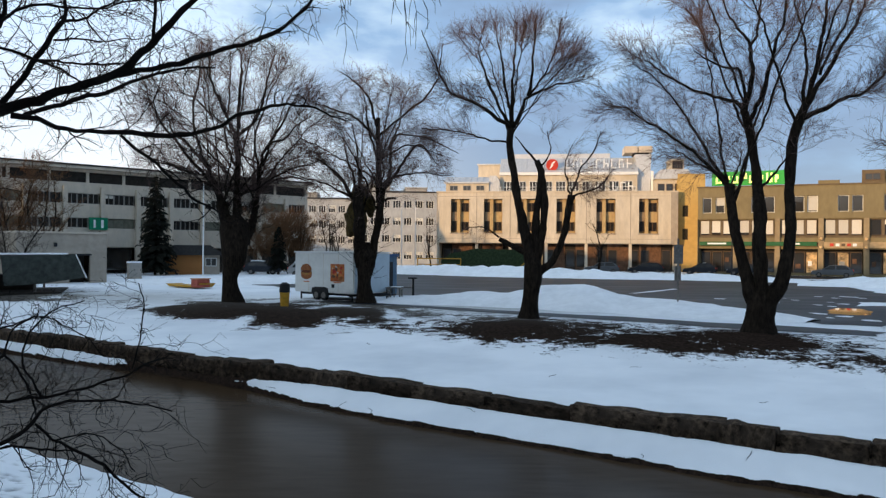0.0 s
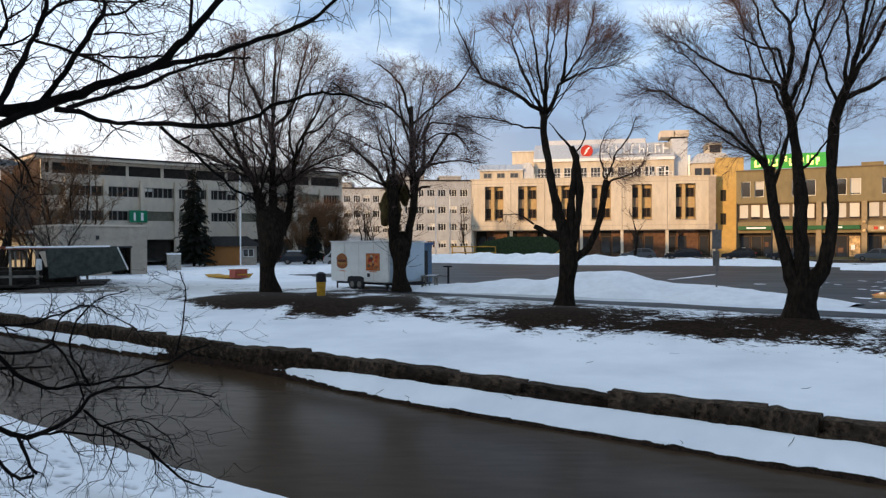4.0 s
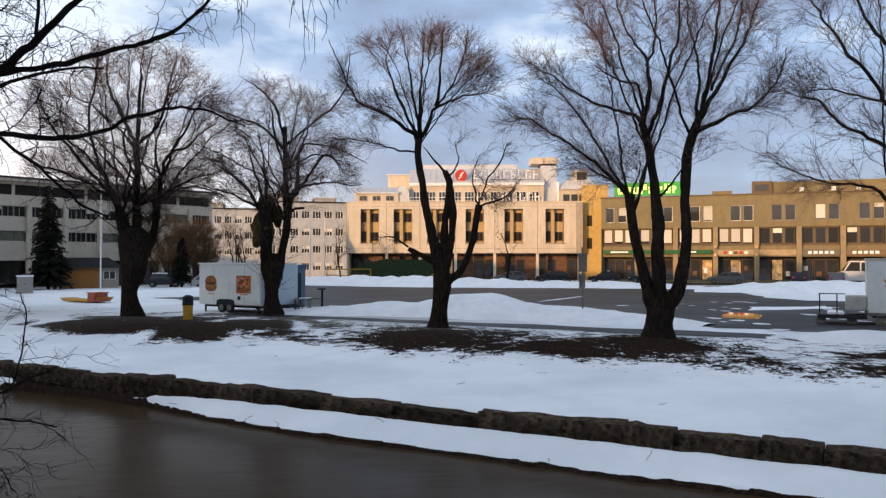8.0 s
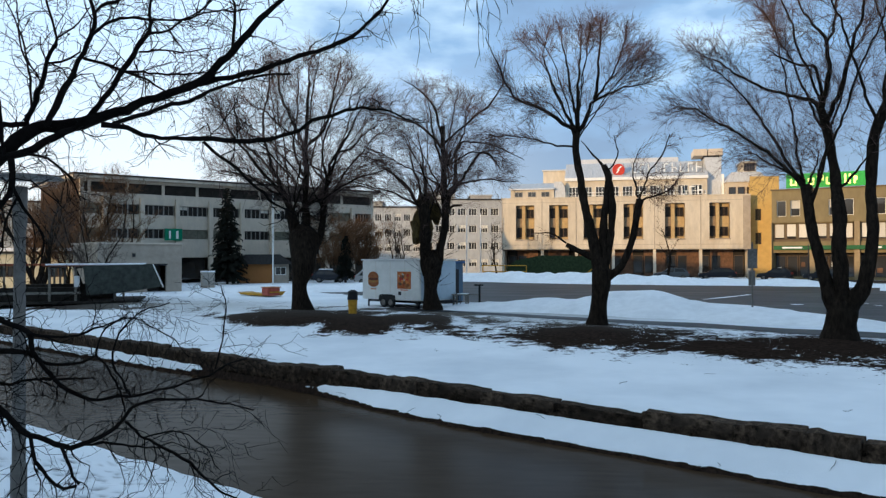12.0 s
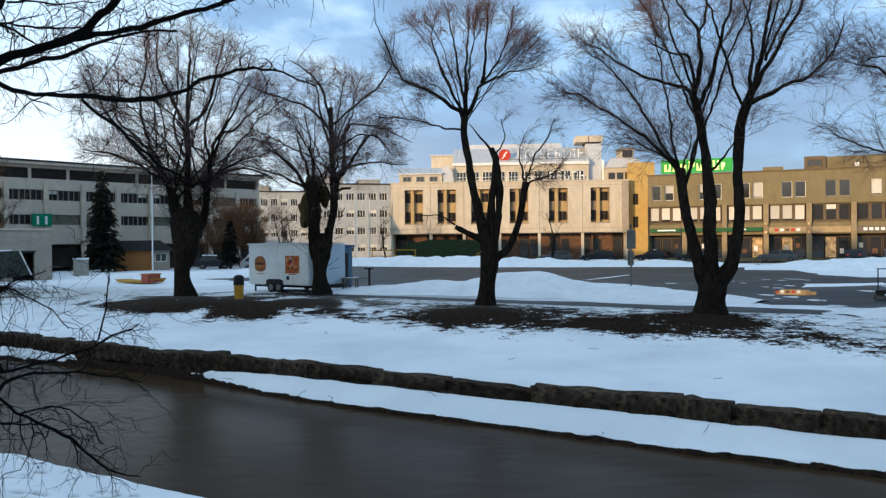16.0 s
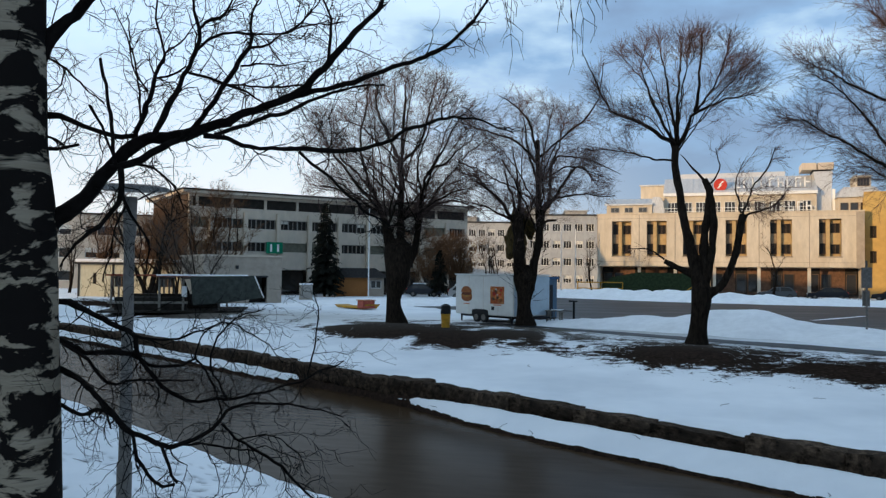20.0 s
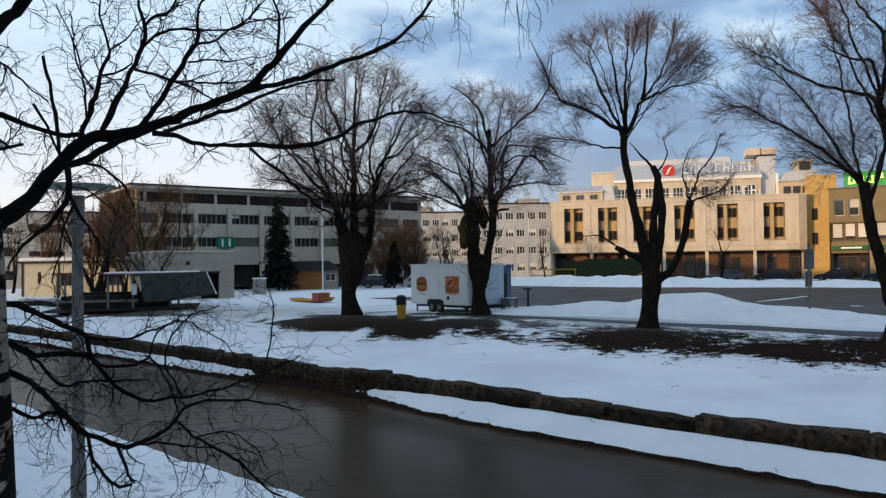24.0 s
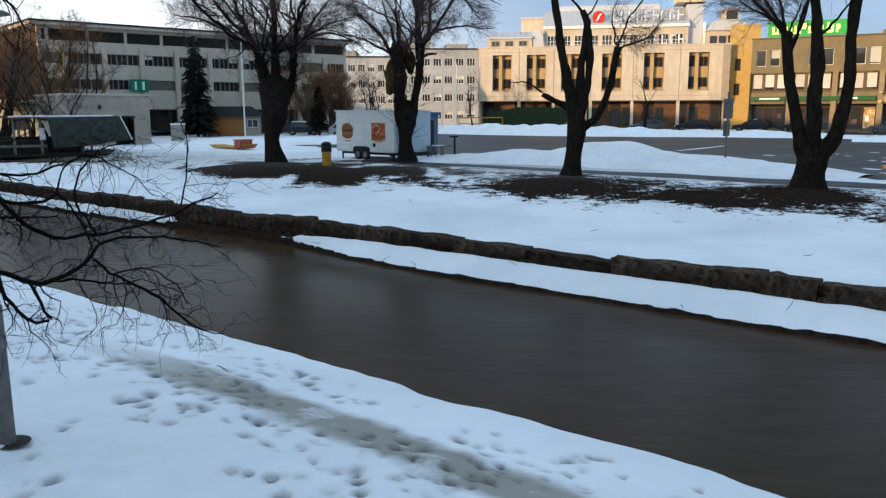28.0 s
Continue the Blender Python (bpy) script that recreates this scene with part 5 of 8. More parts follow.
    for k in range(shoots):
        # thin shoots that crowd on the trunk's head
        st = stems[k % len(stems)]
        p = Vector(st[int(len(st) * rng.uniform(0.0, 0.55))][:3]) + Vector((rng.gauss(0, 0.22), rng.gauss(0, 0.22), rng.gauss(0, 0.3)))
        d = Vector((rng.gauss(0, 1), rng.gauss(0, 1), rng.uniform(0.0, 1.3))).normalized()
        L = rng.uniform(0.35, 1.15)
        m = p + d * L * 0.5
        t.add([p, m, m + (d + Vector((rng.gauss(0, 0.3), rng.gauss(0, 0.3), 0.3))).normalized() * L * 0.5], [0.014, 0.010, 0.006], 3)
    if shoots:
        t.make("thicket", BARK, tree, "thicket of thin dark shoots")
    t = Tubes()
    willow_twigs(t, lines, rng, env, heart, every, long, 0.105, pull, up, droop, 2, 0.0046, 0.25 if spread else 0.06)
    t.make("crown", TWIG, tree, "haze of bare brown twigs")
    return tree


willow(TREES["A"], 11, "broad bare willow with a stout dark trunk", [(0.2, 9.0, 5.6, 4.9)], (0.2, 4.5), 0.05, 0.14, 0.105, (0.7, 1.7), 0.35, 20, 650)
tree_b = willow(TREES["B"], 12, "cut-back bare willow with mossy stubs", [(0.0, 8.3, 4.7, 4.3)], (0.2, 4.5), 0.05, 0.35, 0.11, (0.8, 1.8), 0.3, 12, 260)
willow(TREES["C"], 13, "tall bare willow with a round top and cut stubs",
       [(-0.75, 10.15, 3.7, 2.7), (-1.6, 8.8, 1.6, 0.9), (2.5, 6.6, 1.15, 1.7), (-2.7, 7.8, 1.9, 0.5), (0.2, 7.1, 0.5, 0.7), (-1.8, 3.8, 1.0, 0.4)], (-0.7, 7.9), 0.04, 0.0, 0.055, (0.6, 1.3), 0.6, 9, 0, False)
willow(TREES["D"], 14, "large three-stemmed bare willow on a soil mound", [(-0.2, 9.3, 6.0, 5.7)], (0.1, 5.0), 0.1, 0.1, 0.085, (0.7, 1.7), 0.35, 7, 0, True, 0.35)
willow(TREES["E"], 15, "large forked bare willow beside a trailer", [(-0.4, 9.0, 5.6, 5.6)], (0.1, 4.8), 0.1, 0.12, 0.125, (0.7, 1.7), 0.35, 3, 0, True, 0.35)


def moss_clump(parent, at, size, seed):
    bm = bmesh.new()
    bmesh.ops.create_icosphere(bm, subdivisions=3, radius=1)
    for v in bm.verts:
        n = noise.noise(v.co * 2.1 + Vector((seed, 0, 0))) * 0.4 + noise.noise(v.co * 6 + Vector((seed, 0, 0))) * 0.2
        v.co = Vector((v.co.x * size[0], v.co.y * size[1], v.co.z * size[2])) * (1 + n) + Vector(at)
    part("moss_clump", bm, MOSS, parent, "yellow-green moss on the cut stub")


moss_clump(tree_b, (-0.3, -0.15, 5.6), (0.5, 0.45, 0.7), 1)
moss_clump(tree_b, (-0.5, -0.1, 4.4), (0.55, 0.45, 1.0), 4)
moss_clump(tree_b, (0.25, -0.1, 5.2), (0.25, 0.3, 0.6), 7)

# ---- near birch and park lamp ----
BIRCH = {
    'trunk': [(-3.44, 3.98, 5.35, 0.15), (-3.42, 4.0, 4.35, 0.1687), (-3.4, 4.01, 3.52, 0.1762), (-3.36, 4.05, 3.02, 0.18), (-3.33, 4.07, 2.2, 0.1725), (-3.31, 4.09, 1.43, 0.1725), (-3.28, 4.11, 0.07, 0.2025)],
    'a': [(-3.36, 4.05, 3.86, 0.0883), (-3.3, 4.1, 4.11, 0.0625), (-3.2, 4.17, 4.28, 0.0515), (-3.08, 4.2, 4.42, 0.0405), (-2.85, 4.3, 4.7, 0.0221)],
    'b': [(-3.34, 4.06, 2.96, 0.0883), (-3.12, 4.21, 3.17, 0.0625), (-2.95, 4.23, 3.36, 0.0552), (-2.82, 4.32, 3.54, 0.0478), (-2.67, 4.41, 3.6, 0.0478), (-2.53, 4.49, 3.63, 0.0441), (-2.4, 4.57, 3.7, 0.0368), (-2.24, 4.64, 3.78, 0.0331), (-2.04, 4.73, 3.88, 0.0313), (-1.86, 4.81, 3.94, 0.0221), (-1.58, 4.9, 4.03, 0.0202), (-1.16, 5.02, 4.21, 0.0184), (-0.98, 5.05, 4.33, 0.0147), (-0.83, 5.08, 4.5, 0.011), (-0.69, 5.1, 4.72, 0.0055)],
    'b2': [(-2.88, 4.16, 3.37, 0.0288), (-2.74, 4.25, 3.43, 0.0288), (-2.65, 4.31, 3.51, 0.0252), (-2.53, 4.38, 3.59, 0.018)],
    'b3': [(-2.36, 4.42, 3.6, 0.0178), (-2.18, 4.51, 3.68, 0.0178), (-1.93, 4.62, 3.79, 0.0143), (-1.67, 4.72, 3.92, 0.0107), (-1.4, 4.8, 3.97, 0.0071)],
    'c': [(-2.03, 4.58, 3.82, 0.0286), (-1.87, 4.64, 3.93, 0.0286), (-1.74, 4.69, 4.09, 0.0268), (-1.61, 4.74, 4.25, 0.025), (-1.47, 4.78, 4.42, 0.0214), (-1.37, 4.81, 4.62, 0.0143), (-1.27, 4.84, 4.88, 0.0071)],
    'd': [(-3.36, 4.05, 3.68, 0.0297), (-3.22, 4.16, 3.68, 0.0223), (-3.11, 4.22, 3.64, 0.0186), (-2.96, 4.29, 3.6, 0.0186), (-2.84, 4.37, 3.6, 0.0223)],
    'e': [(-2.34, 4.25, 3.57, 0.0208), (-2.23, 4.31, 3.56, 0.0173), (-2.14, 4.36, 3.52, 0.0173), (-1.99, 4.43, 3.51, 0.0156), (-1.74, 4.53, 3.51, 0.0173), (-1.55, 4.6, 3.52, 0.0173), (-1.35, 4.66, 3.58, 0.0156), (-1.19, 4.7, 3.67, 0.0138), (-0.98, 4.75, 3.72, 0.0121), (-0.78, 4.78, 3.71, 0.0087), (-0.57, 4.81, 3.64, 0.0042)],
    'f': [(-1.84, 4.49, 3.5, 0.0121), (-1.74, 4.53, 3.4, 0.0121), (-1.61, 4.58, 3.3, 0.0111), (-1.48, 4.62, 3.17, 0.0104), (-1.31, 4.67, 3.06, 0.0052)],
    'g': [(-2.86, 4.17, 3.39, 0.0144), (-2.88, 4.16, 3.58, 0.0144), (-2.9, 4.14, 3.8, 0.0126), (-2.94, 4.12, 4.01, 0.0126)],
    'h': [(-2.87, 4.17, 3.45, 0.0108), (-2.93, 4.13, 3.61, 0.0108), (-2.98, 4.09, 3.74, 0.0108)],
    'i': [(-2.83, 4.32, 3.6, 0.0184), (-2.76, 4.36, 3.82, 0.0166), (-2.73, 4.37, 3.98, 0.0147), (-2.69, 4.4, 4.11, 0.011), (-2.72, 4.38, 4.23, 0.0092), (-2.74, 4.37, 4.37, 0.0074), (-2.73, 4.38, 4.55, 0.0037)],
    'i2': [(-2.74, 4.37, 3.95, 0.0092), (-2.67, 4.41, 3.97, 0.0092), (-2.58, 4.46, 4.04, 0.0055)],
    'j': [(-2.69, 4.29, 3.57, 0.0216), (-2.65, 4.31, 3.68, 0.0216), (-2.59, 4.35, 3.85, 0.0198), (-2.52, 4.39, 4.01, 0.018), (-2.48, 4.41, 4.19, 0.0162), (-2.5, 4.4, 4.38, 0.0108), (-2.52, 4.39, 4.54, 0.0072)],
    'j2': [(-2.43, 4.32, 4.21, 0.0088), (-2.39, 4.34, 4.27, 0.0106), (-2.32, 4.38, 4.31, 0.0106), (-2.26, 4.41, 4.4, 0.0071), (-2.22, 4.43, 4.52, 0.0035)],
    'j3': [(-2.43, 4.32, 4.1, 0.0106), (-2.34, 4.37, 4.19, 0.0106), (-2.23, 4.43, 4.23, 0.0088), (-2.04, 4.51, 4.23, 0.0071), (-1.86, 4.59, 4.29, 0.0071), (-1.63, 4.68, 4.34, 0.0053)],
    'k': [(-2.62, 4.56, 3.63, 0.0225), (-2.59, 4.58, 3.68, 0.0225), (-2.49, 4.63, 3.84, 0.0206), (-2.42, 4.67, 3.99, 0.0187), (-2.34, 4.71, 4.15, 0.0169), (-2.29, 4.73, 4.22, 0.015), (-2.28, 4.74, 4.35, 0.0112), (-2.26, 4.74, 4.5, 0.0075), (-2.18, 4.78, 4.66, 0.0045)],
    'k2': [(-2.52, 4.38, 3.98, 0.0108), (-2.37, 4.47, 3.95, 0.0108), (-2.27, 4.52, 3.91, 0.009), (-2.16, 4.57, 3.85, 0.0072), (-2.09, 4.6, 3.81, 0.0036)],
    'k3': [(-2.4, 4.67, 3.97, 0.0094), (-2.19, 4.78, 3.98, 0.0082), (-1.96, 4.87, 4.0, 0.0056)],
    'k4': [(-2.31, 4.72, 4.21, 0.0112), (-2.17, 4.79, 4.27, 0.0082), (-2.0, 4.86, 4.41, 0.0075), (-1.89, 4.9, 4.53, 0.0056), (-1.85, 4.92, 4.69, 0.0037)],
    'k5': [(-2.34, 4.71, 4.1, 0.0082), (-2.1, 4.82, 4.13, 0.006), (-1.88, 4.91, 4.17, 0.0037)],
    'x1': [(-1.72, 4.65, 4.08, 0.0124), (-1.71, 4.65, 4.26, 0.0106), (-1.72, 4.65, 4.4, 0.0088), (-1.77, 4.63, 4.48, 0.0071), (-1.84, 4.6, 4.57, 0.0035)],
    'y1': [(-3.36, 4.04, 4.08, 0.0092), (-3.2, 4.17, 3.98, 0.0074), (-3.1, 4.21, 3.87, 0.0059), (-2.97, 4.22, 3.78, 0.0037)],
    'y2': [(-3.14, 4.09, 3.96, 0.0059), (-3.17, 4.07, 3.86, 0.0051), (-3.23, 4.03, 3.8, 0.0037)],
    'z1': [(-2.75, 4.25, 3.66, 0.0079), (-2.76, 4.24, 3.88, 0.0072), (-2.79, 4.22, 4.07, 0.0058), (-2.83, 4.19, 4.21, 0.0043), (-2.88, 4.16, 4.34, 0.0036)],
    'z2': [(-2.72, 4.27, 3.85, 0.0072), (-2.79, 4.22, 3.98, 0.0058), (-2.8, 4.21, 4.15, 0.005), (-2.82, 4.2, 4.32, 0.0036)],
    'z3': [(-2.59, 4.23, 4.06, 0.0071), (-2.49, 4.29, 4.16, 0.0057), (-2.43, 4.32, 4.27, 0.0042)],
    'm': [(-2.78, 4.11, 3.36, 0.0212), (-2.77, 4.11, 3.23, 0.0194), (-2.81, 4.09, 3.12, 0.0159), (-2.88, 4.04, 3.02, 0.0141), (-2.96, 3.98, 2.91, 0.0106), (-3.03, 3.93, 2.79, 0.0053)],
    'n': [(-2.83, 4.19, 3.23, 0.0126), (-2.79, 4.22, 3.1, 0.0108), (-2.75, 4.25, 3.03, 0.009), (-2.7, 4.28, 2.9, 0.0072), (-2.71, 4.27, 2.77, 0.0036)],
    'n2': [(-2.81, 4.21, 3.15, 0.009), (-2.85, 4.18, 3.03, 0.0072), (-2.87, 4.16, 2.86, 0.0054), (-2.91, 4.14, 2.7, 0.0036)],
    'n3': [(-2.71, 4.15, 3.39, 0.0106), (-2.62, 4.21, 3.37, 0.0088), (-2.53, 4.27, 3.27, 0.0071), (-2.49, 4.29, 3.14, 0.0049)],
    'o': [(-3.34, 4.07, 2.63, 0.0288), (-3.17, 4.2, 2.57, 0.0252), (-3.06, 4.2, 2.53, 0.0216), (-2.87, 4.17, 2.47, 0.0198), (-2.76, 4.24, 2.38, 0.018), (-2.72, 4.26, 2.23, 0.0162), (-2.65, 4.31, 2.13, 0.0151), (-2.55, 4.37, 2.02, 0.0144), (-2.44, 4.43, 1.98, 0.0108), (-2.29, 4.51, 1.99, 0.0108), (-2.14, 4.58, 2.02, 0.009), (-1.97, 4.65, 2.06, 0.009), (-1.84, 4.71, 2.12, 0.0072), (-1.63, 4.78, 2.21, 0.0047)],
    'o2': [(-2.74, 4.2, 2.39, 0.0107), (-2.59, 4.29, 2.35, 0.0079), (-2.44, 4.37, 2.41, 0.0064), (-2.28, 4.46, 2.47, 0.0046)],
    'p': [(-3.33, 4.07, 2.4, 0.0219), (-3.19, 4.18, 2.34, 0.02), (-3.06, 4.21, 2.28, 0.0182), (-2.85, 4.24, 2.29, 0.0182), (-2.76, 4.3, 2.24, 0.0146), (-2.68, 4.35, 2.19, 0.0117), (-2.55, 4.42, 2.2, 0.0109), (-2.48, 4.46, 2.24, 0.0091), (-2.42, 4.5, 2.15, 0.008), (-2.36, 4.53, 1.98, 0.0073), (-2.33, 4.54, 1.86, 0.0055)],
    'p2': [(-3.07, 4.02, 2.35, 0.0115), (-2.95, 4.11, 2.24, 0.0115), (-2.86, 4.17, 2.1, 0.0108), (-2.72, 4.27, 2.12, 0.0079), (-2.46, 4.42, 2.12, 0.005)],
    'q': [(-3.33, 4.07, 2.26, 0.024), (-3.14, 4.22, 2.14, 0.0223), (-2.93, 4.09, 2.09, 0.0206), (-2.81, 4.01, 2.03, 0.0188), (-2.69, 3.98, 1.95, 0.0206), (-2.62, 4.03, 1.86, 0.0206), (-2.55, 4.07, 1.82, 0.0188), (-2.48, 4.12, 1.78, 0.0188), (-2.4, 4.17, 1.78, 0.0171), (-2.29, 4.23, 1.83, 0.0154), (-2.21, 4.27, 1.89, 0.0144), (-2.17, 4.29, 1.96, 0.0123), (-2.09, 4.33, 2.0, 0.0103), (-1.95, 4.39, 2.0, 0.0089), (-1.77, 4.47, 1.97, 0.0069), (-1.55, 4.55, 1.91, 0.0045)],
    'q2': [(-3.33, 4.07, 2.1, 0.0137), (-3.19, 4.19, 1.97, 0.0144), (-3.07, 4.18, 1.92, 0.0144), (-2.83, 4.03, 1.97, 0.0137), (-2.69, 3.99, 1.95, 0.0137)],
    'q3': [(-2.76, 3.94, 2.04, 0.0086), (-2.73, 3.96, 1.97, 0.0069), (-2.71, 3.97, 1.89, 0.0051)],
    'r': [(-2.56, 3.95, 1.87, 0.0134), (-2.54, 3.96, 1.74, 0.0134), (-2.49, 4.0, 1.64, 0.0114), (-2.42, 4.04, 1.58, 0.0114), (-2.37, 4.07, 1.58, 0.0101)],
    'r2': [(-2.46, 4.07, 1.79, 0.0102), (-2.42, 4.09, 1.67, 0.0102), (-2.39, 4.12, 1.57, 0.0088)],
    's': [(-2.2, 4.27, 1.89, 0.0089), (-2.12, 4.31, 1.8, 0.0096), (-2.0, 4.37, 1.71, 0.0103), (-1.88, 4.42, 1.63, 0.0103), (-1.81, 4.45, 1.54, 0.0086), (-1.72, 4.48, 1.43, 0.0069), (-1.57, 4.54, 1.37, 0.0034)],
    's2': [(-2.4, 4.17, 1.78, 0.0103), (-2.26, 4.24, 1.76, 0.0086), (-2.14, 4.3, 1.74, 0.0069), (-2.02, 4.36, 1.72, 0.0048)],
    's3': [(-2.11, 4.32, 1.79, 0.0069), (-1.98, 4.38, 1.81, 0.0055), (-1.82, 4.44, 1.73, 0.0041), (-1.73, 4.48, 1.57, 0.0034)],
    'u': [(-2.29, 4.51, 1.99, 0.009), (-2.38, 4.46, 2.19, 0.0072), (-2.35, 4.48, 2.36, 0.0065), (-2.24, 4.53, 2.49, 0.0054), (-2.09, 4.6, 2.54, 0.0036)],
    'w': [(-2.41, 4.33, 2.25, 0.0078), (-2.37, 4.36, 2.41, 0.0064), (-2.23, 4.43, 2.46, 0.0053), (-2.07, 4.5, 2.36, 0.0042), (-1.95, 4.55, 2.22, 0.0035)],
    'w2': [(-1.81, 4.61, 2.14, 0.0071), (-1.77, 4.62, 2.31, 0.0053), (-1.76, 4.63, 2.5, 0.0042), (-1.78, 4.62, 2.64, 0.0035)],
    'v': [(-3.35, 4.05, 3.47, 0.0143), (-3.23, 4.15, 3.49, 0.0143), (-3.12, 4.19, 3.53, 0.0107)],
    'v2': [(-3.35, 4.05, 3.56, 0.0107), (-3.24, 4.14, 3.54, 0.0093), (-3.18, 4.19, 3.5, 0.0071)],
}



def near_birch():
    tree = thing("birch_tree", pose(-3.27, 4.12, 0), "near birch with black-scarred white trunk and bare drooping branches", "tree")
    rng = random.Random(21)
    off = np.array((-3.27, 4.12, 0, 0))
    lines = []
    trunk = list(reversed(BIRCH["trunk"]))
    top = trunk[-1]
    trunk = [(trunk[0][0], trunk[0][1], -0.15, 0.27)] + trunk + [(top[0] - 0.05, top[1] - 0.05, 7.2, 0.11), (top[0], top[1], 9.6, 0.03)]
    pts = [p - off for p in smooth_line(trunk, 0.12)]
    t = Tubes()
    t.add([p[:3] for p in pts], [p[3] for p in pts], 20, 0.08)
    t.make("trunk", BIRCH_BARK, tree, "white birch bark with black scars")
    for k, q in BIRCH.items():
        if k == "trunk":
            continue
        pts = [p - off for p in smooth_line(q, 0.045)]
        for p in pts[2:]:
            p[:3] += np.array(noise.noise_vector(Vector(p[:3]) * 8)) * 0.019 + np.array(noise.noise_vector(Vector(p[:3]) * 23)) * 0.010
        t = Tubes()
        t.add([p[:3] for p in pts], [max(0.0025, p[3] * 0.8) for p in pts], 8, 0.42)
        t.make("branch", BOUGH, tree)
        if k not in "gh":
            lines.append(pts)
    t = Tubes()
    twig_crown(t, lines, rng, 0.05, (0.12, 0.6), 0.065, 0.0, 0.2, 0.12, (0.0021, 0.0045), 0.42, 0.26, 1, 0.0017)
    t.make("fine_growth", BOUGH, tree, "thin dark hanging twigs")
    return tree


near_birch()


def hanging_twigs():
    """Fine ends of a birch branch that hang in from above."""
    rng = random.Random(4)
    t = Tubes()
    for x, z in ((-0.57, 3.95), (-0.62, 4.25), (-0.2, 3.97), (-0.15, 4.06), (-0.1, 4.2), (-0.04, 4.3), (-0.78, 4.12), (-0.3, 4.32), (0.03, 4.34), (-0.42, 4.4)):
        y = 4.7 + rng.uniform(-0.1, 0.1)
        pts, q = [], Vector((x - rng.uniform(0.0, 0.22), y, 5.4))
        for j in range(13):
            f = j / 12
            pts.append(Vector((q.x + (x - q.x) * f ** 0.7 + rng.gauss(0, 0.014), y + rng.gauss(0, 0.014), 5.4 + (z - 5.4) * f)))
        t.add(pts, [0.0036 - 0.00018 * j for j in range(13)], 3)
        for j in range(11):
            a = pts[rng.randrange(4, 12)]
            m = a + Vector((rng.gauss(0, 0.04), rng.gauss(0, 0.04), -rng.uniform(0.02, 0.08)))
            t.add([a, m, m + Vector((rng.gauss(0, 0.025), rng.gauss(0, 0.025), -rng.uniform(0.04, 0.12)))], [0.0022, 0.0018, 0.0012], 3)
    ob = t.make("hanging_birch_twigs", BOUGH)
    return tagged(ob, "thin bare birch twigs hanging from above", "twigs", kind="stuff")


def park_lamp():
    lamp = thing("street_lamp", pose(-3.9, 5.92, -0.02), "grey steel park lamp post with a wide disc shade", "street lamp")
    bm = rod(bmesh.new(), (0, 0, 0), (0, 0, 1.2), 0.064, 0.06, 20)
    part("base_sleeve", bm, STEEL, lamp, smooth=False)
    part("pole", rod(bmesh.new(), (0, 0, 1.2), (0, 0, 3.03), 0.05, 0.042, 20), STEEL, lamp)
    part("lantern", rod(rod(bmesh.new(), (0, 0, 3.02), (0, 0, 3.1), 0.042, 0.052, 20), (0, 0, 3.1), (0, 0, 3.4), 0.052, 0.056, 20), STEEL, lamp, "grey lamp head")
    bm = bmesh.new()
    bmesh.ops.create_cone(bm, cap_ends=True, segments=40, radius1=0.32, radius2=0.3, depth=0.014, matrix=pose(0, 0, 3.475))
    bmesh.ops.create_cone(bm, cap_ends=True, segments=40, radius1=0.29, radius2=0.05, depth=0.02, matrix=pose(0, 0, 3.493))
    part("shade", bm, STEEL, lamp, "flat grey disc shade")
    bm = bmesh.new()
    bmesh.ops.create_cone(bm, cap_ends=False, segments=32, radius1=0.26, radius2=0.3, depth=0.07, matrix=pose(0, 0, 3.432))
    part("bowl", bm, CLEAR, lamp, "clear plastic bowl", True)
    for k in range(3):
        a = k * 2.09 + 0.4
        part("strut", rod(bmesh.new(), (0.06 * math.cos(a), 0.06 * math.sin(a), 3.38), (0.22 * math.cos(a), 0.22 * math.sin(a), 3.47), 0.008, n=6), STEEL_DARK, lamp)
    bm = bmesh.new()
    bmesh.ops.create_circle(bm, cap_ends=True, segments=18, radius=0.15, matrix=pose(0.03, 0, 0.04))
    part("soil_ring", bm, DARK, lamp, "bare wet soil round the foot")


park_lamp()


def fallen_twigs():
    """Twigs and small dark lumps lying on the snow."""
    rng = random.Random(77)
    t = Tubes()
    for k in range(45):
        u, v = rng.uniform(-14, 14), rng.choice((rng.uniform(1, 12), rng.uniform(-0.9, -0.2), rng.uniform(-12, -8.5)))
        z = height(u, v)
        x, y = uv_xy(u, v)
        a = rng.uniform(0, 6.283)
        L = rng.uniform(0.1, 0.5)
        pts = [Vector((x, y, z + 0.012))]
        for j in range(4):
            a += rng.gauss(0, 0.4)
            q = pts[-1] + Vector((math.cos(a), math.sin(a), 0)) * L / 4
            d = q - P0
            q.z = height(d.dot(E_DIR), d.dot(N_DIR)) + 0.012
            pts.append(q)
        t.add(pts, [0.005, 0.005, 0.005, 0.004, 0.003], 4)
    return tagged(t.make("fallen_twigs", BOUGH), "fallen twigs lying on the snow", "twigs", kind="stuff")


# ---- buildings ----


def shell(parent, w, d, h, material, z0=0.0, y0=0.35, roof=DARK_ROOF, name="wall"):
    """Side and rear walls and a roof slab behind a front."""
    box("side_wall", (0.0, y0, z0, 0.3, d, h), material, parent)
    box("side_wall", (w - 0.3, y0, z0, w, d, h), material, parent)
    box("rear_wall", (0.3, d - 0.3, z0, w - 0.3, d, h), material, parent)
    box("roof", (0.3, y0, h - 0.5, w - 0.3, d - 0.3, h - 0.2), roof, parent)


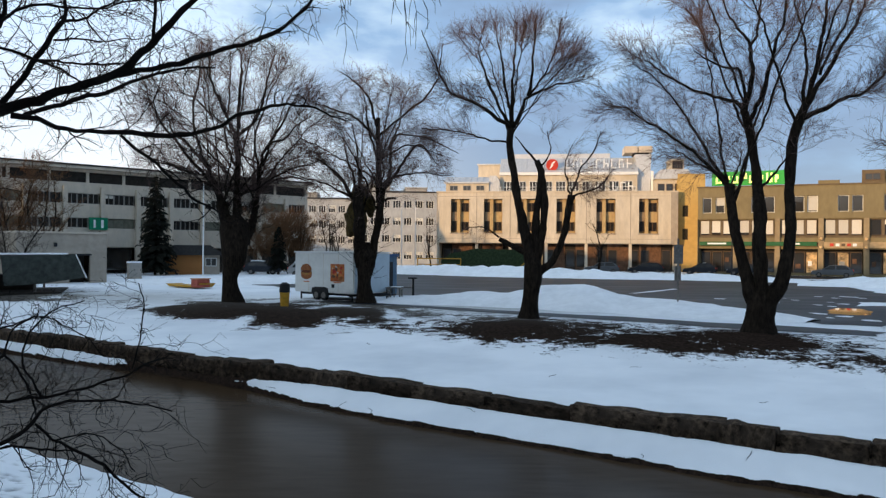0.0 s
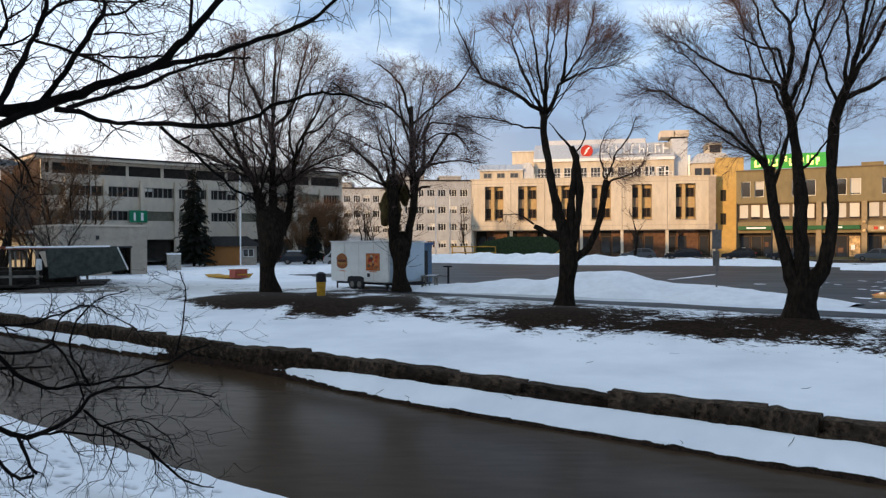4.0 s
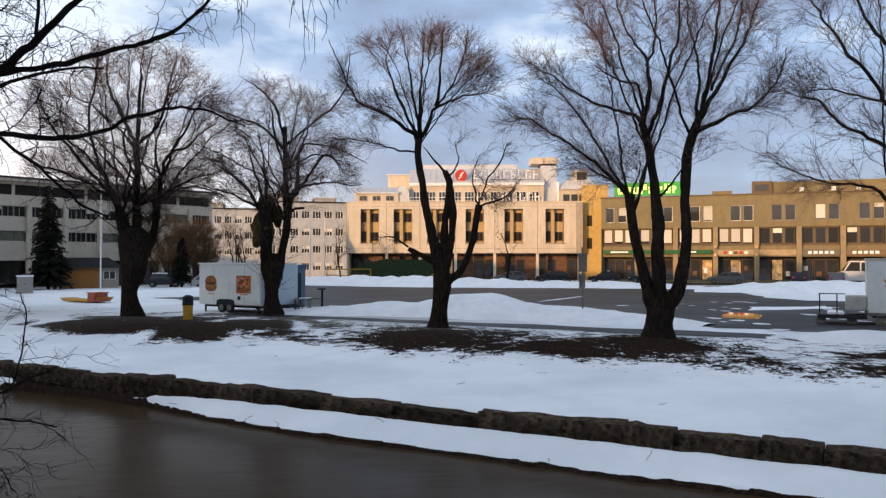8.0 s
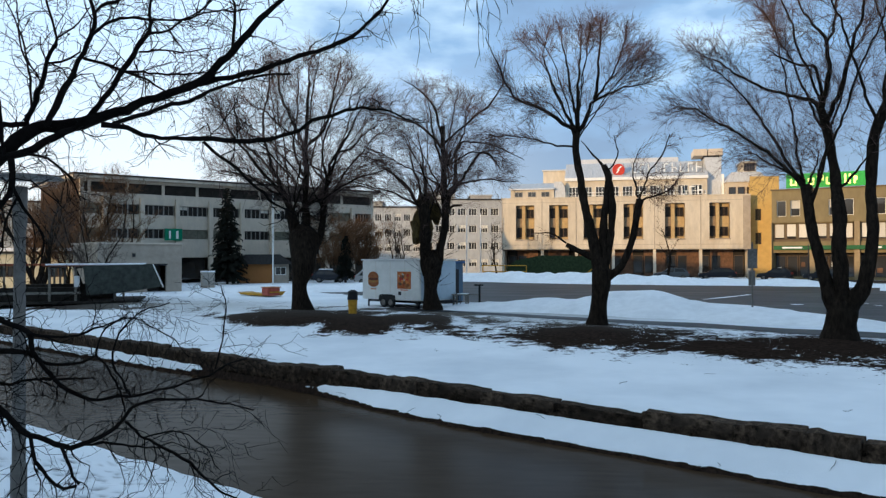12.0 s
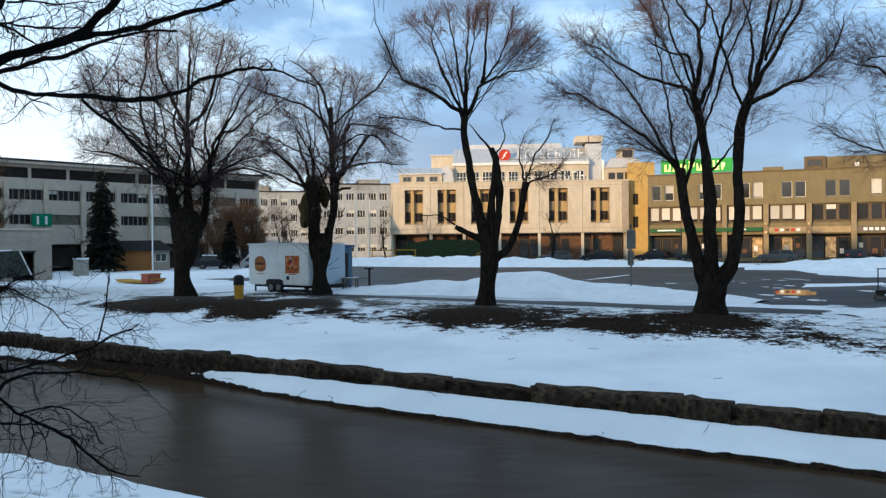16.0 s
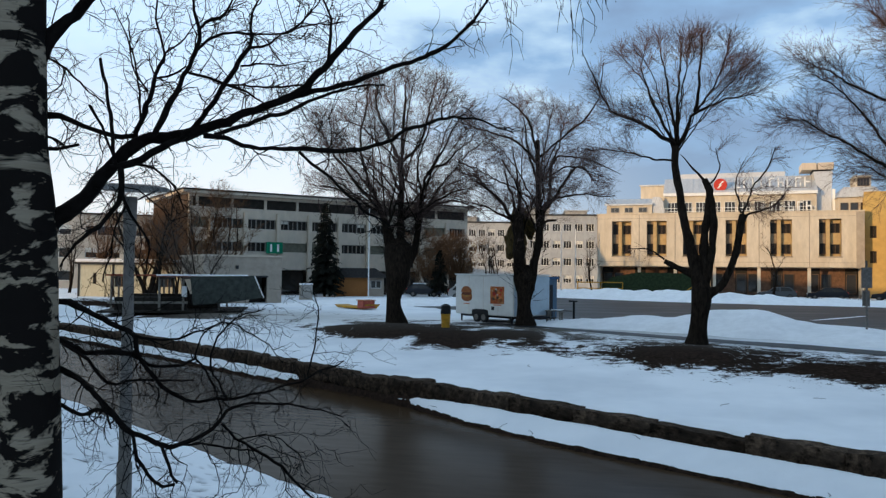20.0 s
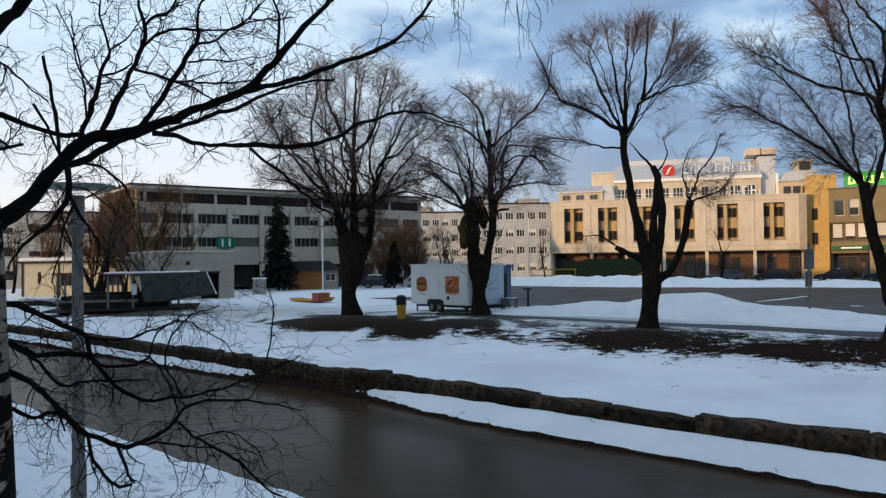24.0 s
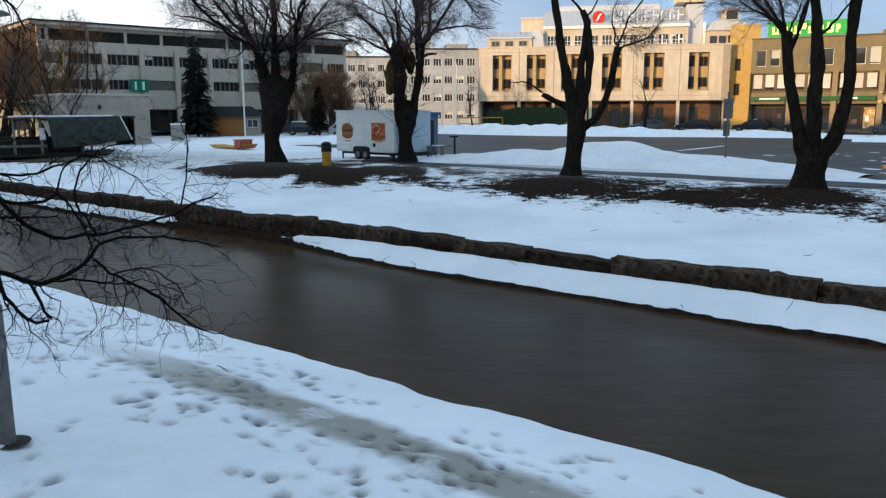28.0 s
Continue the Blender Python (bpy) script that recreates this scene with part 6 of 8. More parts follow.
def department_store():
    W, H = 34.4, 11.35
    b = thing("department_store", facing(-0.6, 115.4, -8.5), "cream three-storey department store with recessed window bays", "building")
    bays = [3.45, 8.3, 13.2, 18.8, 24.45, 30.4]
    holes = [(x - 1.35, 5.45, x + 1.35, 10.4) for x in bays]
    front("wall", W, H, 0.5, holes, CREAM, b, 0.0, 4.0)
    box("parapet", (-0.08, -0.12, H, W + 0.08, 0.5, H + 0.16), CREAM, b, "pale coping")
    shell(b, W, 22, H, CREAM, 0, 0.5)
    for x in bays:
        box("bay_wall", (x - 1.35, 0.95, 5.45, x + 1.35, 1.1, 10.4), BAY_TAN, b, "tan wall in the recess")
        # pier between the two window strips
        prism("bay_pier", [(x - 0.48, 5.46), (x - 0.02, 5.46), (x - 0.02, 10.39), (x - 0.48, 10.39)], 0.42, 0.94, BAY_TAN, b)
        for z in (5.72, 8.5):
            window(b, x - 1.3, z, x - 0.5, z + 1.5, 0.62, FRAME_BROWN, 1, glass=GLASS_DARK)
            window(b, x + 0.12, z + 0.06, x + 1.2, z + 1.36, 0.84, FRAME_BROWN, 2, glass=GLASS_DARK)
        box("bay_spandrel", (x - 1.33, 0.6, 7.23, x - 0.5, 0.94, 8.49), BAY_BROWN, b)
        box("bay_spandrel", (x - 1.33, 0.6, 10.01, x - 0.5, 0.94, 10.39), BAY_BROWN, b)
    for x in (0.06, 5.9, 10.8, 16.0, 21.7, 27.9):
        box("joint", (x - 0.05, -0.03, 4.02, x + 0.05, 0.0, H - 0.02), CONCRETE_DIM, b)
        if x > 1:
            box("column", (x - 0.2, 0.25, 0, x + 0.2, 0.65, 4.0), CREAM, b)
    # thin added strip whose grey stands for shade at the corner
    box("corner_shade_strip", (33.45, -0.06, 3.9, 34.42, -0.002, 11.3), CONCRETE_DIM, b, "grey strip for the shade on the corner")
    for z in (4.6, 10.75):
        box("facade_joint", (0.1, -0.012, z, W - 1.0, -0.001, z + 0.05), CONCRETE_DIM, b)
    for x in bays:
        box("bay_sill", (x - 1.45, -0.1, 5.3, x + 1.45, 0.3, 5.44), CONCRETE_DIM, b)
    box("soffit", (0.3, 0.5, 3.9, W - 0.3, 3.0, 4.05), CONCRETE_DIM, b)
    # recessed shopfront
    cols = 22
    for k in range(cols):
        x = 0.4 + k * (W - 0.8) / cols
        w = (W - 0.8) / cols
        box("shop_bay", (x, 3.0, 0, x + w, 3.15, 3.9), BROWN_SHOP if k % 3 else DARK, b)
        if k % 3 != 2:
            window(b, x + 0.12, 0.5, x + w - 0.12, 3.1, 2.9, FRAME_BROWN, 1, lit=(k in (3, 9)))
    # set-back upper storeys
    def sloped(x0, x1, y0, z0, y1, z1, y2):
        """A sheet roof that rises from the eave and runs back flat, with standing seams."""
        bm = bmesh.new()
        vs = [bm.verts.new(p) for p in [(x0, y0, z0), (x1, y0, z0), (x1, y1, z1), (x0, y1, z1), (x0, y2, z1), (x1, y2, z1)]]
        bm.faces.new((vs[0], vs[1], vs[2], vs[3]))
        bm.faces.new((vs[3], vs[2], vs[5], vs[4]))
        r = bmesh.ops.extrude_face_region(bm, geom=list(bm.faces))
        for v in r["geom"]:
            if isinstance(v, bmesh.types.BMVert):
                v.co.z -= 0.2
        bmesh.ops.recalc_face_normals(bm, faces=bm.faces)
        roof = part("sheet_roof", bm, METAL_ROOF, b, "pale sheet metal roof")
        for k in range(int((x1 - x0) / 0.9)):
            x = x0 + 0.4 + k * 0.9
            prism("roof_seam", [(x, 0), (x + 0.05, 0), (x + 0.05, 0.05), (x, 0.05)], 0, math.hypot(y1 - y0, z1 - z0), METAL_ROOF, roof).matrix_local = pose(0, y0, z0 + 0.01, math.degrees(math.atan2(z1 - z0, y1 - y0)))
        return roof

    def letters(parent, x, y, z, h, n_, step_):
        """Plain upright letter shapes of two or three strokes."""
        for k in range(n_):
            a, w, t = x + k * step_, step_ * 0.66, step_ * 0.15
            st = [(a, y, z, a + t, y + 0.1, z + h)]
            st.append((a + t, y, z + (0.0, h - t, h * 0.45)[k % 3], a + w, y + 0.1, z + (t, h, h * 0.45 + t)[k % 3]))
            if k % 2:
                st.append((a + w - t, y, z + t + 0.01, a + w, y + 0.1, z + h * 0.44))
            part("letter_bar", boxes(bmesh.new(), st), SIGN_WHITE, parent, "white letter shape")
    upper = box("upper_storey", (0.9, 3.0, H, 7.4, 15, 13.1), CREAM, b)
    for x in (1.5, 3.5, 5.5):
        window(upper, x, 11.85, x + 1.2, 12.6, 2.92, FRAME_DIM, 2)
    sloped(0.6, 7.5, 2.7, 13.1, 5.6, 14.1, 12)
    box("roof_block", (5.2, 9.0, 13.9, 10.2, 14, 16.3), CREAM, b, "pale block on the roof")
    box("roof_edge", (5.0, 8.8, 16.3, 10.4, 14.2, 16.5), METAL_ROOF, b)
    prism("sheet_wall", [(7.45, H), (9.0, H), (9.0, 13.2), (8.5, 14.1), (7.45, 14.1)], 3.2, 15, METAL_ROOF, b, "grey-blue sheet metal wall")
    up2 = box("upper_storey", (9.02, 4.2, H, 29.2, 16, 14.6), CREAM, b)
    for k in range(10):
        x = 9.5 + k * 1.95
        window(up2, x, 11.75, x + 1.45, 13.3, 4.12, FRAME, 3)
    for k in range(11):
        x = 9.2 + k * 1.95
        box("rail_post", (x, 1.4, H - 0.1, x + 0.07, 1.47, 12.25), SIGN_WHITE, b)
    for z in (11.75, 12.2):
        box("roof_rail", (9.2, 1.41, z, 28.8, 1.46, z + 0.05), SIGN_WHITE, b, "white roof railing")
    box("eave_band", (8.9, 3.85, 14.2, 29.3, 4.2, 14.62), SIGN_WHITE, b)
    sloped(8.9, 29.3, 3.9, 14.64, 7.5, 17.1, 15)
    box("plant_room", (10.5, 8.5, 17.0, 25.5, 13, 17.9), METAL_ROOF, b)
    # roof sign: disc and letter shapes on a light frame
    sign = box("roof_sign", (15.4, 4.55, 15.05, 28.9, 4.62, 15.15), STEEL, b, "steel sign frame")
    for k in range(8):
        box("sign_strut", (15.6 + k * 1.85, 4.56, 14.7, 15.66 + k * 1.85, 4.61, 16.6), STEEL, sign)
    bm = bmesh.new()
    bmesh.ops.create_cone(bm, cap_ends=True, segments=32, radius1=0.9, radius2=0.9, depth=0.12, matrix=pose(16.75, 4.46, 15.75, 90))
    part("disc", bm, RED, sign, "red disc")
    prism("disc_mark", [(16.3, 15.25), (16.55, 15.25), (16.95, 15.75), (16.8, 15.8), (17.25, 16.25), (17.0, 16.3), (16.5, 15.75), (16.65, 15.7)], 4.36, 4.39, SIGN_WHITE, sign)
    letters(sign, 18.7, 4.42, 15.2, 1.35, 9, 1.12)
    letters(up2, 22.3, 3.72, 11.85, 1.25, 6, 1.1)
    prism("lift_tower", [(29.25, H), (31.15, H), (31.15, 14.9), (31.3, 17.3), (28.9, 17.3), (29.25, 14.9)], 5, 10, METAL_ROOF, b, "grey sheet metal lift tower")
    box("tower_pipe", (31.2, 4.6, H, 31.55, 4.95, 14.8), SIGN_WHITE, b)
    for xa, xb in ((27.4, 29.25), (29.4, 31.4)):
        box("tower_cap", (xa, 4.8, 17.55, xb, 9.5, 18.5), CONCRETE, b, "pale box on the tower")
    box("tower_cap_post", (28.8, 5.2, 17.29, 31.0, 9, 17.56), STEEL_DARK, b)
    right = box("upper_storey", (31.6, 2.5, H, 36.9, 14, 13.4), CREAM, b)
    for k in range(4):
        window(right, 31.9 + k * 1.2, 11.6, 32.85 + k * 1.2, 12.7, 2.42, FRAME_BROWN, 1)
    prism("sheet_roof", [(31.4, 13.4), (37.3, 13.4), (36.0, 14.75), (32.3, 14.75)], 2.2, 14, METAL_ROOF, b)
    lan = box("roof_lantern", (33.8, 3.4, 14.74, 35.7, 8, 16.3), CREAM, b)
    window(lan, 34.05, 14.95, 35.5, 16.1, 3.32, FRAME_BROWN, 4)
    box("lantern_roof", (33.6, 3.2, 16.3, 35.9, 8.2, 16.42), METAL_ROOF, b)
    # strongly lit stair wall at the corner
    st = front("stair_wall", 38.3, 13.2, 0.4, [(0, -1, 34.55, 14), (35.2, 4.6, 36.0, 6.2), (35.2, 7.9, 36.0, 9.5)], YELLOW, b, 1.2, 0.0, "sunlit yellow corner wall")
    for z in (4.6, 7.9):
        window(st, 35.2, z, 36.0, z + 1.6, 1.35, FRAME_BROWN, 2)
    box("stair_block", (34.56, 1.62, 0, 38.25, 12, 13.15), YELLOW, b)


def shop_row():
    W, H, n = 54.0, 11.25, 11
    b = thing("shop_building", facing(33.7, 102.6, -26.2), "ochre three-storey shop and office row", "building")
    bay, x_0 = 4.93, -0.24
    rng = random.Random(8)
    top, mid = [], []
    for k in range(n):
        x = x_0 + k * bay
        top += [(x + 0.85, 7.95, x + 1.95, 9.95), (x + 2.45, 7.95, x + 3.55, 9.95)] if k == 0 else [(x + 1.85, 7.95, x + 3.05, 9.95), (x + 3.4, 7.95, x + 4.58, 9.95)]
        mid.append((max(0.2, x + 0.32), 4.75, x + bay - 0.32, 7.05))
    ground = [(max(0.2, x_0 + k * bay + 0.32), 0.0, x_0 + k * bay + bay - 0.32, 3.35) for k in range(n)]
    front("wall", W, H, 0.45, top + mid + ground, OCHRE, b)
    box("parapet", (-0.1, -0.15, H, W + 0.1, 0.45, H + 0.15), OCHRE_DARK, b)
    shell(b, W, 16, H, OCHRE, 0, 0.45)
    for k in range(n + 1):
        x = x_0 + k * bay
        box("pier", (max(0, x - 0.3), -0.32, 0, min(W, x + 0.3), -0.002, 7.15), OCHRE_PALE, b, "pale ochre pier")
    box("string_course", (0, -0.2, 7.15, W, -0.004, 7.4), OCHRE, b)
    for i, (x0, z0, x1, z1) in enumerate(top):
        k = i // 2
        window(b, x0, z0, x1, z1, 0.2, FRAME if k < 4 else FRAME_DIM, 1, blind=(rng.choice((0, 0.5, 0.9)) if k < 6 else rng.choice((0, 0, 0.25))), lit=False)
    for k, (x0, z0, x1, z1) in enumerate(mid):
        box("spandrel", (x0, 0.25, z0, x1, 0.4, z0 + 0.25), OCHRE_DARK, b)
        w = (x1 - x0) / 3
        for j in range(3):
            window(b, x0 + j * w + 0.12, z0 + 0.3, x0 + j * w + w - 0.12, z1 - 0.04, 0.2, FRAME_BROWN, 1, blind=(rng.choice((0.8, 0.88, 0.92)) if k < 4 else rng.choice((0, 0, 0.3))))
            box("mullion", (x0 + j * w - 0.12, 0.22, z0 + 0.26, x0 + j * w + 0.12, 0.42, z1), OCHRE_DARK, b)
    box("awning_fascia", (0.3, -0.5, 3.75, 14.1, -0.005, 4.25), mat("green_fascia", (0.012, 0.10, 0.035), 0.5, 0.1, 3), b, "green shop fascia")
    box("letter_bar", (1.3, -0.54, 3.9, 3.6, -0.505, 4.1), SIGN_WHITE, b)
    box("letter_bar", (10.8, -0.54, 3.9, 12.2, -0.505, 4.1), SIGN_WHITE, b)
    for k in range(3, n):
        # bays 3 and 4: the golden light on the fascia is put into its paint
        f = box("shop_fascia", (x_0 + k * bay + 0.32, -0.2, 3.5, x_0 + k * bay + bay - 0.32, -0.006, 4.25), mat("shop_fascia_%s" % "abcdefghijk"[k], (0.40, 0.29, 0.16) if k in (3, 4) else (0.20 - 0.02 * (k % 3), 0.135, 0.085 + 0.015 * (k % 2)), 0.6, 0.15, 2), b)
        if k in (3, 5, 6, 7):
            for j in range(5):
                x = x_0 + k * bay + 1.0 + j * 0.62
                box("letter_bar", (x, -0.235, 3.7, x + 0.42, -0.202, 4.05), (RED, SIGN_WHITE, FRAME_BROWN)[(k + j) % 3 if k < 5 else 1], f)
        if k == 9:
            box("letter_bar", (x_0 + k * bay + 1.1, -0.24, 3.65, x_0 + k * bay + 3.4, -0.202, 4.1), GREEN_SIGN, f)
    for k, (x0, z0, x1, z1) in enumerate(ground):
        for j in range(3):
            a = x0 + (x1 - x0) * j / 3
            window(b, a + 0.06, 0.35, a + (x1 - x0) / 3 - 0.06, 3.0, 1.2, FRAME_BROWN, 1, lit=(k in (3, 4) and j == 1) or (k == 2 and j == 2))
            if (k * 3 + j) % 4 != 1:
                zp = 0.9 + 0.35 * ((k + j) % 3)
                box("window_poster", (a + 0.3, 1.16, zp, a + 0.75 + 0.15 * (j % 2), 1.19, zp + 0.6), (SIGN_WHITE, BROWN_SHOP, BLIND)[(k + 2 * j) % 3], b)
        # dark sheet stands for the unlit shop interior
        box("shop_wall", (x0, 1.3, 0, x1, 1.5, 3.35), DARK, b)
        box("sill_wall", (x0, 1.15, 0, x1, 1.29, 0.34), OCHRE, b)
    for k in (3, 4):
        lampb = bmesh.new()
        bmesh.ops.create_uvsphere(lampb, u_segments=12, v_segments=8, radius=0.2, matrix=pose(x_0 + k * bay, -0.53, 3.6))
        part("wall_lamp", lampb, LAMP_GLOW, b, "lit globe wall lamp", True)
        lampb = bmesh.new()
        bmesh.ops.create_uvsphere(lampb, u_segments=12, v_segments=8, radius=0.2, matrix=pose(x_0 + k * bay, -0.53, 4.6))
        part("wall_lamp", lampb, LAMP_GLOW, b, "lit globe wall lamp", True)
    # upper parts of the roof
    box("roof_storey", (19.5, 1.2, H, 37.0, 12, 12.9), OCHRE, b)
    box("roof_hut", (14.2, 1.0, H, 16.6, 4, 11.9), OCHRE, b)
    hut = box("roof_hut", (19.0, 0.8, 11.45, 21.4, 1.2, 13.0), OCHRE_DARK, b)
    window(hut, 19.3, 11.75, 21.0, 12.6, 0.72, FRAME_BROWN, 2)
    for x in (24.6, 28.2, 31.0):
        box("roof_vent", (x, 0.9, 11.6, x + 0.5, 1.19, 12.1), SIGN_WHITE, b)
    # green roof sign
    s = box("roof_sign", (1.6, 1.0, 11.55, 10.6, 1.25, 13.35), GREEN_SIGN, b, "lit green roof sign")
    for k, (w, h) in enumerate(((0.75, 0.9), (0.7, 0.9), (0.7, 0.9), (0.75, 1.2), (0.65, 0.9), (0.65, 0.9), (0.7, 1.2), (0.4, 0.9))):
        x = 2.1 + k * 1.02
        bm = bmesh.new()
        if k % 2:
            boxes(bm, [(x, 0.9, 11.85, x + 0.2, 0.99, 11.85 + h), (x + 0.2, 0.9, 11.85 + h * 0.45, x + w, 0.99, 11.85 + h)])
        else:
            boxes(bm, [(x, 0.9, 11.85, x + w, 0.99, 12.05), (x, 0.9, 12.05, x + 0.2, 0.99, 11.85 + h), (x + w - 0.2, 0.9, 12.05, x + w, 0.99, 11.85 + h)])
        part("letter_bar", bm, SIGN_GLOW, s, "glowing yellow letter shape")
    for x in (3.2, 7.0, 10.8):
        box("sign_post", (x, 1.1, H, x + 0.12, 1.2, 11.56), STEEL_DARK, b)
    s = box("roof_sign", (42.6, 1.0, 11.3, 47.2, 1.2, 12.4), GREEN_DULL, b, "dark green roof sign")
    for k in range(6):
        box("letter_bar", (44.2 + k * 0.5, 0.9, 11.6, 44.5 + k * 0.5, 0.99, 12.0 + (0.2 if k == 0 else 0)), SIGN_WHITE, s)


def far_block(name, m, W, H, label, floors, steps_, material, d=14, bays=8, seed=1):
    """A plain apartment block with rows of windows."""
    b = thing(name, m, label, "building")
    rng = random.Random(seed)
    fh = (H - 0.8) / floors
    holes = []
    for f in range(floors):
        for k in range(bays):
            x = (k + 0.5) * W / bays
            holes.append((x - W / bays * 0.36, f * fh + 1.1, x + W / bays * 0.36, f * fh + 2.5))
    front("wall", W, H, 0.35, holes, material, b)
    shell(b, W, d, H, material, 0, 0.35)
    for x0, z0, x1, z1 in holes:
        window(b, x0, z0, x1, z1, 0.15, FRAME, 3, blind=rng.choice((0, 0, 0.4)))
    box("cornice", (-0.1, -0.25, H, W + 0.1, 0.35, H + 0.25), DARK_ROOF, b)
    for x0, x1, h in steps_:
        box("roof_storey", (x0, 2.0, H + 0.01, x1, d - 2, H + h), material, b)
        box("roof_edge", (x0 - 0.2, 1.8, H + h, x1 + 0.2, d - 1.8, H + h + 0.2), METAL_ROOF, b)
    return b


def office_block():
    W, H, n = 36.8, 11.55, 9
    b = thing("office_building", facing(-43.8, 77.5, 44.6), "long pale concrete office block with window bands", "building")
    bay, x_0 = 3.87, 2.4
    holes = [(0.4, 4.95, W - 0.4, 6.0), (0.4, 7.5, W - 0.4, 8.6), (0.4, 9.75, W - 0.4, 10.85), (4, 0, W - 0.4, 2.9)]
    front("wall", W, H - 0.4, 0.4, holes, CONCRETE, b)
    shell(b, W, 16, H - 0.4, CONCRETE, 0, 0.4)
    box("roof_edge", (-0.9, -0.9, H - 0.12, W + 0.5, 16.4, H + 0.06), DARK_ROOF, b, "dark overhanging roof edge")
    box("roof_fascia", (-0.8, -0.8, H - 0.4, W + 0.4, 16.3, H - 0.12), CONCRETE, b)
    rng = random.Random(31)
    for k in range(n):
        x = min(W - 0.2, x_0 + k * bay)
        box("pillar", (x - 0.22, -0.45, 0, x + 0.22, -0.003, 9.3), CONCRETE, b, "white concrete pillar")
    for k in range(-1, n):
        xa, xb = max(0.42, x_0 + k * bay), min(W - 0.42, x_0 + (k + 1) * bay)
        w = (xb - xa - 0.5) / 3
        for z0, z1 in ((4.95, 6.0), (7.5, 8.6)):
            closed = rng.random() < 0.3
            for j in range(3):
                x0 = xa + 0.27 + j * w
                if closed:
                    box("blank_panel", (x0, 0.2, z0, x0 + w - 0.03, 0.3, z1), PANEL, b)
                else:
                    window(b, x0, z0, x0 + w - 0.05, z1, 0.18, FRAME_DIM, 2, blind=rng.choice((0, 0, 0, 0.35)), fw=0.05, glass=GLASS_DARK)
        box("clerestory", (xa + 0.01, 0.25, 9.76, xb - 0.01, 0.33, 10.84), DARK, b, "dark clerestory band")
        if k >= 0:
            box("clerestory_post", (xa - 1.6, 0.1, 9.75, xa - 1.3, 0.24, 10.85), CONCRETE, b)
        if xb > 4.6:
            box("ground_window", (max(4.05, xa + 0.2), 0.9, 0.4, xb - 0.2, 1.0, 2.85), GLASS, b)
    # added sheet in the brown of the trees that hide this sunlit gable
    box("gable_tree_sheet", (-0.06, 0.3, 3.2, -0.002, 15.8, H - 0.45), mat("gable_tree_brown", (0.075, 0.05, 0.034), 0.8, 0.2, 2), b, "brown sheet added for the trees before the gable end")
    sign = box("green_sign", (8.6, -0.75, 4.75, 10.5, -0.5, 6.05), mat("green_cross_sign", (0.0, 0.17, 0.09), 0.4, 0.1, 3, emit=0.06), b, "green shop sign")
    box("letter_bar", (9.0, -0.8, 4.95, 9.2, -0.755, 5.8), SIGN_WHITE, sign)
    box("letter_bar", (9.8, -0.8, 4.95, 10.05, -0.755, 5.8), SIGN_WHITE, sign)


def annex():
    b = thing("annex_building", facing(-32.3, 59.7, 44.0), "plain grey concrete annex with a dark doorway", "building")
    W, H = 6.8, 3.95
    front("wall", W, H, 0.3, [(3.9, 0, 5.5, 2.2)], CONCRETE_DIM, b)
    shell(b, W, 7, H, CONCRETE_DIM, 0, 0.3)
    box("roof_edge", (-0.15, -0.15, H, W + 0.15, 7.1, H + 0.14), CONCRETE, b)
    # dark sheet set in the opening in place of its inner shade
    box("doorway", (3.9, 1.4, 0, 5.5, 1.5, 2.2), DARK, b, "doorway with a dark sheet for its inner shade")
    box("door_frame", (3.82, -0.04, 2.2, 5.58, 0.0, 2.34), STEEL_DARK, b)
    box("wall_lamp", (2.7, -0.2, 2.9, 2.9, -0.002, 3.2), STEEL_DARK, b)


def yellow_hut():
    b = thing("pale_yellow_hut", facing(-51.75, 70.2, 15.0), "low pale yellow wooden hut with a snowy flat roof", "building")
    W, H = 11.0, 3.25
    holes = [(1.5, 1.3, 1.85, 2.4), (3.65, 1.0, 5.0, 2.1), (8.2, 1.0, 9.6, 2.1)]
    front("wall", W, H, 0.25, holes, PALE_YELLOW, b)
    shell(b, W, 6, H, PALE_YELLOW, 0, 0.25)
    for x0, z0, x1, z1 in holes:
        window(b, x0, z0, x1, z1, 0.1, FRAME_BROWN, 2)
    box("roof_edge", (-0.3, -0.3, H, W + 0.3, 6.3, H + 0.22), DARK_ROOF, b, "dark fascia")
    box("roof_snow", (-0.2, -0.2, H + 0.22, W + 0.2, 6.2, H + 0.55), BERM, b, "thin snow on the roof", 0.06)
    for x in (0.02, 3.4, 10.78):
        box("corner_board", (x, -0.04, 0, x + 0.2, -0.002, H), DARK_ROOF, b)


department_store()
shop_row()
far_block("white_apartment_block", facing(-32.5, 147.4, 5.8), 16.5, 12.4, "off-white four-storey block with window rows", 4, [(3, 9, 1.2)], WHITE_WALL, 14, 9, 2)
far_block("white_office_block", facing(-15.4, 146.0, 5.8), 16.5, 13.6, "off-white four-storey office block behind flagpoles", 4, [(1.0, 6.0, 1.6), (9, 13, 1.0)], WHITE_WALL, 14, 8, 5)
office_block()
annex()
yellow_hut()
far_block("grey_block", facing(-84, 92, 35), 26, 10.6, "pale block behind bare brown trees", 3, [], CONCRETE, 12, 4, 7)
# unseen blocks added left, behind and right; the first two screen the low sun
far_block("unseen_tall_block", pose(-10.0, -11.4, 0, 0, 0, 146), 50, 16.2, "unseen five-storey rendered block that keeps the sun off the bank", 5, [], WHITE_WALL, 14, 12, 9)
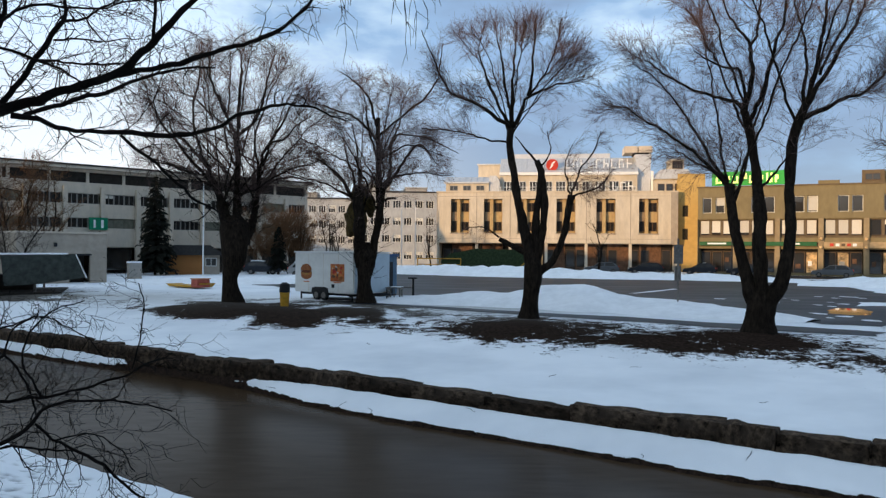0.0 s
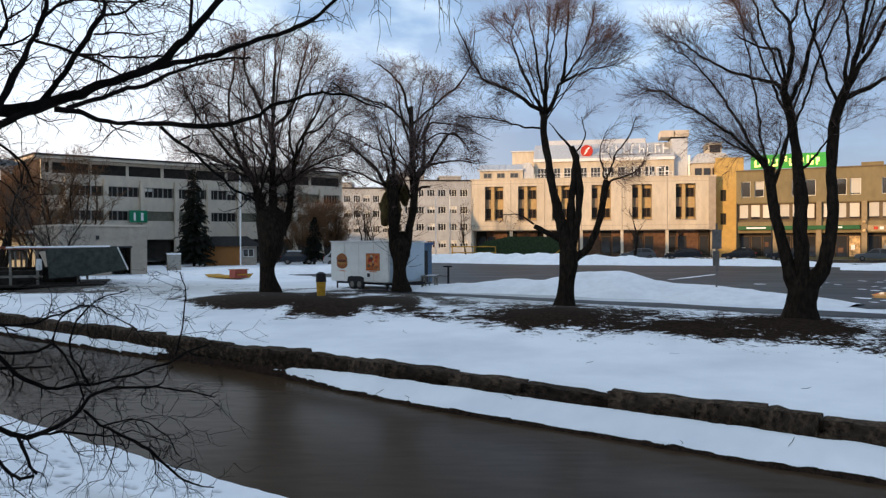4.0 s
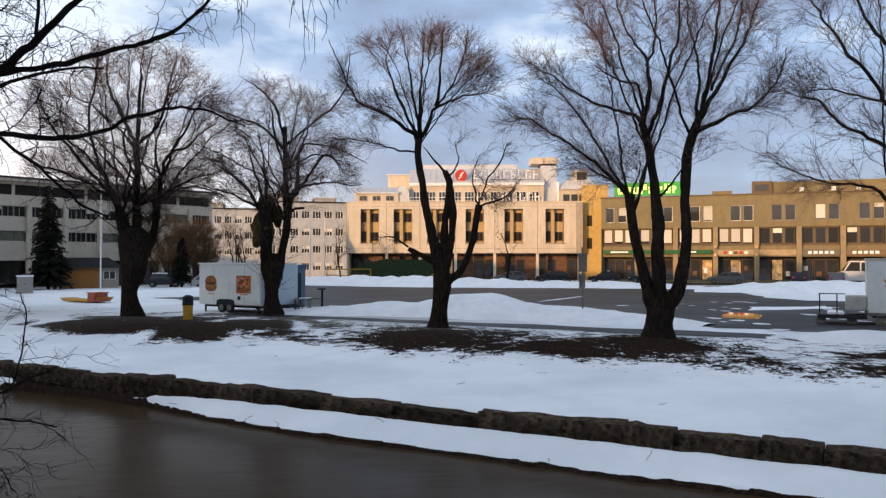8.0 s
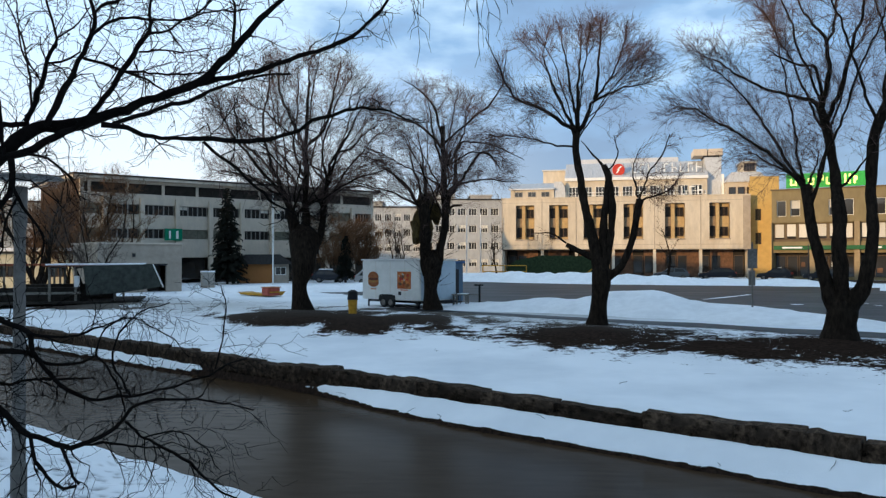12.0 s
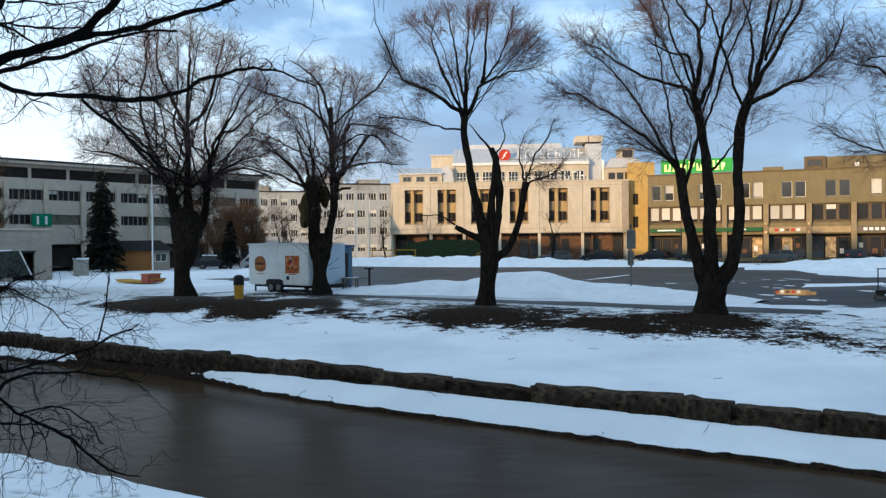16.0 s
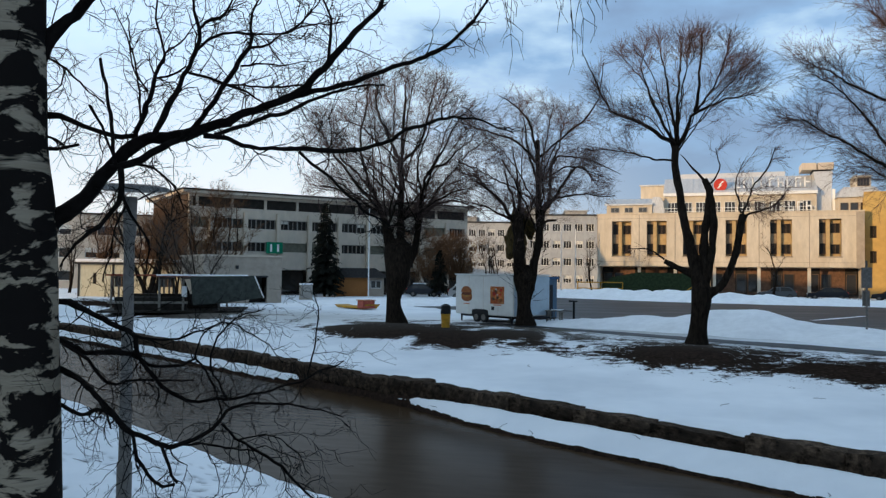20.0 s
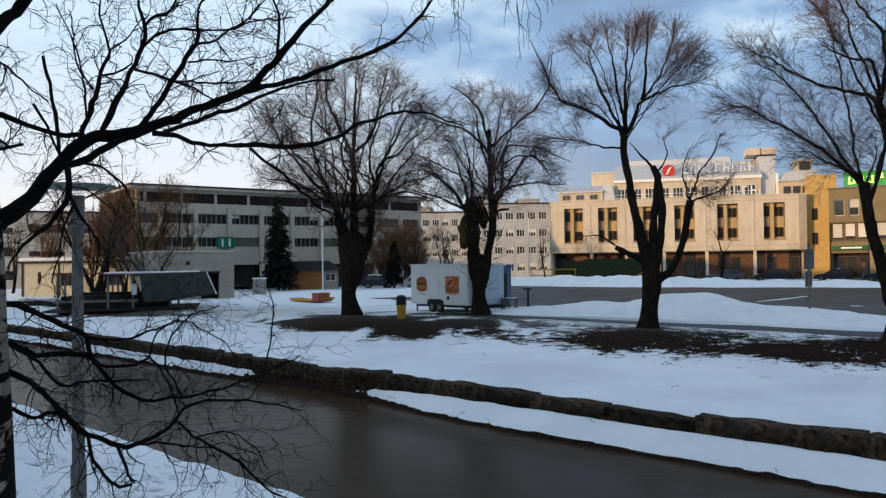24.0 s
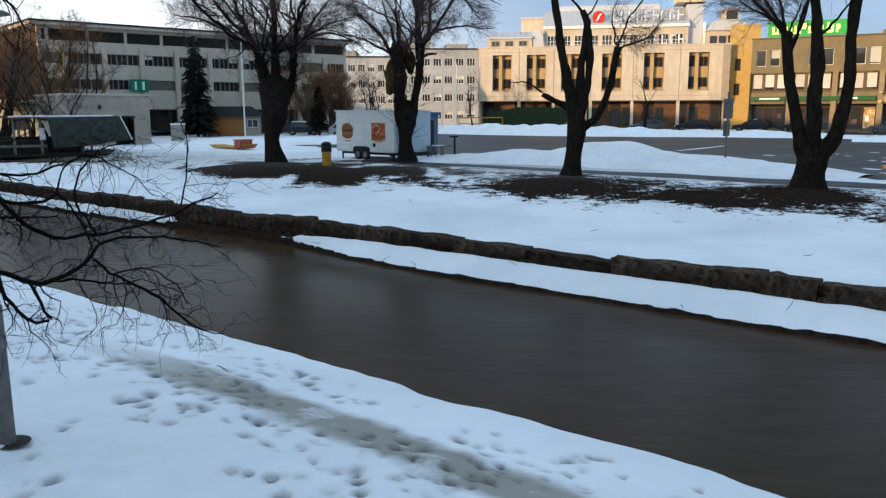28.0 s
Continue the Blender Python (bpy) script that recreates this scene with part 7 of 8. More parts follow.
far_block("unseen_corner_block", pose(-50.9, 15.9, 0, 0, 0, 118), 33.7, 16, "unseen four-storey rendered block that keeps the sun off the square", 4, [], CONCRETE, 14, 12, 10)
far_block("side_block", pose(84, 74, 0, 0, 0, -70), 60, 12, "rendered block closing the square", 3, [], OCHRE, 14, 12, 14)
far_block("rear_block", pose(40, -22, 0, 0, 0, 178), 55, 13, "rendered block behind the footpath", 4, [], WHITE_WALL, 14, 12, 16)

# ---- things on the square ----


def wheel(parent, x, y, z, r, w=0.2):
    bm = bmesh.new()
    bmesh.ops.create_cone(bm, cap_ends=True, segments=24, radius1=r, radius2=r, depth=w, matrix=pose(x, y, z, 90))
    bmesh.ops.bevel(bm, geom=[e for e in bm.edges if abs((e.verts[0].co - e.verts[1].co).y) < 1e-5], offset=0.03, segments=2, affect="EDGES")
    t = part("wheel", bm, RUBBER, parent, "black tyre")
    bm = bmesh.new()
    bmesh.ops.create_cone(bm, cap_ends=True, segments=20, radius1=r * 0.58, radius2=r * 0.58, depth=w + 0.02, matrix=pose(x, y, z, 90))
    part("rim", bm, STEEL, t)
    return t


def sales_trailer():
    L, D, z0, z1 = 4.8, 2.9, 0.42, 2.66
    b = thing("food_trailer", pose(-8.44, 45.45, 0, 0, 0, -38.6), "white food sales trailer with two orange food pictures", "trailer")
    body = box("body", (0, 0, z0, L, D, z1), TRAILER_WHITE, b, "", 0.05)
    box("end_panel", (L + 0.001, 0.06, z0 + 0.05, L + 0.02, D - 0.06, z1 - 0.05), TRAILER_BLUE, b, "pale blue end panel")
    box("roof_rim", (-0.04, -0.04, z1, L + 0.04, D + 0.04, z1 + 0.07), SIGN_WHITE, b)
    for k in range(1, 4):
        box("panel_joint", (L * k / 4 - 0.008, -0.008, z0 + 0.06, L * k / 4 + 0.008, -0.001, z1 - 0.06), CONCRETE, b)
    # left picture: a cut-out burger; right picture: a framed plate of food
    def blob(name, cx, cz, rx, rz, y, paint, cut=-1.0, top=1.0, label=""):
        pts = []
        for k in range(28):
            a = 2 * math.pi * k / 28
            pts.append((cx + rx * math.cos(a) * (1 + 0.04 * noise.noise((cx + k * 0.7, rx, 3))), cz + rz * max(cut, min(top, math.sin(a)))))
        return prism(name, pts, y - 0.006, y, paint, b, label)
    bun = mat("bun_print", (0.40, 0.15, 0.05), 0.5, 0.3, 6, color2=(0.22, 0.06, 0.02))
    blob("food_print", 1.0, 1.38, 0.45, 0.24, -0.004, bun, label="printed burger bun")
    blob("food_print", 1.0, 1.5, 0.47, 0.13, -0.012, mat("salad_print", (0.35, 0.30, 0.07), 0.5, 0.4, 12, color2=(0.45, 0.05, 0.02)), label="printed burger filling")
    blob("food_print", 1.0, 1.6, 0.44, 0.10, -0.02, mat("meat_print", (0.16, 0.045, 0.02), 0.5, 0.3, 9))
    blob("food_print", 1.0, 1.66, 0.46, 0.36, -0.028, bun, cut=0.0, label="printed burger bun")
    box("poster", (3.0, -0.02, 1.08, 4.08, -0.002, 2.04), POSTER, b, "orange food picture")
    rng = random.Random(6)
    for k in range(26):
        r = rng.uniform(0.06, 0.2)
        blob("food_print", rng.uniform(3.08 + r, 4.0 - r), rng.uniform(1.14 + r * 0.7, 1.98 - r * 0.7), r, r * 0.7, -0.022 - 0.007 * (k % 4),
             (RED, ORANGE, bun, BROWN_SHOP, BLIND, RED)[k % 6 if k < 20 else 1])
    for x0, x1 in ((0.75, 1.25), (3.25, 3.85)):
        box("letter_bar", (x0, -0.012, 0.99, x1, -0.002, 1.04), ORANGE, b)
    prism("wheel_arch", [(1.45, z0 - 0.02), (2.85, z0 - 0.02), (2.8, 0.68), (2.55, 0.74), (1.75, 0.74), (1.5, 0.68)], -0.03, -0.004, BLACK, b)
    for x in (1.85, 2.45):
        wheel(b, x, 0.06, 0.29, 0.29, 0.18)
        wheel(b, x, D - 0.1, 0.29, 0.29, 0.18)
    box("chassis", (0.2, 0.3, 0.28, L - 0.1, D - 0.3, z0), STEEL_DARK, b)
    box("vent", (3.1, -0.03, 0.72, 3.3, -0.002, 0.92), STEEL_DARK, b)
    box("lock", (L + 0.02, 0.6, 1.3, L + 0.06, 0.85, 1.5), STEEL_DARK, b)
    box("lock", (L + 0.02, 0.9, 1.65, L + 0.06, 1.4, 1.8), STEEL_DARK, b)
    part("drawbar", rod(rod(bmesh.new(), (L, 0.4, 0.4), (L + 1.3, D / 2, 0.42), 0.05), (L, D - 0.4, 0.4), (L + 1.3, D / 2, 0.42), 0.05), STEEL_DARK, b)
    part("jockey_wheel", rod(bmesh.new(), (L + 1.1, D / 2, 0.0), (L + 1.1, D / 2, 0.75), 0.035), STEEL_DARK, b)
    part("support_leg", rod(bmesh.new(), (0.3, 0.25, 0), (0.3, 0.25, 0.45), 0.05), STEEL_DARK, b)
    part("support_leg", rod(bmesh.new(), (L - 0.35, 0.25, 0), (L - 0.35, 0.25, 0.45), 0.05), STEEL_DARK, b)


def blue_box():
    b = thing("blue_kiosk", pose(-5.0, 48.4, 0, 0, 0, -30), "small dull blue kiosk behind the trailer", "kiosk")
    box("body", (0, 0, 0.1, 1.6, 1.8, 2.45), mat("dull_blue", (0.10, 0.17, 0.24), 0.6, 0.1, 4), b, "", 0.03)
    box("roof", (-0.1, -0.1, 2.45, 1.7, 1.9, 2.6), mat("blue_roof", (0.05, 0.12, 0.25), 0.5, 0.1, 4), b)
    box("door", (1.601, 0.5, 0.15, 1.62, 1.3, 2.1), STEEL_DARK, b)
    box("plinth", (0.05, 0.05, 0, 1.55, 1.75, 0.1), DARK, b)


def squiggle(parent, x0, z0, s, flip):
    """An orange curling print, as flat ribbons."""
    bm = bmesh.new()
    strokes = [[(0.0, 0.55, .03), (0.12, 0.4, .06), (0.2, 0.22, .08), (0.35, 0.16, .1), (0.5, 0.26, .11), (0.66, 0.3, .12), (0.85, 0.22, .12), (1.0, 0.3, .1), (1.1, 0.5, .05)],
               [(0.02, 0.3, .02), (0.16, 0.28, .05), (0.22, 0.1, .03), (0.2, 0.0, .01)], [(0.62, 0.3, .06), (0.6, 0.12, .05), (0.7, 0.02, .02)],
               [(0.9, 0.28, .05), (0.98, 0.1, .05), (1.12, 0.06, .02)], [(0.92, 0.34, .06), (0.86, 0.52, .03), (0.95, 0.66, .01)], [(1.0, 0.36, .05), (1.14, 0.34, .04), (1.22, 0.24, .01)], [(0.36, 0.18, .05), (0.34, 0.34, .04), (0.42, 0.44, .01)],
               [(0.5, 0.26, .04), (0.48, 0.42, .04), (0.56, 0.5, .01)], [(0.76, 0.26, .05), (0.74, 0.42, .04), (0.8, 0.5, .01)], [(0.08, 0.45, .05), (0.14, 0.58, .04), (0.24, 0.62, .01)], [(0.4, 0.16, .05), (0.42, 0.04, .03), (0.5, 0.0, .01)]]
    for st in strokes:
        pts = smooth_line([(x, 0, z, r) for x, z, r in st], 0.05)
        prev = None
        for i, p in enumerate(pts):
            a, c = pts[max(0, i - 1)], pts[min(len(pts) - 1, i + 1)]
            d = Vector((c[0] - a[0], 0, c[2] - a[2])).normalized()
            nrm = Vector((-d.z, 0, d.x))
            q = Vector((p[0], 0, p[2]))
            pair = []
            for sgn in (-0.62, 0.62):
                w = q + nrm * p[3] * sgn
                fx = (1.2 - w.x) if flip else w.x
                pair.append(bm.verts.new((x0 + fx * s, -0.012, z0 + w.z * s)))
            if prev:
                bm.faces.new((prev[0], pair[0], pair[1], prev[1]))
            prev = pair
    part("print", bm, ORANGE, parent, "curling orange print")


def box_trailer():
    L, D, z0, z1 = 6.75, 2.4, 0.54, 2.86
    b = thing("box_trailer", pose(22.6, 32.0, 0, 0, 0, -33.0), "long pale grey box trailer with curling orange prints", "trailer")
    box("body", (0, 0, z0, L, D, z1), mat("pale_grey_panel", (0.78, 0.77, 0.74), 0.5, 0.05, 2, patch=0.25, patch_scale=0.9, patch_color=(0.6, 0.59, 0.56)), b, "", 0.04)
    box("roof_rim", (-0.03, -0.03, z1, L + 0.03, D + 0.03, z1 + 0.08), CONCRETE, b)
    box("floor_rim", (-0.03, -0.03, z0 - 0.12, L + 0.03, D + 0.03, z0), STEEL, b)
    squiggle(b, 0.62, 1.38, 1.15, False)
    squiggle(b, 3.9, 1.28, 1.3, True)
    box("print_bar", (2.75, -0.012, 2.35, 3.45, -0.002, 2.47), STEEL_DARK, b)
    box("vent_strip", (5.3, -0.05, 2.55, 6.4, -0.002, 2.82), STEEL_DARK, b, "dark vent strip")
    box("step_box", (-0.85, 0.2, 0.6, -0.02, D - 0.5, 1.25), mat("pale_box", (0.5, 0.49, 0.45), 0.6, 0.08, 4), b, "pale box on the drawbar", 0.04)
    box("platform", (-2.0, 0.1, 0.25, -0.02, D - 0.4, 0.42), STEEL_DARK, b)
    box("platform_snow", (-1.6, 0.25, 0.42, -0.9, D - 0.6, 0.52), BERM, b, "snow on the platform", 0.04)
    for x in (-1.9, -1.2):
        part("rail_post", rod(bmesh.new(), (x, 0.3, 0.42), (x, 0.3, 1.35), 0.025, n=8), STEEL_DARK, b)
    part("handrail", rod(bmesh.new(), (-1.95, 0.3, 1.35), (-0.85, 0.3, 1.35), 0.022, n=8), STEEL_DARK, b)
    for x in (-1.85, -0.6):
        box("block", (x - 0.2, 0.3, 0, x + 0.2, 0.9, 0.25), TIMBER, b)
    for x in (0.5, 2.6, 4.4, 6.3):
        box("support_block", (x - 0.18, 0.15, 0, x + 0.18, 0.55, z0 - 0.12), TIMBER, b)
    box("white_tank", (1.9, 0.05, 0.0, 2.35, 0.4, 0.41), SIGN_WHITE, b, "white plastic can", 0.03)
    for x in (3.3, 4.0):
        wheel(b, x, 0.1, 0.36, 0.36, 0.22)
        wheel(b, x, D - 0.12, 0.36, 0.36, 0.22)
    box("chassis", (0.2, 0.4, 0.3, L - 0.2, D - 0.4, z0 - 0.12), STEEL_DARK, b)
    box("skid", (-0.3, 0.5, 0.0, 7.0, 0.7, 0.1), TIMBER, b)


def sign_post():
    b = thing("parking_sign", pose(11.3, 37.2, 0), "grey sign post with small plates", "sign")
    part("pole", rod(bmesh.new(), (0, 0, -0.1), (0, 0, 3.5), 0.045, n=12), STEEL, b)
    box("plate", (-0.22, -0.06, 2.3, 0.22, -0.03, 3.2), STEEL, b, "grey back of a sign plate", 0.01)
    box("plate", (-0.15, 0.05, 1.5, 0.15, 0.08, 2.2), STEEL, b)


def litter_bin():
    b = thing("litter_bin", pose(-7.6, 38.3, 0.02), "yellow litter bin with a black hood", "bin")
    part("body", rod(bmesh.new(), (0, 0, 0), (0, 0, 0.72), 0.2, 0.24, 24), YELLOW_BIN, b)
    part("hood", rod(bmesh.new(), (0, 0, 0.72), (0, 0, 1.12), 0.26, 0.24, 24), BLACK, b, "black hood")
    part("lid", rod(bmesh.new(), (0, 0, 1.12), (0, 0, 1.2), 0.24, 0.1, 24), BLACK, b)


def bollard():
    b = thing("post", pose(-1.5, 43.6, 0), "black steel barrier post", "post")
    part("pole", rod(bmesh.new(), (0, 0, -0.05), (0, 0, 1.25), 0.06, n=12), BLACK, b)
    box("cap", (-0.28, -0.06, 1.25, 0.2, 0.06, 1.33), BLACK, b, "flat black cross head", 0.01)
    part("bar", rod(bmesh.new(), (-1.1, 0.6, 0.75), (0, 0, 0.75), 0.03, n=8), STEEL, b)
    part("leg", rod(bmesh.new(), (-1.1, 0.6, 0), (-1.1, 0.6, 0.8), 0.03, n=8), STEEL, b)



def picnic_table():
    b = thing("picnic_table", pose(-2.55, 44.2, 0, 0, 0, -12), "small grey wooden picnic table on trodden snow", "table")
    for k in range(4):
        box("board", (-0.48, -0.34 + k * 0.175, 0.70, 0.48, -0.18 + k * 0.175, 0.745), TIMBER, b)
    for x in (-0.34, 0.34):
        box("leg", (x - 0.04, -0.28, -0.03, x + 0.04, -0.2, 0.62), TIMBER, b)
        box("leg", (x - 0.04, 0.2, -0.03, x + 0.04, 0.28, 0.62), TIMBER, b)
        box("cross_piece", (x - 0.04, -0.32, 0.62, x + 0.04, 0.32, 0.70), TIMBER, b)
    box("top_snow", (-0.2, -0.28, 0.746, 0.42, 0.28, 0.79), BERM, b, "thin snow on the table", 0.015)


def utility_cabinet():
    b = thing("utility_cabinet", pose(-28.6, 72.0, 0, 0, 0, 40), "pale grey steel utility cabinet with snow on top", "cabinet")
    box("plinth", (0, 0, -0.02, 1.2, 0.6, 0.15), CONCRETE_DIM, b)
    box("body", (0.02, 0.02, 0.15, 1.18, 0.58, 1.45), SIGN_DULL, b, "", 0.02)
    for x in (0.05, 0.61):
        d = box("door", (x, -0.002, 0.22, x + 0.54, 0.019, 1.4), SIGN_DULL, b)
        box("handle", (x + 0.44, -0.03, 0.75, x + 0.48, -0.003, 0.9), STEEL_DARK, d)
    box("roof_snow", (-0.02, -0.02, 1.45, 1.22, 0.62, 1.6), BERM, b, "snow on the roof", 0.03)


def boat_tray():
    b = thing("sand_tray", pose(-20.2, 57.6, 0.05, 0, 0, -40), "yellow plastic tray with a red box on snow", "tray")
    prism("tray", [(0, 0.22), (0.5, 0.02), (4.0, 0.02), (4.5, 0.35), (4.3, 0.35), (3.8, 0.16), (0.6, 0.16)], 0, 1.3, YELLOW_BIN, b, "yellow tray", 0.03)
    box("red_box", (3.5, -0.1, 0.05, 4.35, 0.9, 0.62), mat("faded_red", (0.42, 0.10, 0.07), 0.7, 0.2, 4), b, "faded red box", 0.04)
    box("lid", (3.45, -0.15, 0.62, 4.4, 0.95, 0.68), mat("faded_orange", (0.5, 0.2, 0.1), 0.7, 0.2, 4), b)


def pole(name, x, y, h, label, material=None, r=0.08):
    ob = thing(name, pose(x, y, 0), label, "pole", "flagpoles")
    part("pole", rod(bmesh.new(), (0, 0, -0.1), (0, 0, h), r, r * 0.55, 12), material or SIGN_WHITE, ob)
    bm = bmesh.new()
    bmesh.ops.create_uvsphere(bm, u_segments=10, v_segments=6, radius=r * 0.9, matrix=pose(0, 0, h))
    part("knob", bm, STEEL, ob, smooth=True)


def market_stall():
    b = thing("market_shelter", facing(-31.4, 45.6, 22.0), "open timber shelter with a snowy roof and a dark tarpaulin end", "shelter")
    W, D = 9.5, 6.0
    for x in (3.2, 4.7, 7.0):
        for y in (0.0, D):
            box("post", (x - 0.07, y - 0.07, -0.05, x + 0.07, y + 0.07, 2.15), TIMBER, b)
        box("rafter", (x - 0.05, -0.3, 2.15, x + 0.05, D + 0.3, 2.3), TIMBER, b)
    box("roof_board", (2.9, -0.5, 2.3, W - 0.9, D + 0.5, 2.36), mat("rust_roof", (0.2, 0.06, 0.035), 0.7, 0.2, 4), b, "rusty red roof edge")
    box("roof_snow", (3.0, -0.42, 2.36, W - 1.0, D + 0.4, 2.46), BERM, b, "melting snow on the roof", 0.04)
    for x in (-1.0, 2.6):
        for y in (5.6, 8.0):
            box("post", (x - 0.06, y - 0.06, -0.05, x + 0.06, y + 0.06, 2.3), TIMBER, b)
    box("rear_roof", (-1.3, 5.3, 2.3, 2.85, 8.4, 2.42), mat("rust_red_sheet", (0.22, 0.055, 0.03), 0.7, 0.2, 4), b, "rusty red sheet roof")
    prism("tarpaulin", [(5.2, 2.34), (9.3, 2.42), (9.9, 1.0), (7.4, 0.62), (5.4, 0.5)], -0.62, -0.57, TARP, b, "dark green tarpaulin")
    part("tarp_edge", rod(bmesh.new(), (9.3, -0.62, 2.42), (9.92, -0.62, 0.95), 0.04, n=8), SIGN_WHITE, b)
    box("counter", (0.3, 0.5, 0.0, 4.8, 1.3, 0.95), DARK, b, "dark stacked benches")
    box("counter", (0.6, 3.0, 0.0, 6.6, 4.0, 1.1), DARK, b)
    box("board", (0.0, -0.1, 0.55, 5.0, -0.05, 0.7), TIMBER, b)
    box("white_meter", (4.62, -0.16, 1.0, 4.95, -0.075, 1.7), SIGN_WHITE, b)
    box("foot_pallet", (-0.5, -0.8, -0.02, 8.5, D, 0.1), DARK, b, "dark wet pallet floor")


def kiosk_hut():
    b = thing("wooden_hut", pose(-29.6, 84.5, 0, 0, 0, 18), "small brown wooden hut with a dark pitched roof", "hut")
    W, D, H = 5.6, 3.5, 2.1
    n = 14
    for k in range(n):
        box("plank", (k * 3.8 / n, 0, 0, (k + 1) * 3.8 / n - 0.02, 0.08, H), BROWN_WOOD, b)
    box("body", (0, 0.085, 0, 3.8, D, H), BROWN_WOOD, b)
    box("body", (3.8, 0.3, 0, W, D, H), CONCRETE_DIM, b)
    window(b, 4.1, 0.9, 5.3, 1.8, 0.2, FRAME, 2)
    prism("roof", [(-0.4, H), (W + 0.4, H), (W + 0.2, H + 0.25), (W - 1.0, H + 1.1), (0.8, H + 1.1), (-0.2, H + 0.25)], -0.5, D + 0.4, DARK_ROOF, b)


def spruce(x, y, h, label, seed, dense=1.0, base=0.9):
    rng = random.Random(seed)
    tree = thing("spruce_tree", pose(x, y, 0), label, "tree")
    part("trunk", rod(bmesh.new(), (0, 0, -0.1), (0, 0, h * 0.98), 0.16, 0.02, 8), BARK, tree)
    V, Fc = [], []
    rows = int(44 * dense)
    for i in range(rows):
        z = base + (h - base) * (i / rows) ** 1.05
        reach = (1 - i / rows) ** 0.75 * h * 0.185 + 0.15
        for k in range(11):
            a = rng.uniform(0, 6.283)
            R = reach * rng.uniform(0.65, 1.15)
            droop = rng.uniform(0.15, 0.42) * R
            dx, dy = math.cos(a), math.sin(a)
            for j in range(7):
                s0 = j / 7
                w = R * 0.30 * (1 - s0 * 0.75)
                p = Vector((dx * R * s0, dy * R * s0, z - droop * s0 ** 1.4 + 0.1 * R * s0))
                q = Vector((dx * R * (s0 + 0.22), dy * R * (s0 + 0.22), z - droop * (s0 + 0.2) ** 1.4))
                side = Vector((-dy, dx, 0))
                for sg in (-1, 1):
                    tip = q + side * sg * w * rng.uniform(0.7, 1.2) - Vector((0, 0, rng.uniform(0.05, 0.28)))
                    n0 = len(V)
                    V.extend([p, q, tip])
                    Fc.append((n0, n0 + 1, n0 + 2))
    mesh_object("crown", V, Fc, NEEDLE, tree, "dark drooping needle branches")


def bare_tree(x, y, h, label, seed, stems=3, spread=0.35, every=0.4, material=None, name="bare_tree", girth=1.0):
    rng = random.Random(seed)
    tree = thing(name, pose(x, y, 0), label, "tree")
    lines = []
    t = Tubes()
    for k in range(stems):
        a = rng.uniform(0, 6.283)
        d = Vector((math.cos(a) * spread, math.sin(a) * spread, 1)).normalized()
        p = Vector((rng.gauss(0, 0.12), rng.gauss(0, 0.12), -0.1))
        pts = []
        r0 = 0.035 * h / math.sqrt(stems) * 0.7 * girth
        for i in range(11):
            pts.append(np.array((*p, r0 * (1 - 0.088 * i))))
            d = (d + Vector((rng.gauss(0, 0.13), rng.gauss(0, 0.13), 0.05))).normalized()
            p = p + d * h / 11
        t.add([q[:3] for q in pts], [q[3] for q in pts], 7, 0.2)
        lines.append(pts)
        for j in range(7):
            i = rng.randrange(3, 10)
            q = Vector(pts[i][:3])
            b = rng.uniform(0, 6.283)
            d2 = Vector((math.cos(b), math.sin(b), rng.uniform(0.5, 1.1))).normalized()
            sub = []
            L = h * rng.uniform(0.2, 0.4)
            for s in range(6):
                sub.append(np.array((*q, pts[i][3] * 0.5 * (1 - 0.15 * s))))
                d2 = (d2 + Vector((rng.gauss(0, 0.15), rng.gauss(0, 0.15), 0.08))).normalized()
                q = q + d2 * L / 6
            t.add([w[:3] for w in sub], [w[3] for w in sub], 5)
            lines.append(sub)
    t.make("trunk", BARK, tree)
    t = Tubes()
    twig_crown(t, lines, rng, every * 1.25, (0.7, 1.9), 0.26, 0.45, 0.1, 0.3, (0.016, 0.03), 0.2, 0.9, 1, 0.013)
    t.make("crown", material or TREE_GREY, tree, "bare fine twigs")
    return tree


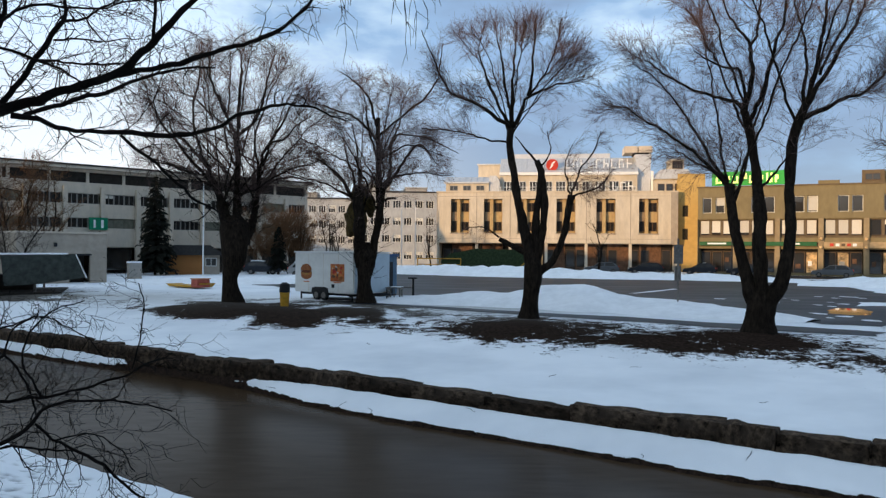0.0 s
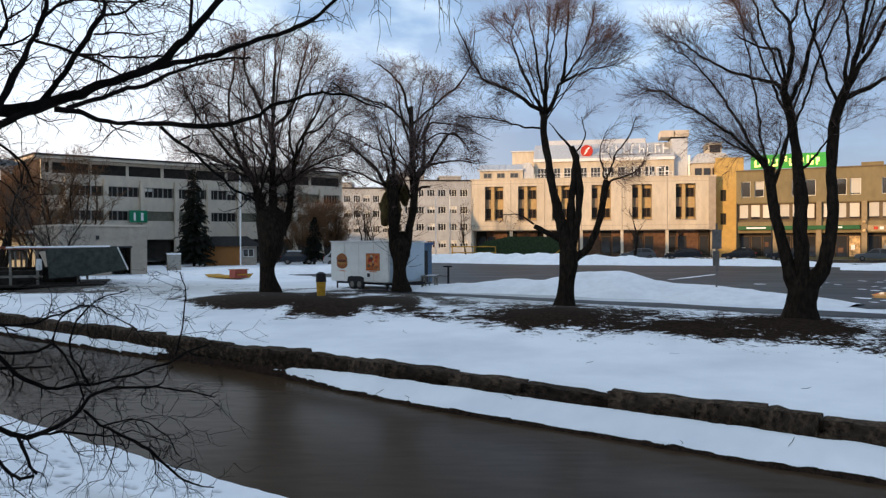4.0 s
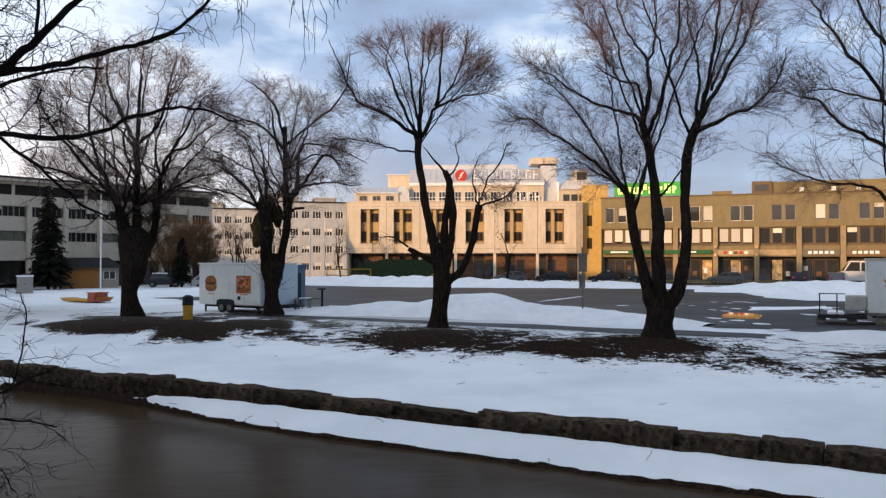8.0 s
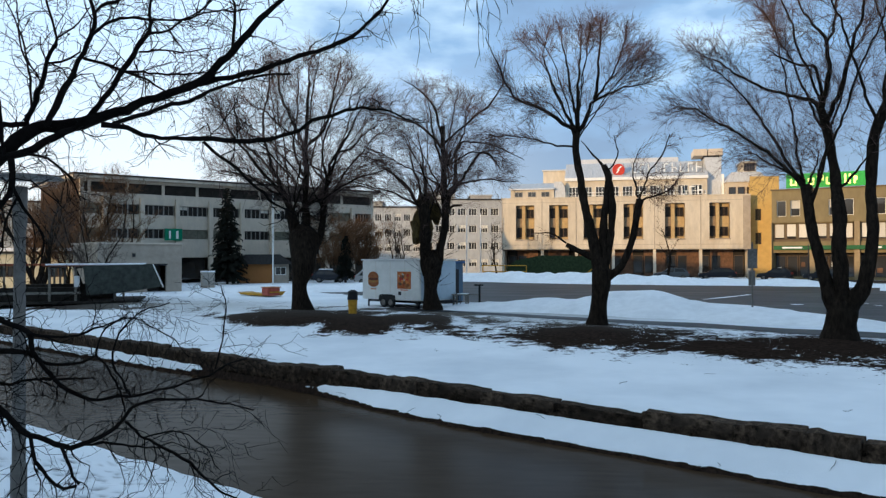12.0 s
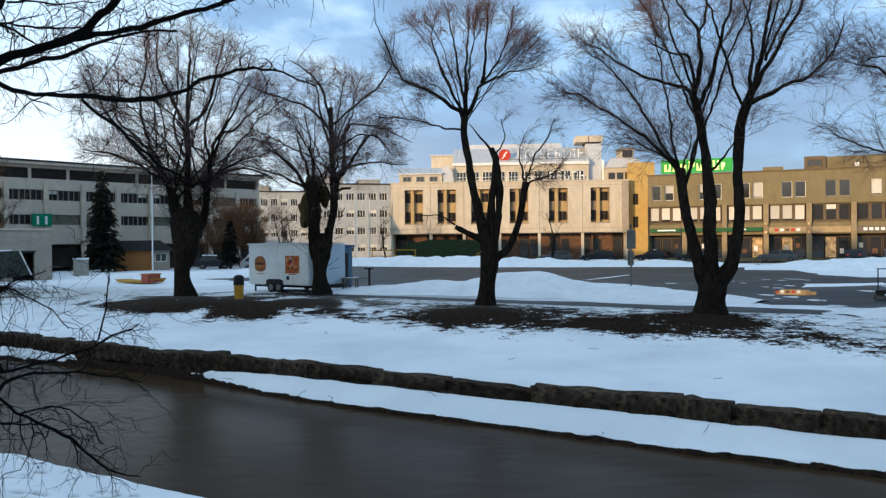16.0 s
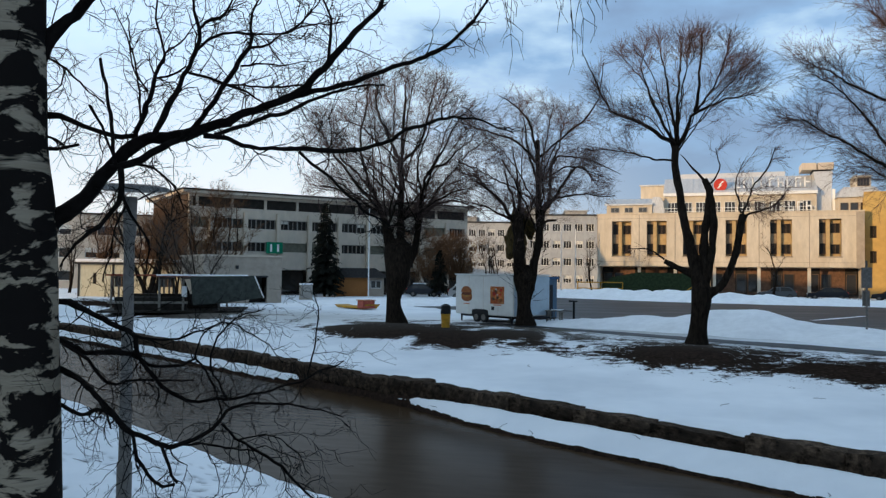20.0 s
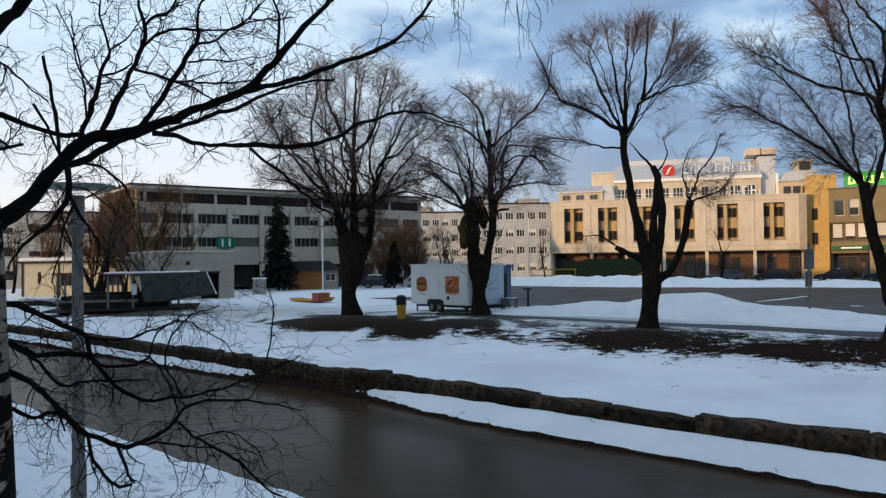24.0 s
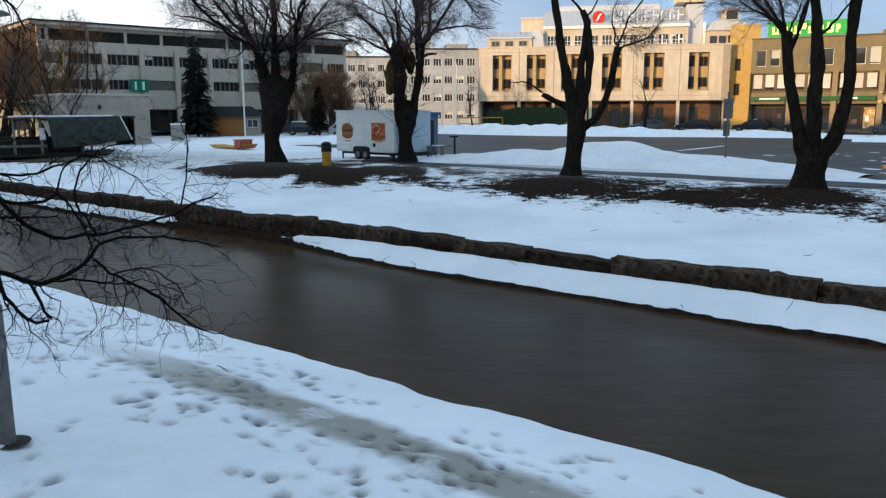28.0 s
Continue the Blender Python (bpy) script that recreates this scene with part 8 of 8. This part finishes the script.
def car(at, turn, paint, label, kind_):
    """A parked car: kind_ 0 estate, 1 hatchback, 2 van."""
    b = thing("car", pose(at[0], at[1], 0, 0, 0, turn), label, "car", "cars parked by the shops")
    L, H = ((4.5, 1.46), (4.0, 1.48), (5.1, 2.1))[kind_]
    if kind_ == 2:
        side = [(0, 0.35), (L, 0.35), (L, 0.9), (L - 0.25, 1.05), (L - 1.0, 1.15), (L - 1.7, H), (0.15, H), (0, H - 0.2)]
        win = [(L - 2.6, 1.2), (L - 1.15, 1.2), (L - 1.75, H - 0.12), (L - 2.6, H - 0.12)]
        rear = [(0.4, 1.2), (L - 2.75, 1.2), (L - 2.75, H - 0.15), (0.4, H - 0.15)]
    else:
        t = 0.2 if kind_ == 0 else 0.12
        side = [(0.04, 0.32), (L - 0.05, 0.32), (L, 0.55), (L - 0.08, 0.78), (L - 1.15, 0.92), (L - 1.95, H - 0.03), (L - 2.6, H), (0.75, H - 0.03), (t, 0.98), (0, 0.7)]
        win = [(L - 2.55, 0.94), (L - 1.35, 0.94), (L - 2.0, H - 0.1), (L - 2.55, H - 0.08)]
        rear = [(0.45, 0.95), (L - 2.68, 0.94), (L - 2.68, H - 0.08), (0.85, H - 0.1)]
    body = prism("body", side, -0.86, 0.86, paint, b, "", 0.05)
    for y0, y1 in ((-0.872, -0.858), (0.858, 0.872)):
        prism("side_window", win, y0, y1, GLASS, b)
        prism("side_window", rear, y0, y1, GLASS, b)
    ws = [(L - 1.2, 0.95), (L - 1.16, 0.98), (L - 1.9, H - 0.08), (L - 1.95, H - 0.1)] if kind_ < 2 else [(L - 1.03, 1.2), (L - 0.99, 1.22), (L - 1.62, H - 0.12), (L - 1.68, H - 0.14)]
    prism("windscreen", ws, -0.7, 0.7, GLASS, b)
    for x in (0.78, L - 0.82):
        for y in (-0.78, 0.78):
            wheel(b, x, y, 0.31, 0.31, 0.2)
    for y in (-0.62, 0.62):
        box("headlight", (L - 0.12, y - 0.16, 0.6, L - 0.01, y + 0.16, 0.74), SIGN_WHITE, b)
        box("tail_light", (0.0, y - 0.12, 0.75, 0.06, y + 0.12, 0.95), RED, b)
    box("bumper", (L - 0.1, -0.8, 0.3, L + 0.04, 0.8, 0.5), BLACK, b, "", 0.02)
    box("bumper", (-0.05, -0.8, 0.3, 0.08, 0.8, 0.5), BLACK, b, "", 0.02)
    return b


def terrace():
    """Green sheeted site with yellow rails in front of the store."""
    b = thing("covered_terrace", facing(-0.2, 108.5, -8.5), "green-sheeted hoarding with yellow handrails", "hoarding")
    prism("hoarding", [(0.3, 0), (13.8, 0), (13.6, 2.5), (11, 3.0), (5, 3.1), (1.5, 2.4), (0.3, 1.4)], 0, 3.2, GREEN_TARP, b, "dark green sheeting", 0.05)
    for x in (0.2, 3.1):
        part("rail_post", rod(bmesh.new(), (x, -0.6, 0), (x, -0.6, 1.7), 0.07, n=8), YELLOW_BIN, b, "yellow rail")
    part("rail", rod(bmesh.new(), (-3.0, -0.6, 1.7), (3.1, -0.6, 1.7), 0.07, n=8), YELLOW_BIN, b)
    part("rail", rod(bmesh.new(), (-3.0, -0.6, 0.9), (3.1, -0.6, 0.9), 0.06, n=8), YELLOW_BIN, b)
    part("stair_rail", rod(bmesh.new(), (10.8, -0.5, 0.4), (13.6, -0.5, 2.5), 0.08, n=8), YELLOW_BIN, b)
    part("rail_post", rod(bmesh.new(), (13.6, -0.5, 0), (13.6, -0.5, 2.5), 0.07, n=8), YELLOW_BIN, b)
    part("rail_post", rod(bmesh.new(), (-2.9, -0.6, 0), (-2.9, -0.6, 1.7), 0.07, n=8), YELLOW_BIN, b)


def hedge(x0, y0, x1, y1, h, label, seed):
    rng = random.Random(seed)
    t = Tubes()
    n = int(math.hypot(x1 - x0, y1 - y0) * 16)
    for k in range(n):
        s = rng.random()
        p = Vector((x0 + (x1 - x0) * s + rng.gauss(0, 0.4), y0 + (y1 - y0) * s + rng.gauss(0, 0.4), -0.02))
        d = Vector((rng.gauss(0, 0.3), rng.gauss(0, 0.3), 1)).normalized() * h * rng.uniform(0.5, 1.1)
        m = p + d * 0.6
        t.add([p, m, m + d * 0.4 + Vector((rng.gauss(0, 0.15), rng.gauss(0, 0.15), 0))], [0.03, 0.022, 0.012], 3)
        for j in range(3):
            e = m + Vector((rng.gauss(0, 0.3), rng.gauss(0, 0.3), rng.uniform(0, 0.5))) * h * 0.5
            t.add([m, e], [0.016, 0.01], 3)
    return tagged(t.make("hedge", TREE_GREY), label, "hedge", kind="stuff")


sales_trailer()
blue_box()
box_trailer()
sign_post()
litter_bin()
bollard()
picnic_table()
utility_cabinet()
boat_tray()
pole("flagpole", -24.4, 80.6, 11.0, "tall white flagpole on the square")
pole("flagpole", -5.6, 112.0, 9.0, "tall white flagpole before the office block")
pole("flagpole", -3.6, 112.5, 9.2, "tall white flagpole before the office block")
pole("lamp_pole", 33.5, 90.0, 4.2, "thin dark lamp post by the shops", STEEL_DARK, 0.09)
market_stall()
kiosk_hut()
spruce(-30.0, 82.5, 10.6, "dense dark spruce beside the office block", 3)
spruce(-18.2, 88.0, 5.5, "small dark spruce behind the willow", 5, 0.7)
bare_tree(-28.5, 51.5, 7.4, "bare many-stemmed tree behind the shelter", 41, 4, 0.3, 0.3)
bare_tree(-52.0, 84.0, 10.0, "bare tree beside the grey block", 42, 3, 0.3, 0.35)
bare_tree(-60.0, 80.0, 9.0, "bare tree beside the grey block", 43, 3, 0.3, 0.35)
bare_tree(-44.0, 70.0, 9.5, "bare reddish tree at the corner of the office block", 44, 4, 0.3, 0.16, TREE_BROWN)
bare_tree(-41.5, 71.5, 9.0, "bare reddish tree before the office block", 51, 4, 0.3, 0.16, TREE_BROWN)
bare_tree(-38.8, 62.5, 11.0, "large dark many-stemmed bare tree behind the shelter", 52, 5, 0.36, 0.2, TREE_BROWN, girth=1.9)
bare_tree(-37.0, 72.2, 11.0, "bare reddish tree before the office block", 53, 4, 0.3, 0.13, TREE_BROWN)
bare_tree(-40.5, 73.8, 11.5, "bare reddish tree at the corner of the office block", 56, 6, 0.32, 0.12, TREE_BROWN)
bare_tree(-55.0, 79.0, 10.0, "bare brown tree behind the hut", 54, 5, 0.35, 0.14, TREE_BROWN)
bare_tree(-49.0, 80.5, 10.0, "bare brown tree behind the hut", 55, 5, 0.35, 0.14, TREE_BROWN)
bare_tree(-19.5, 89.0, 7.5, "dense brown bare bush-like tree", 45, 11, 0.32, 0.09, TREE_BROWN)
bare_tree(-17.0, 93.0, 7.5, "dense brown bare bush-like tree", 46, 11, 0.32, 0.09, TREE_BROWN)
bare_tree(-9.5, 100.0, 8.0, "slim bare tree on the square", 47, 2, 0.25, 0.4)
bare_tree(-13.5, 104.0, 8.0, "slim bare tree on the square", 48, 2, 0.25, 0.4)
bare_tree(-24.0, 118.0, 11.0, "bare tree before the white block", 57, 3, 0.3, 0.25)
bare_tree(-17.0, 122.0, 10.0, "bare tree before the white block", 58, 3, 0.3, 0.25)
bare_tree(-30.5, 112.0, 11.0, "bare tree before the white block", 59, 4, 0.3, 0.22)
bare_tree(20.4, 101.0, 7.6, "slim bare street tree before the store", 49, 1, 0.1, 0.45)
bare_tree(-1.2, 110.0, 7.5, "bare street tree beside the flagpoles", 50, 2, 0.2, 0.4)
PAINTS = [mat("grey_car_paint", (0.12, 0.13, 0.14), 0.3, 0.05, 3, metal=0.4), mat("dark_car_paint", (0.03, 0.033, 0.04), 0.25, 0.05, 3, metal=0.3),
          mat("silver_car_paint", (0.35, 0.35, 0.34), 0.3, 0.05, 3, metal=0.5), mat("white_van_paint", (0.55, 0.54, 0.5), 0.4, 0.05, 3)]
for x, y, a, p, k, lb in ((23.5, 103.0, 170, 0, 0, "grey estate car parked before the store"), (29.0, 101.8, 170, 1, 0, "dark estate car parked before the store"),
                          (34.8, 98.6, 154, 1, 1, "dark hatchback parked by the shops"), (39.5, 96.2, 154, 1, 1, "dark hatchback parked by the shops"),
                          (48.5, 91.8, 154, 0, 0, "grey car parked by the shops"), (53.0, 87.6, 60, 1, 1, "dark hatchback seen from behind by the shops"),
                          (56.5, 85.6, 62, 0, 1, "grey hatchback parked by the shops"), (64.5, 80.5, 64, 1, 1, "dark car parked by the shops"),
                          (66.8, 77.2, 64, 2, 1, "silver car parked by the shops"), (74.6, 76.0, 154, 3, 2, "pale van parked by the shops"),
                          (62.4, 85.4, 154, 3, 2, "pale van parked before the shop arcade")):
    c = car((x, y), a, PAINTS[p], lb, k)
    if "arcade" in lb:
        c.scale = (1.1, 1.1, 1.35)
for x, y, a, p in ((-16.0, 82.0, 10, 2), (-10.5, 86.0, -15, 0), (-22.0, 88.0, 8, 1)):
    c = car((x, y), a, PAINTS[p], "parked car under old snow on the square", 1)
    bm = boxes(bmesh.new(), [(0.7, -0.75, 1.42, 2.3, 0.75, 1.56)], 0.06)
    part("roof_snow", bm, BERM, c, "snow on the roof")
terrace()
hedge(14, 106.5, 31, 104.0, 0.8, "low brown bare hedge before the store", 61)
hedge(-30, 92, -12, 100, 1.6, "tangled brown bare shrubs", 62)
hanging_twigs()
fallen_twigs()
make_canal_wall()
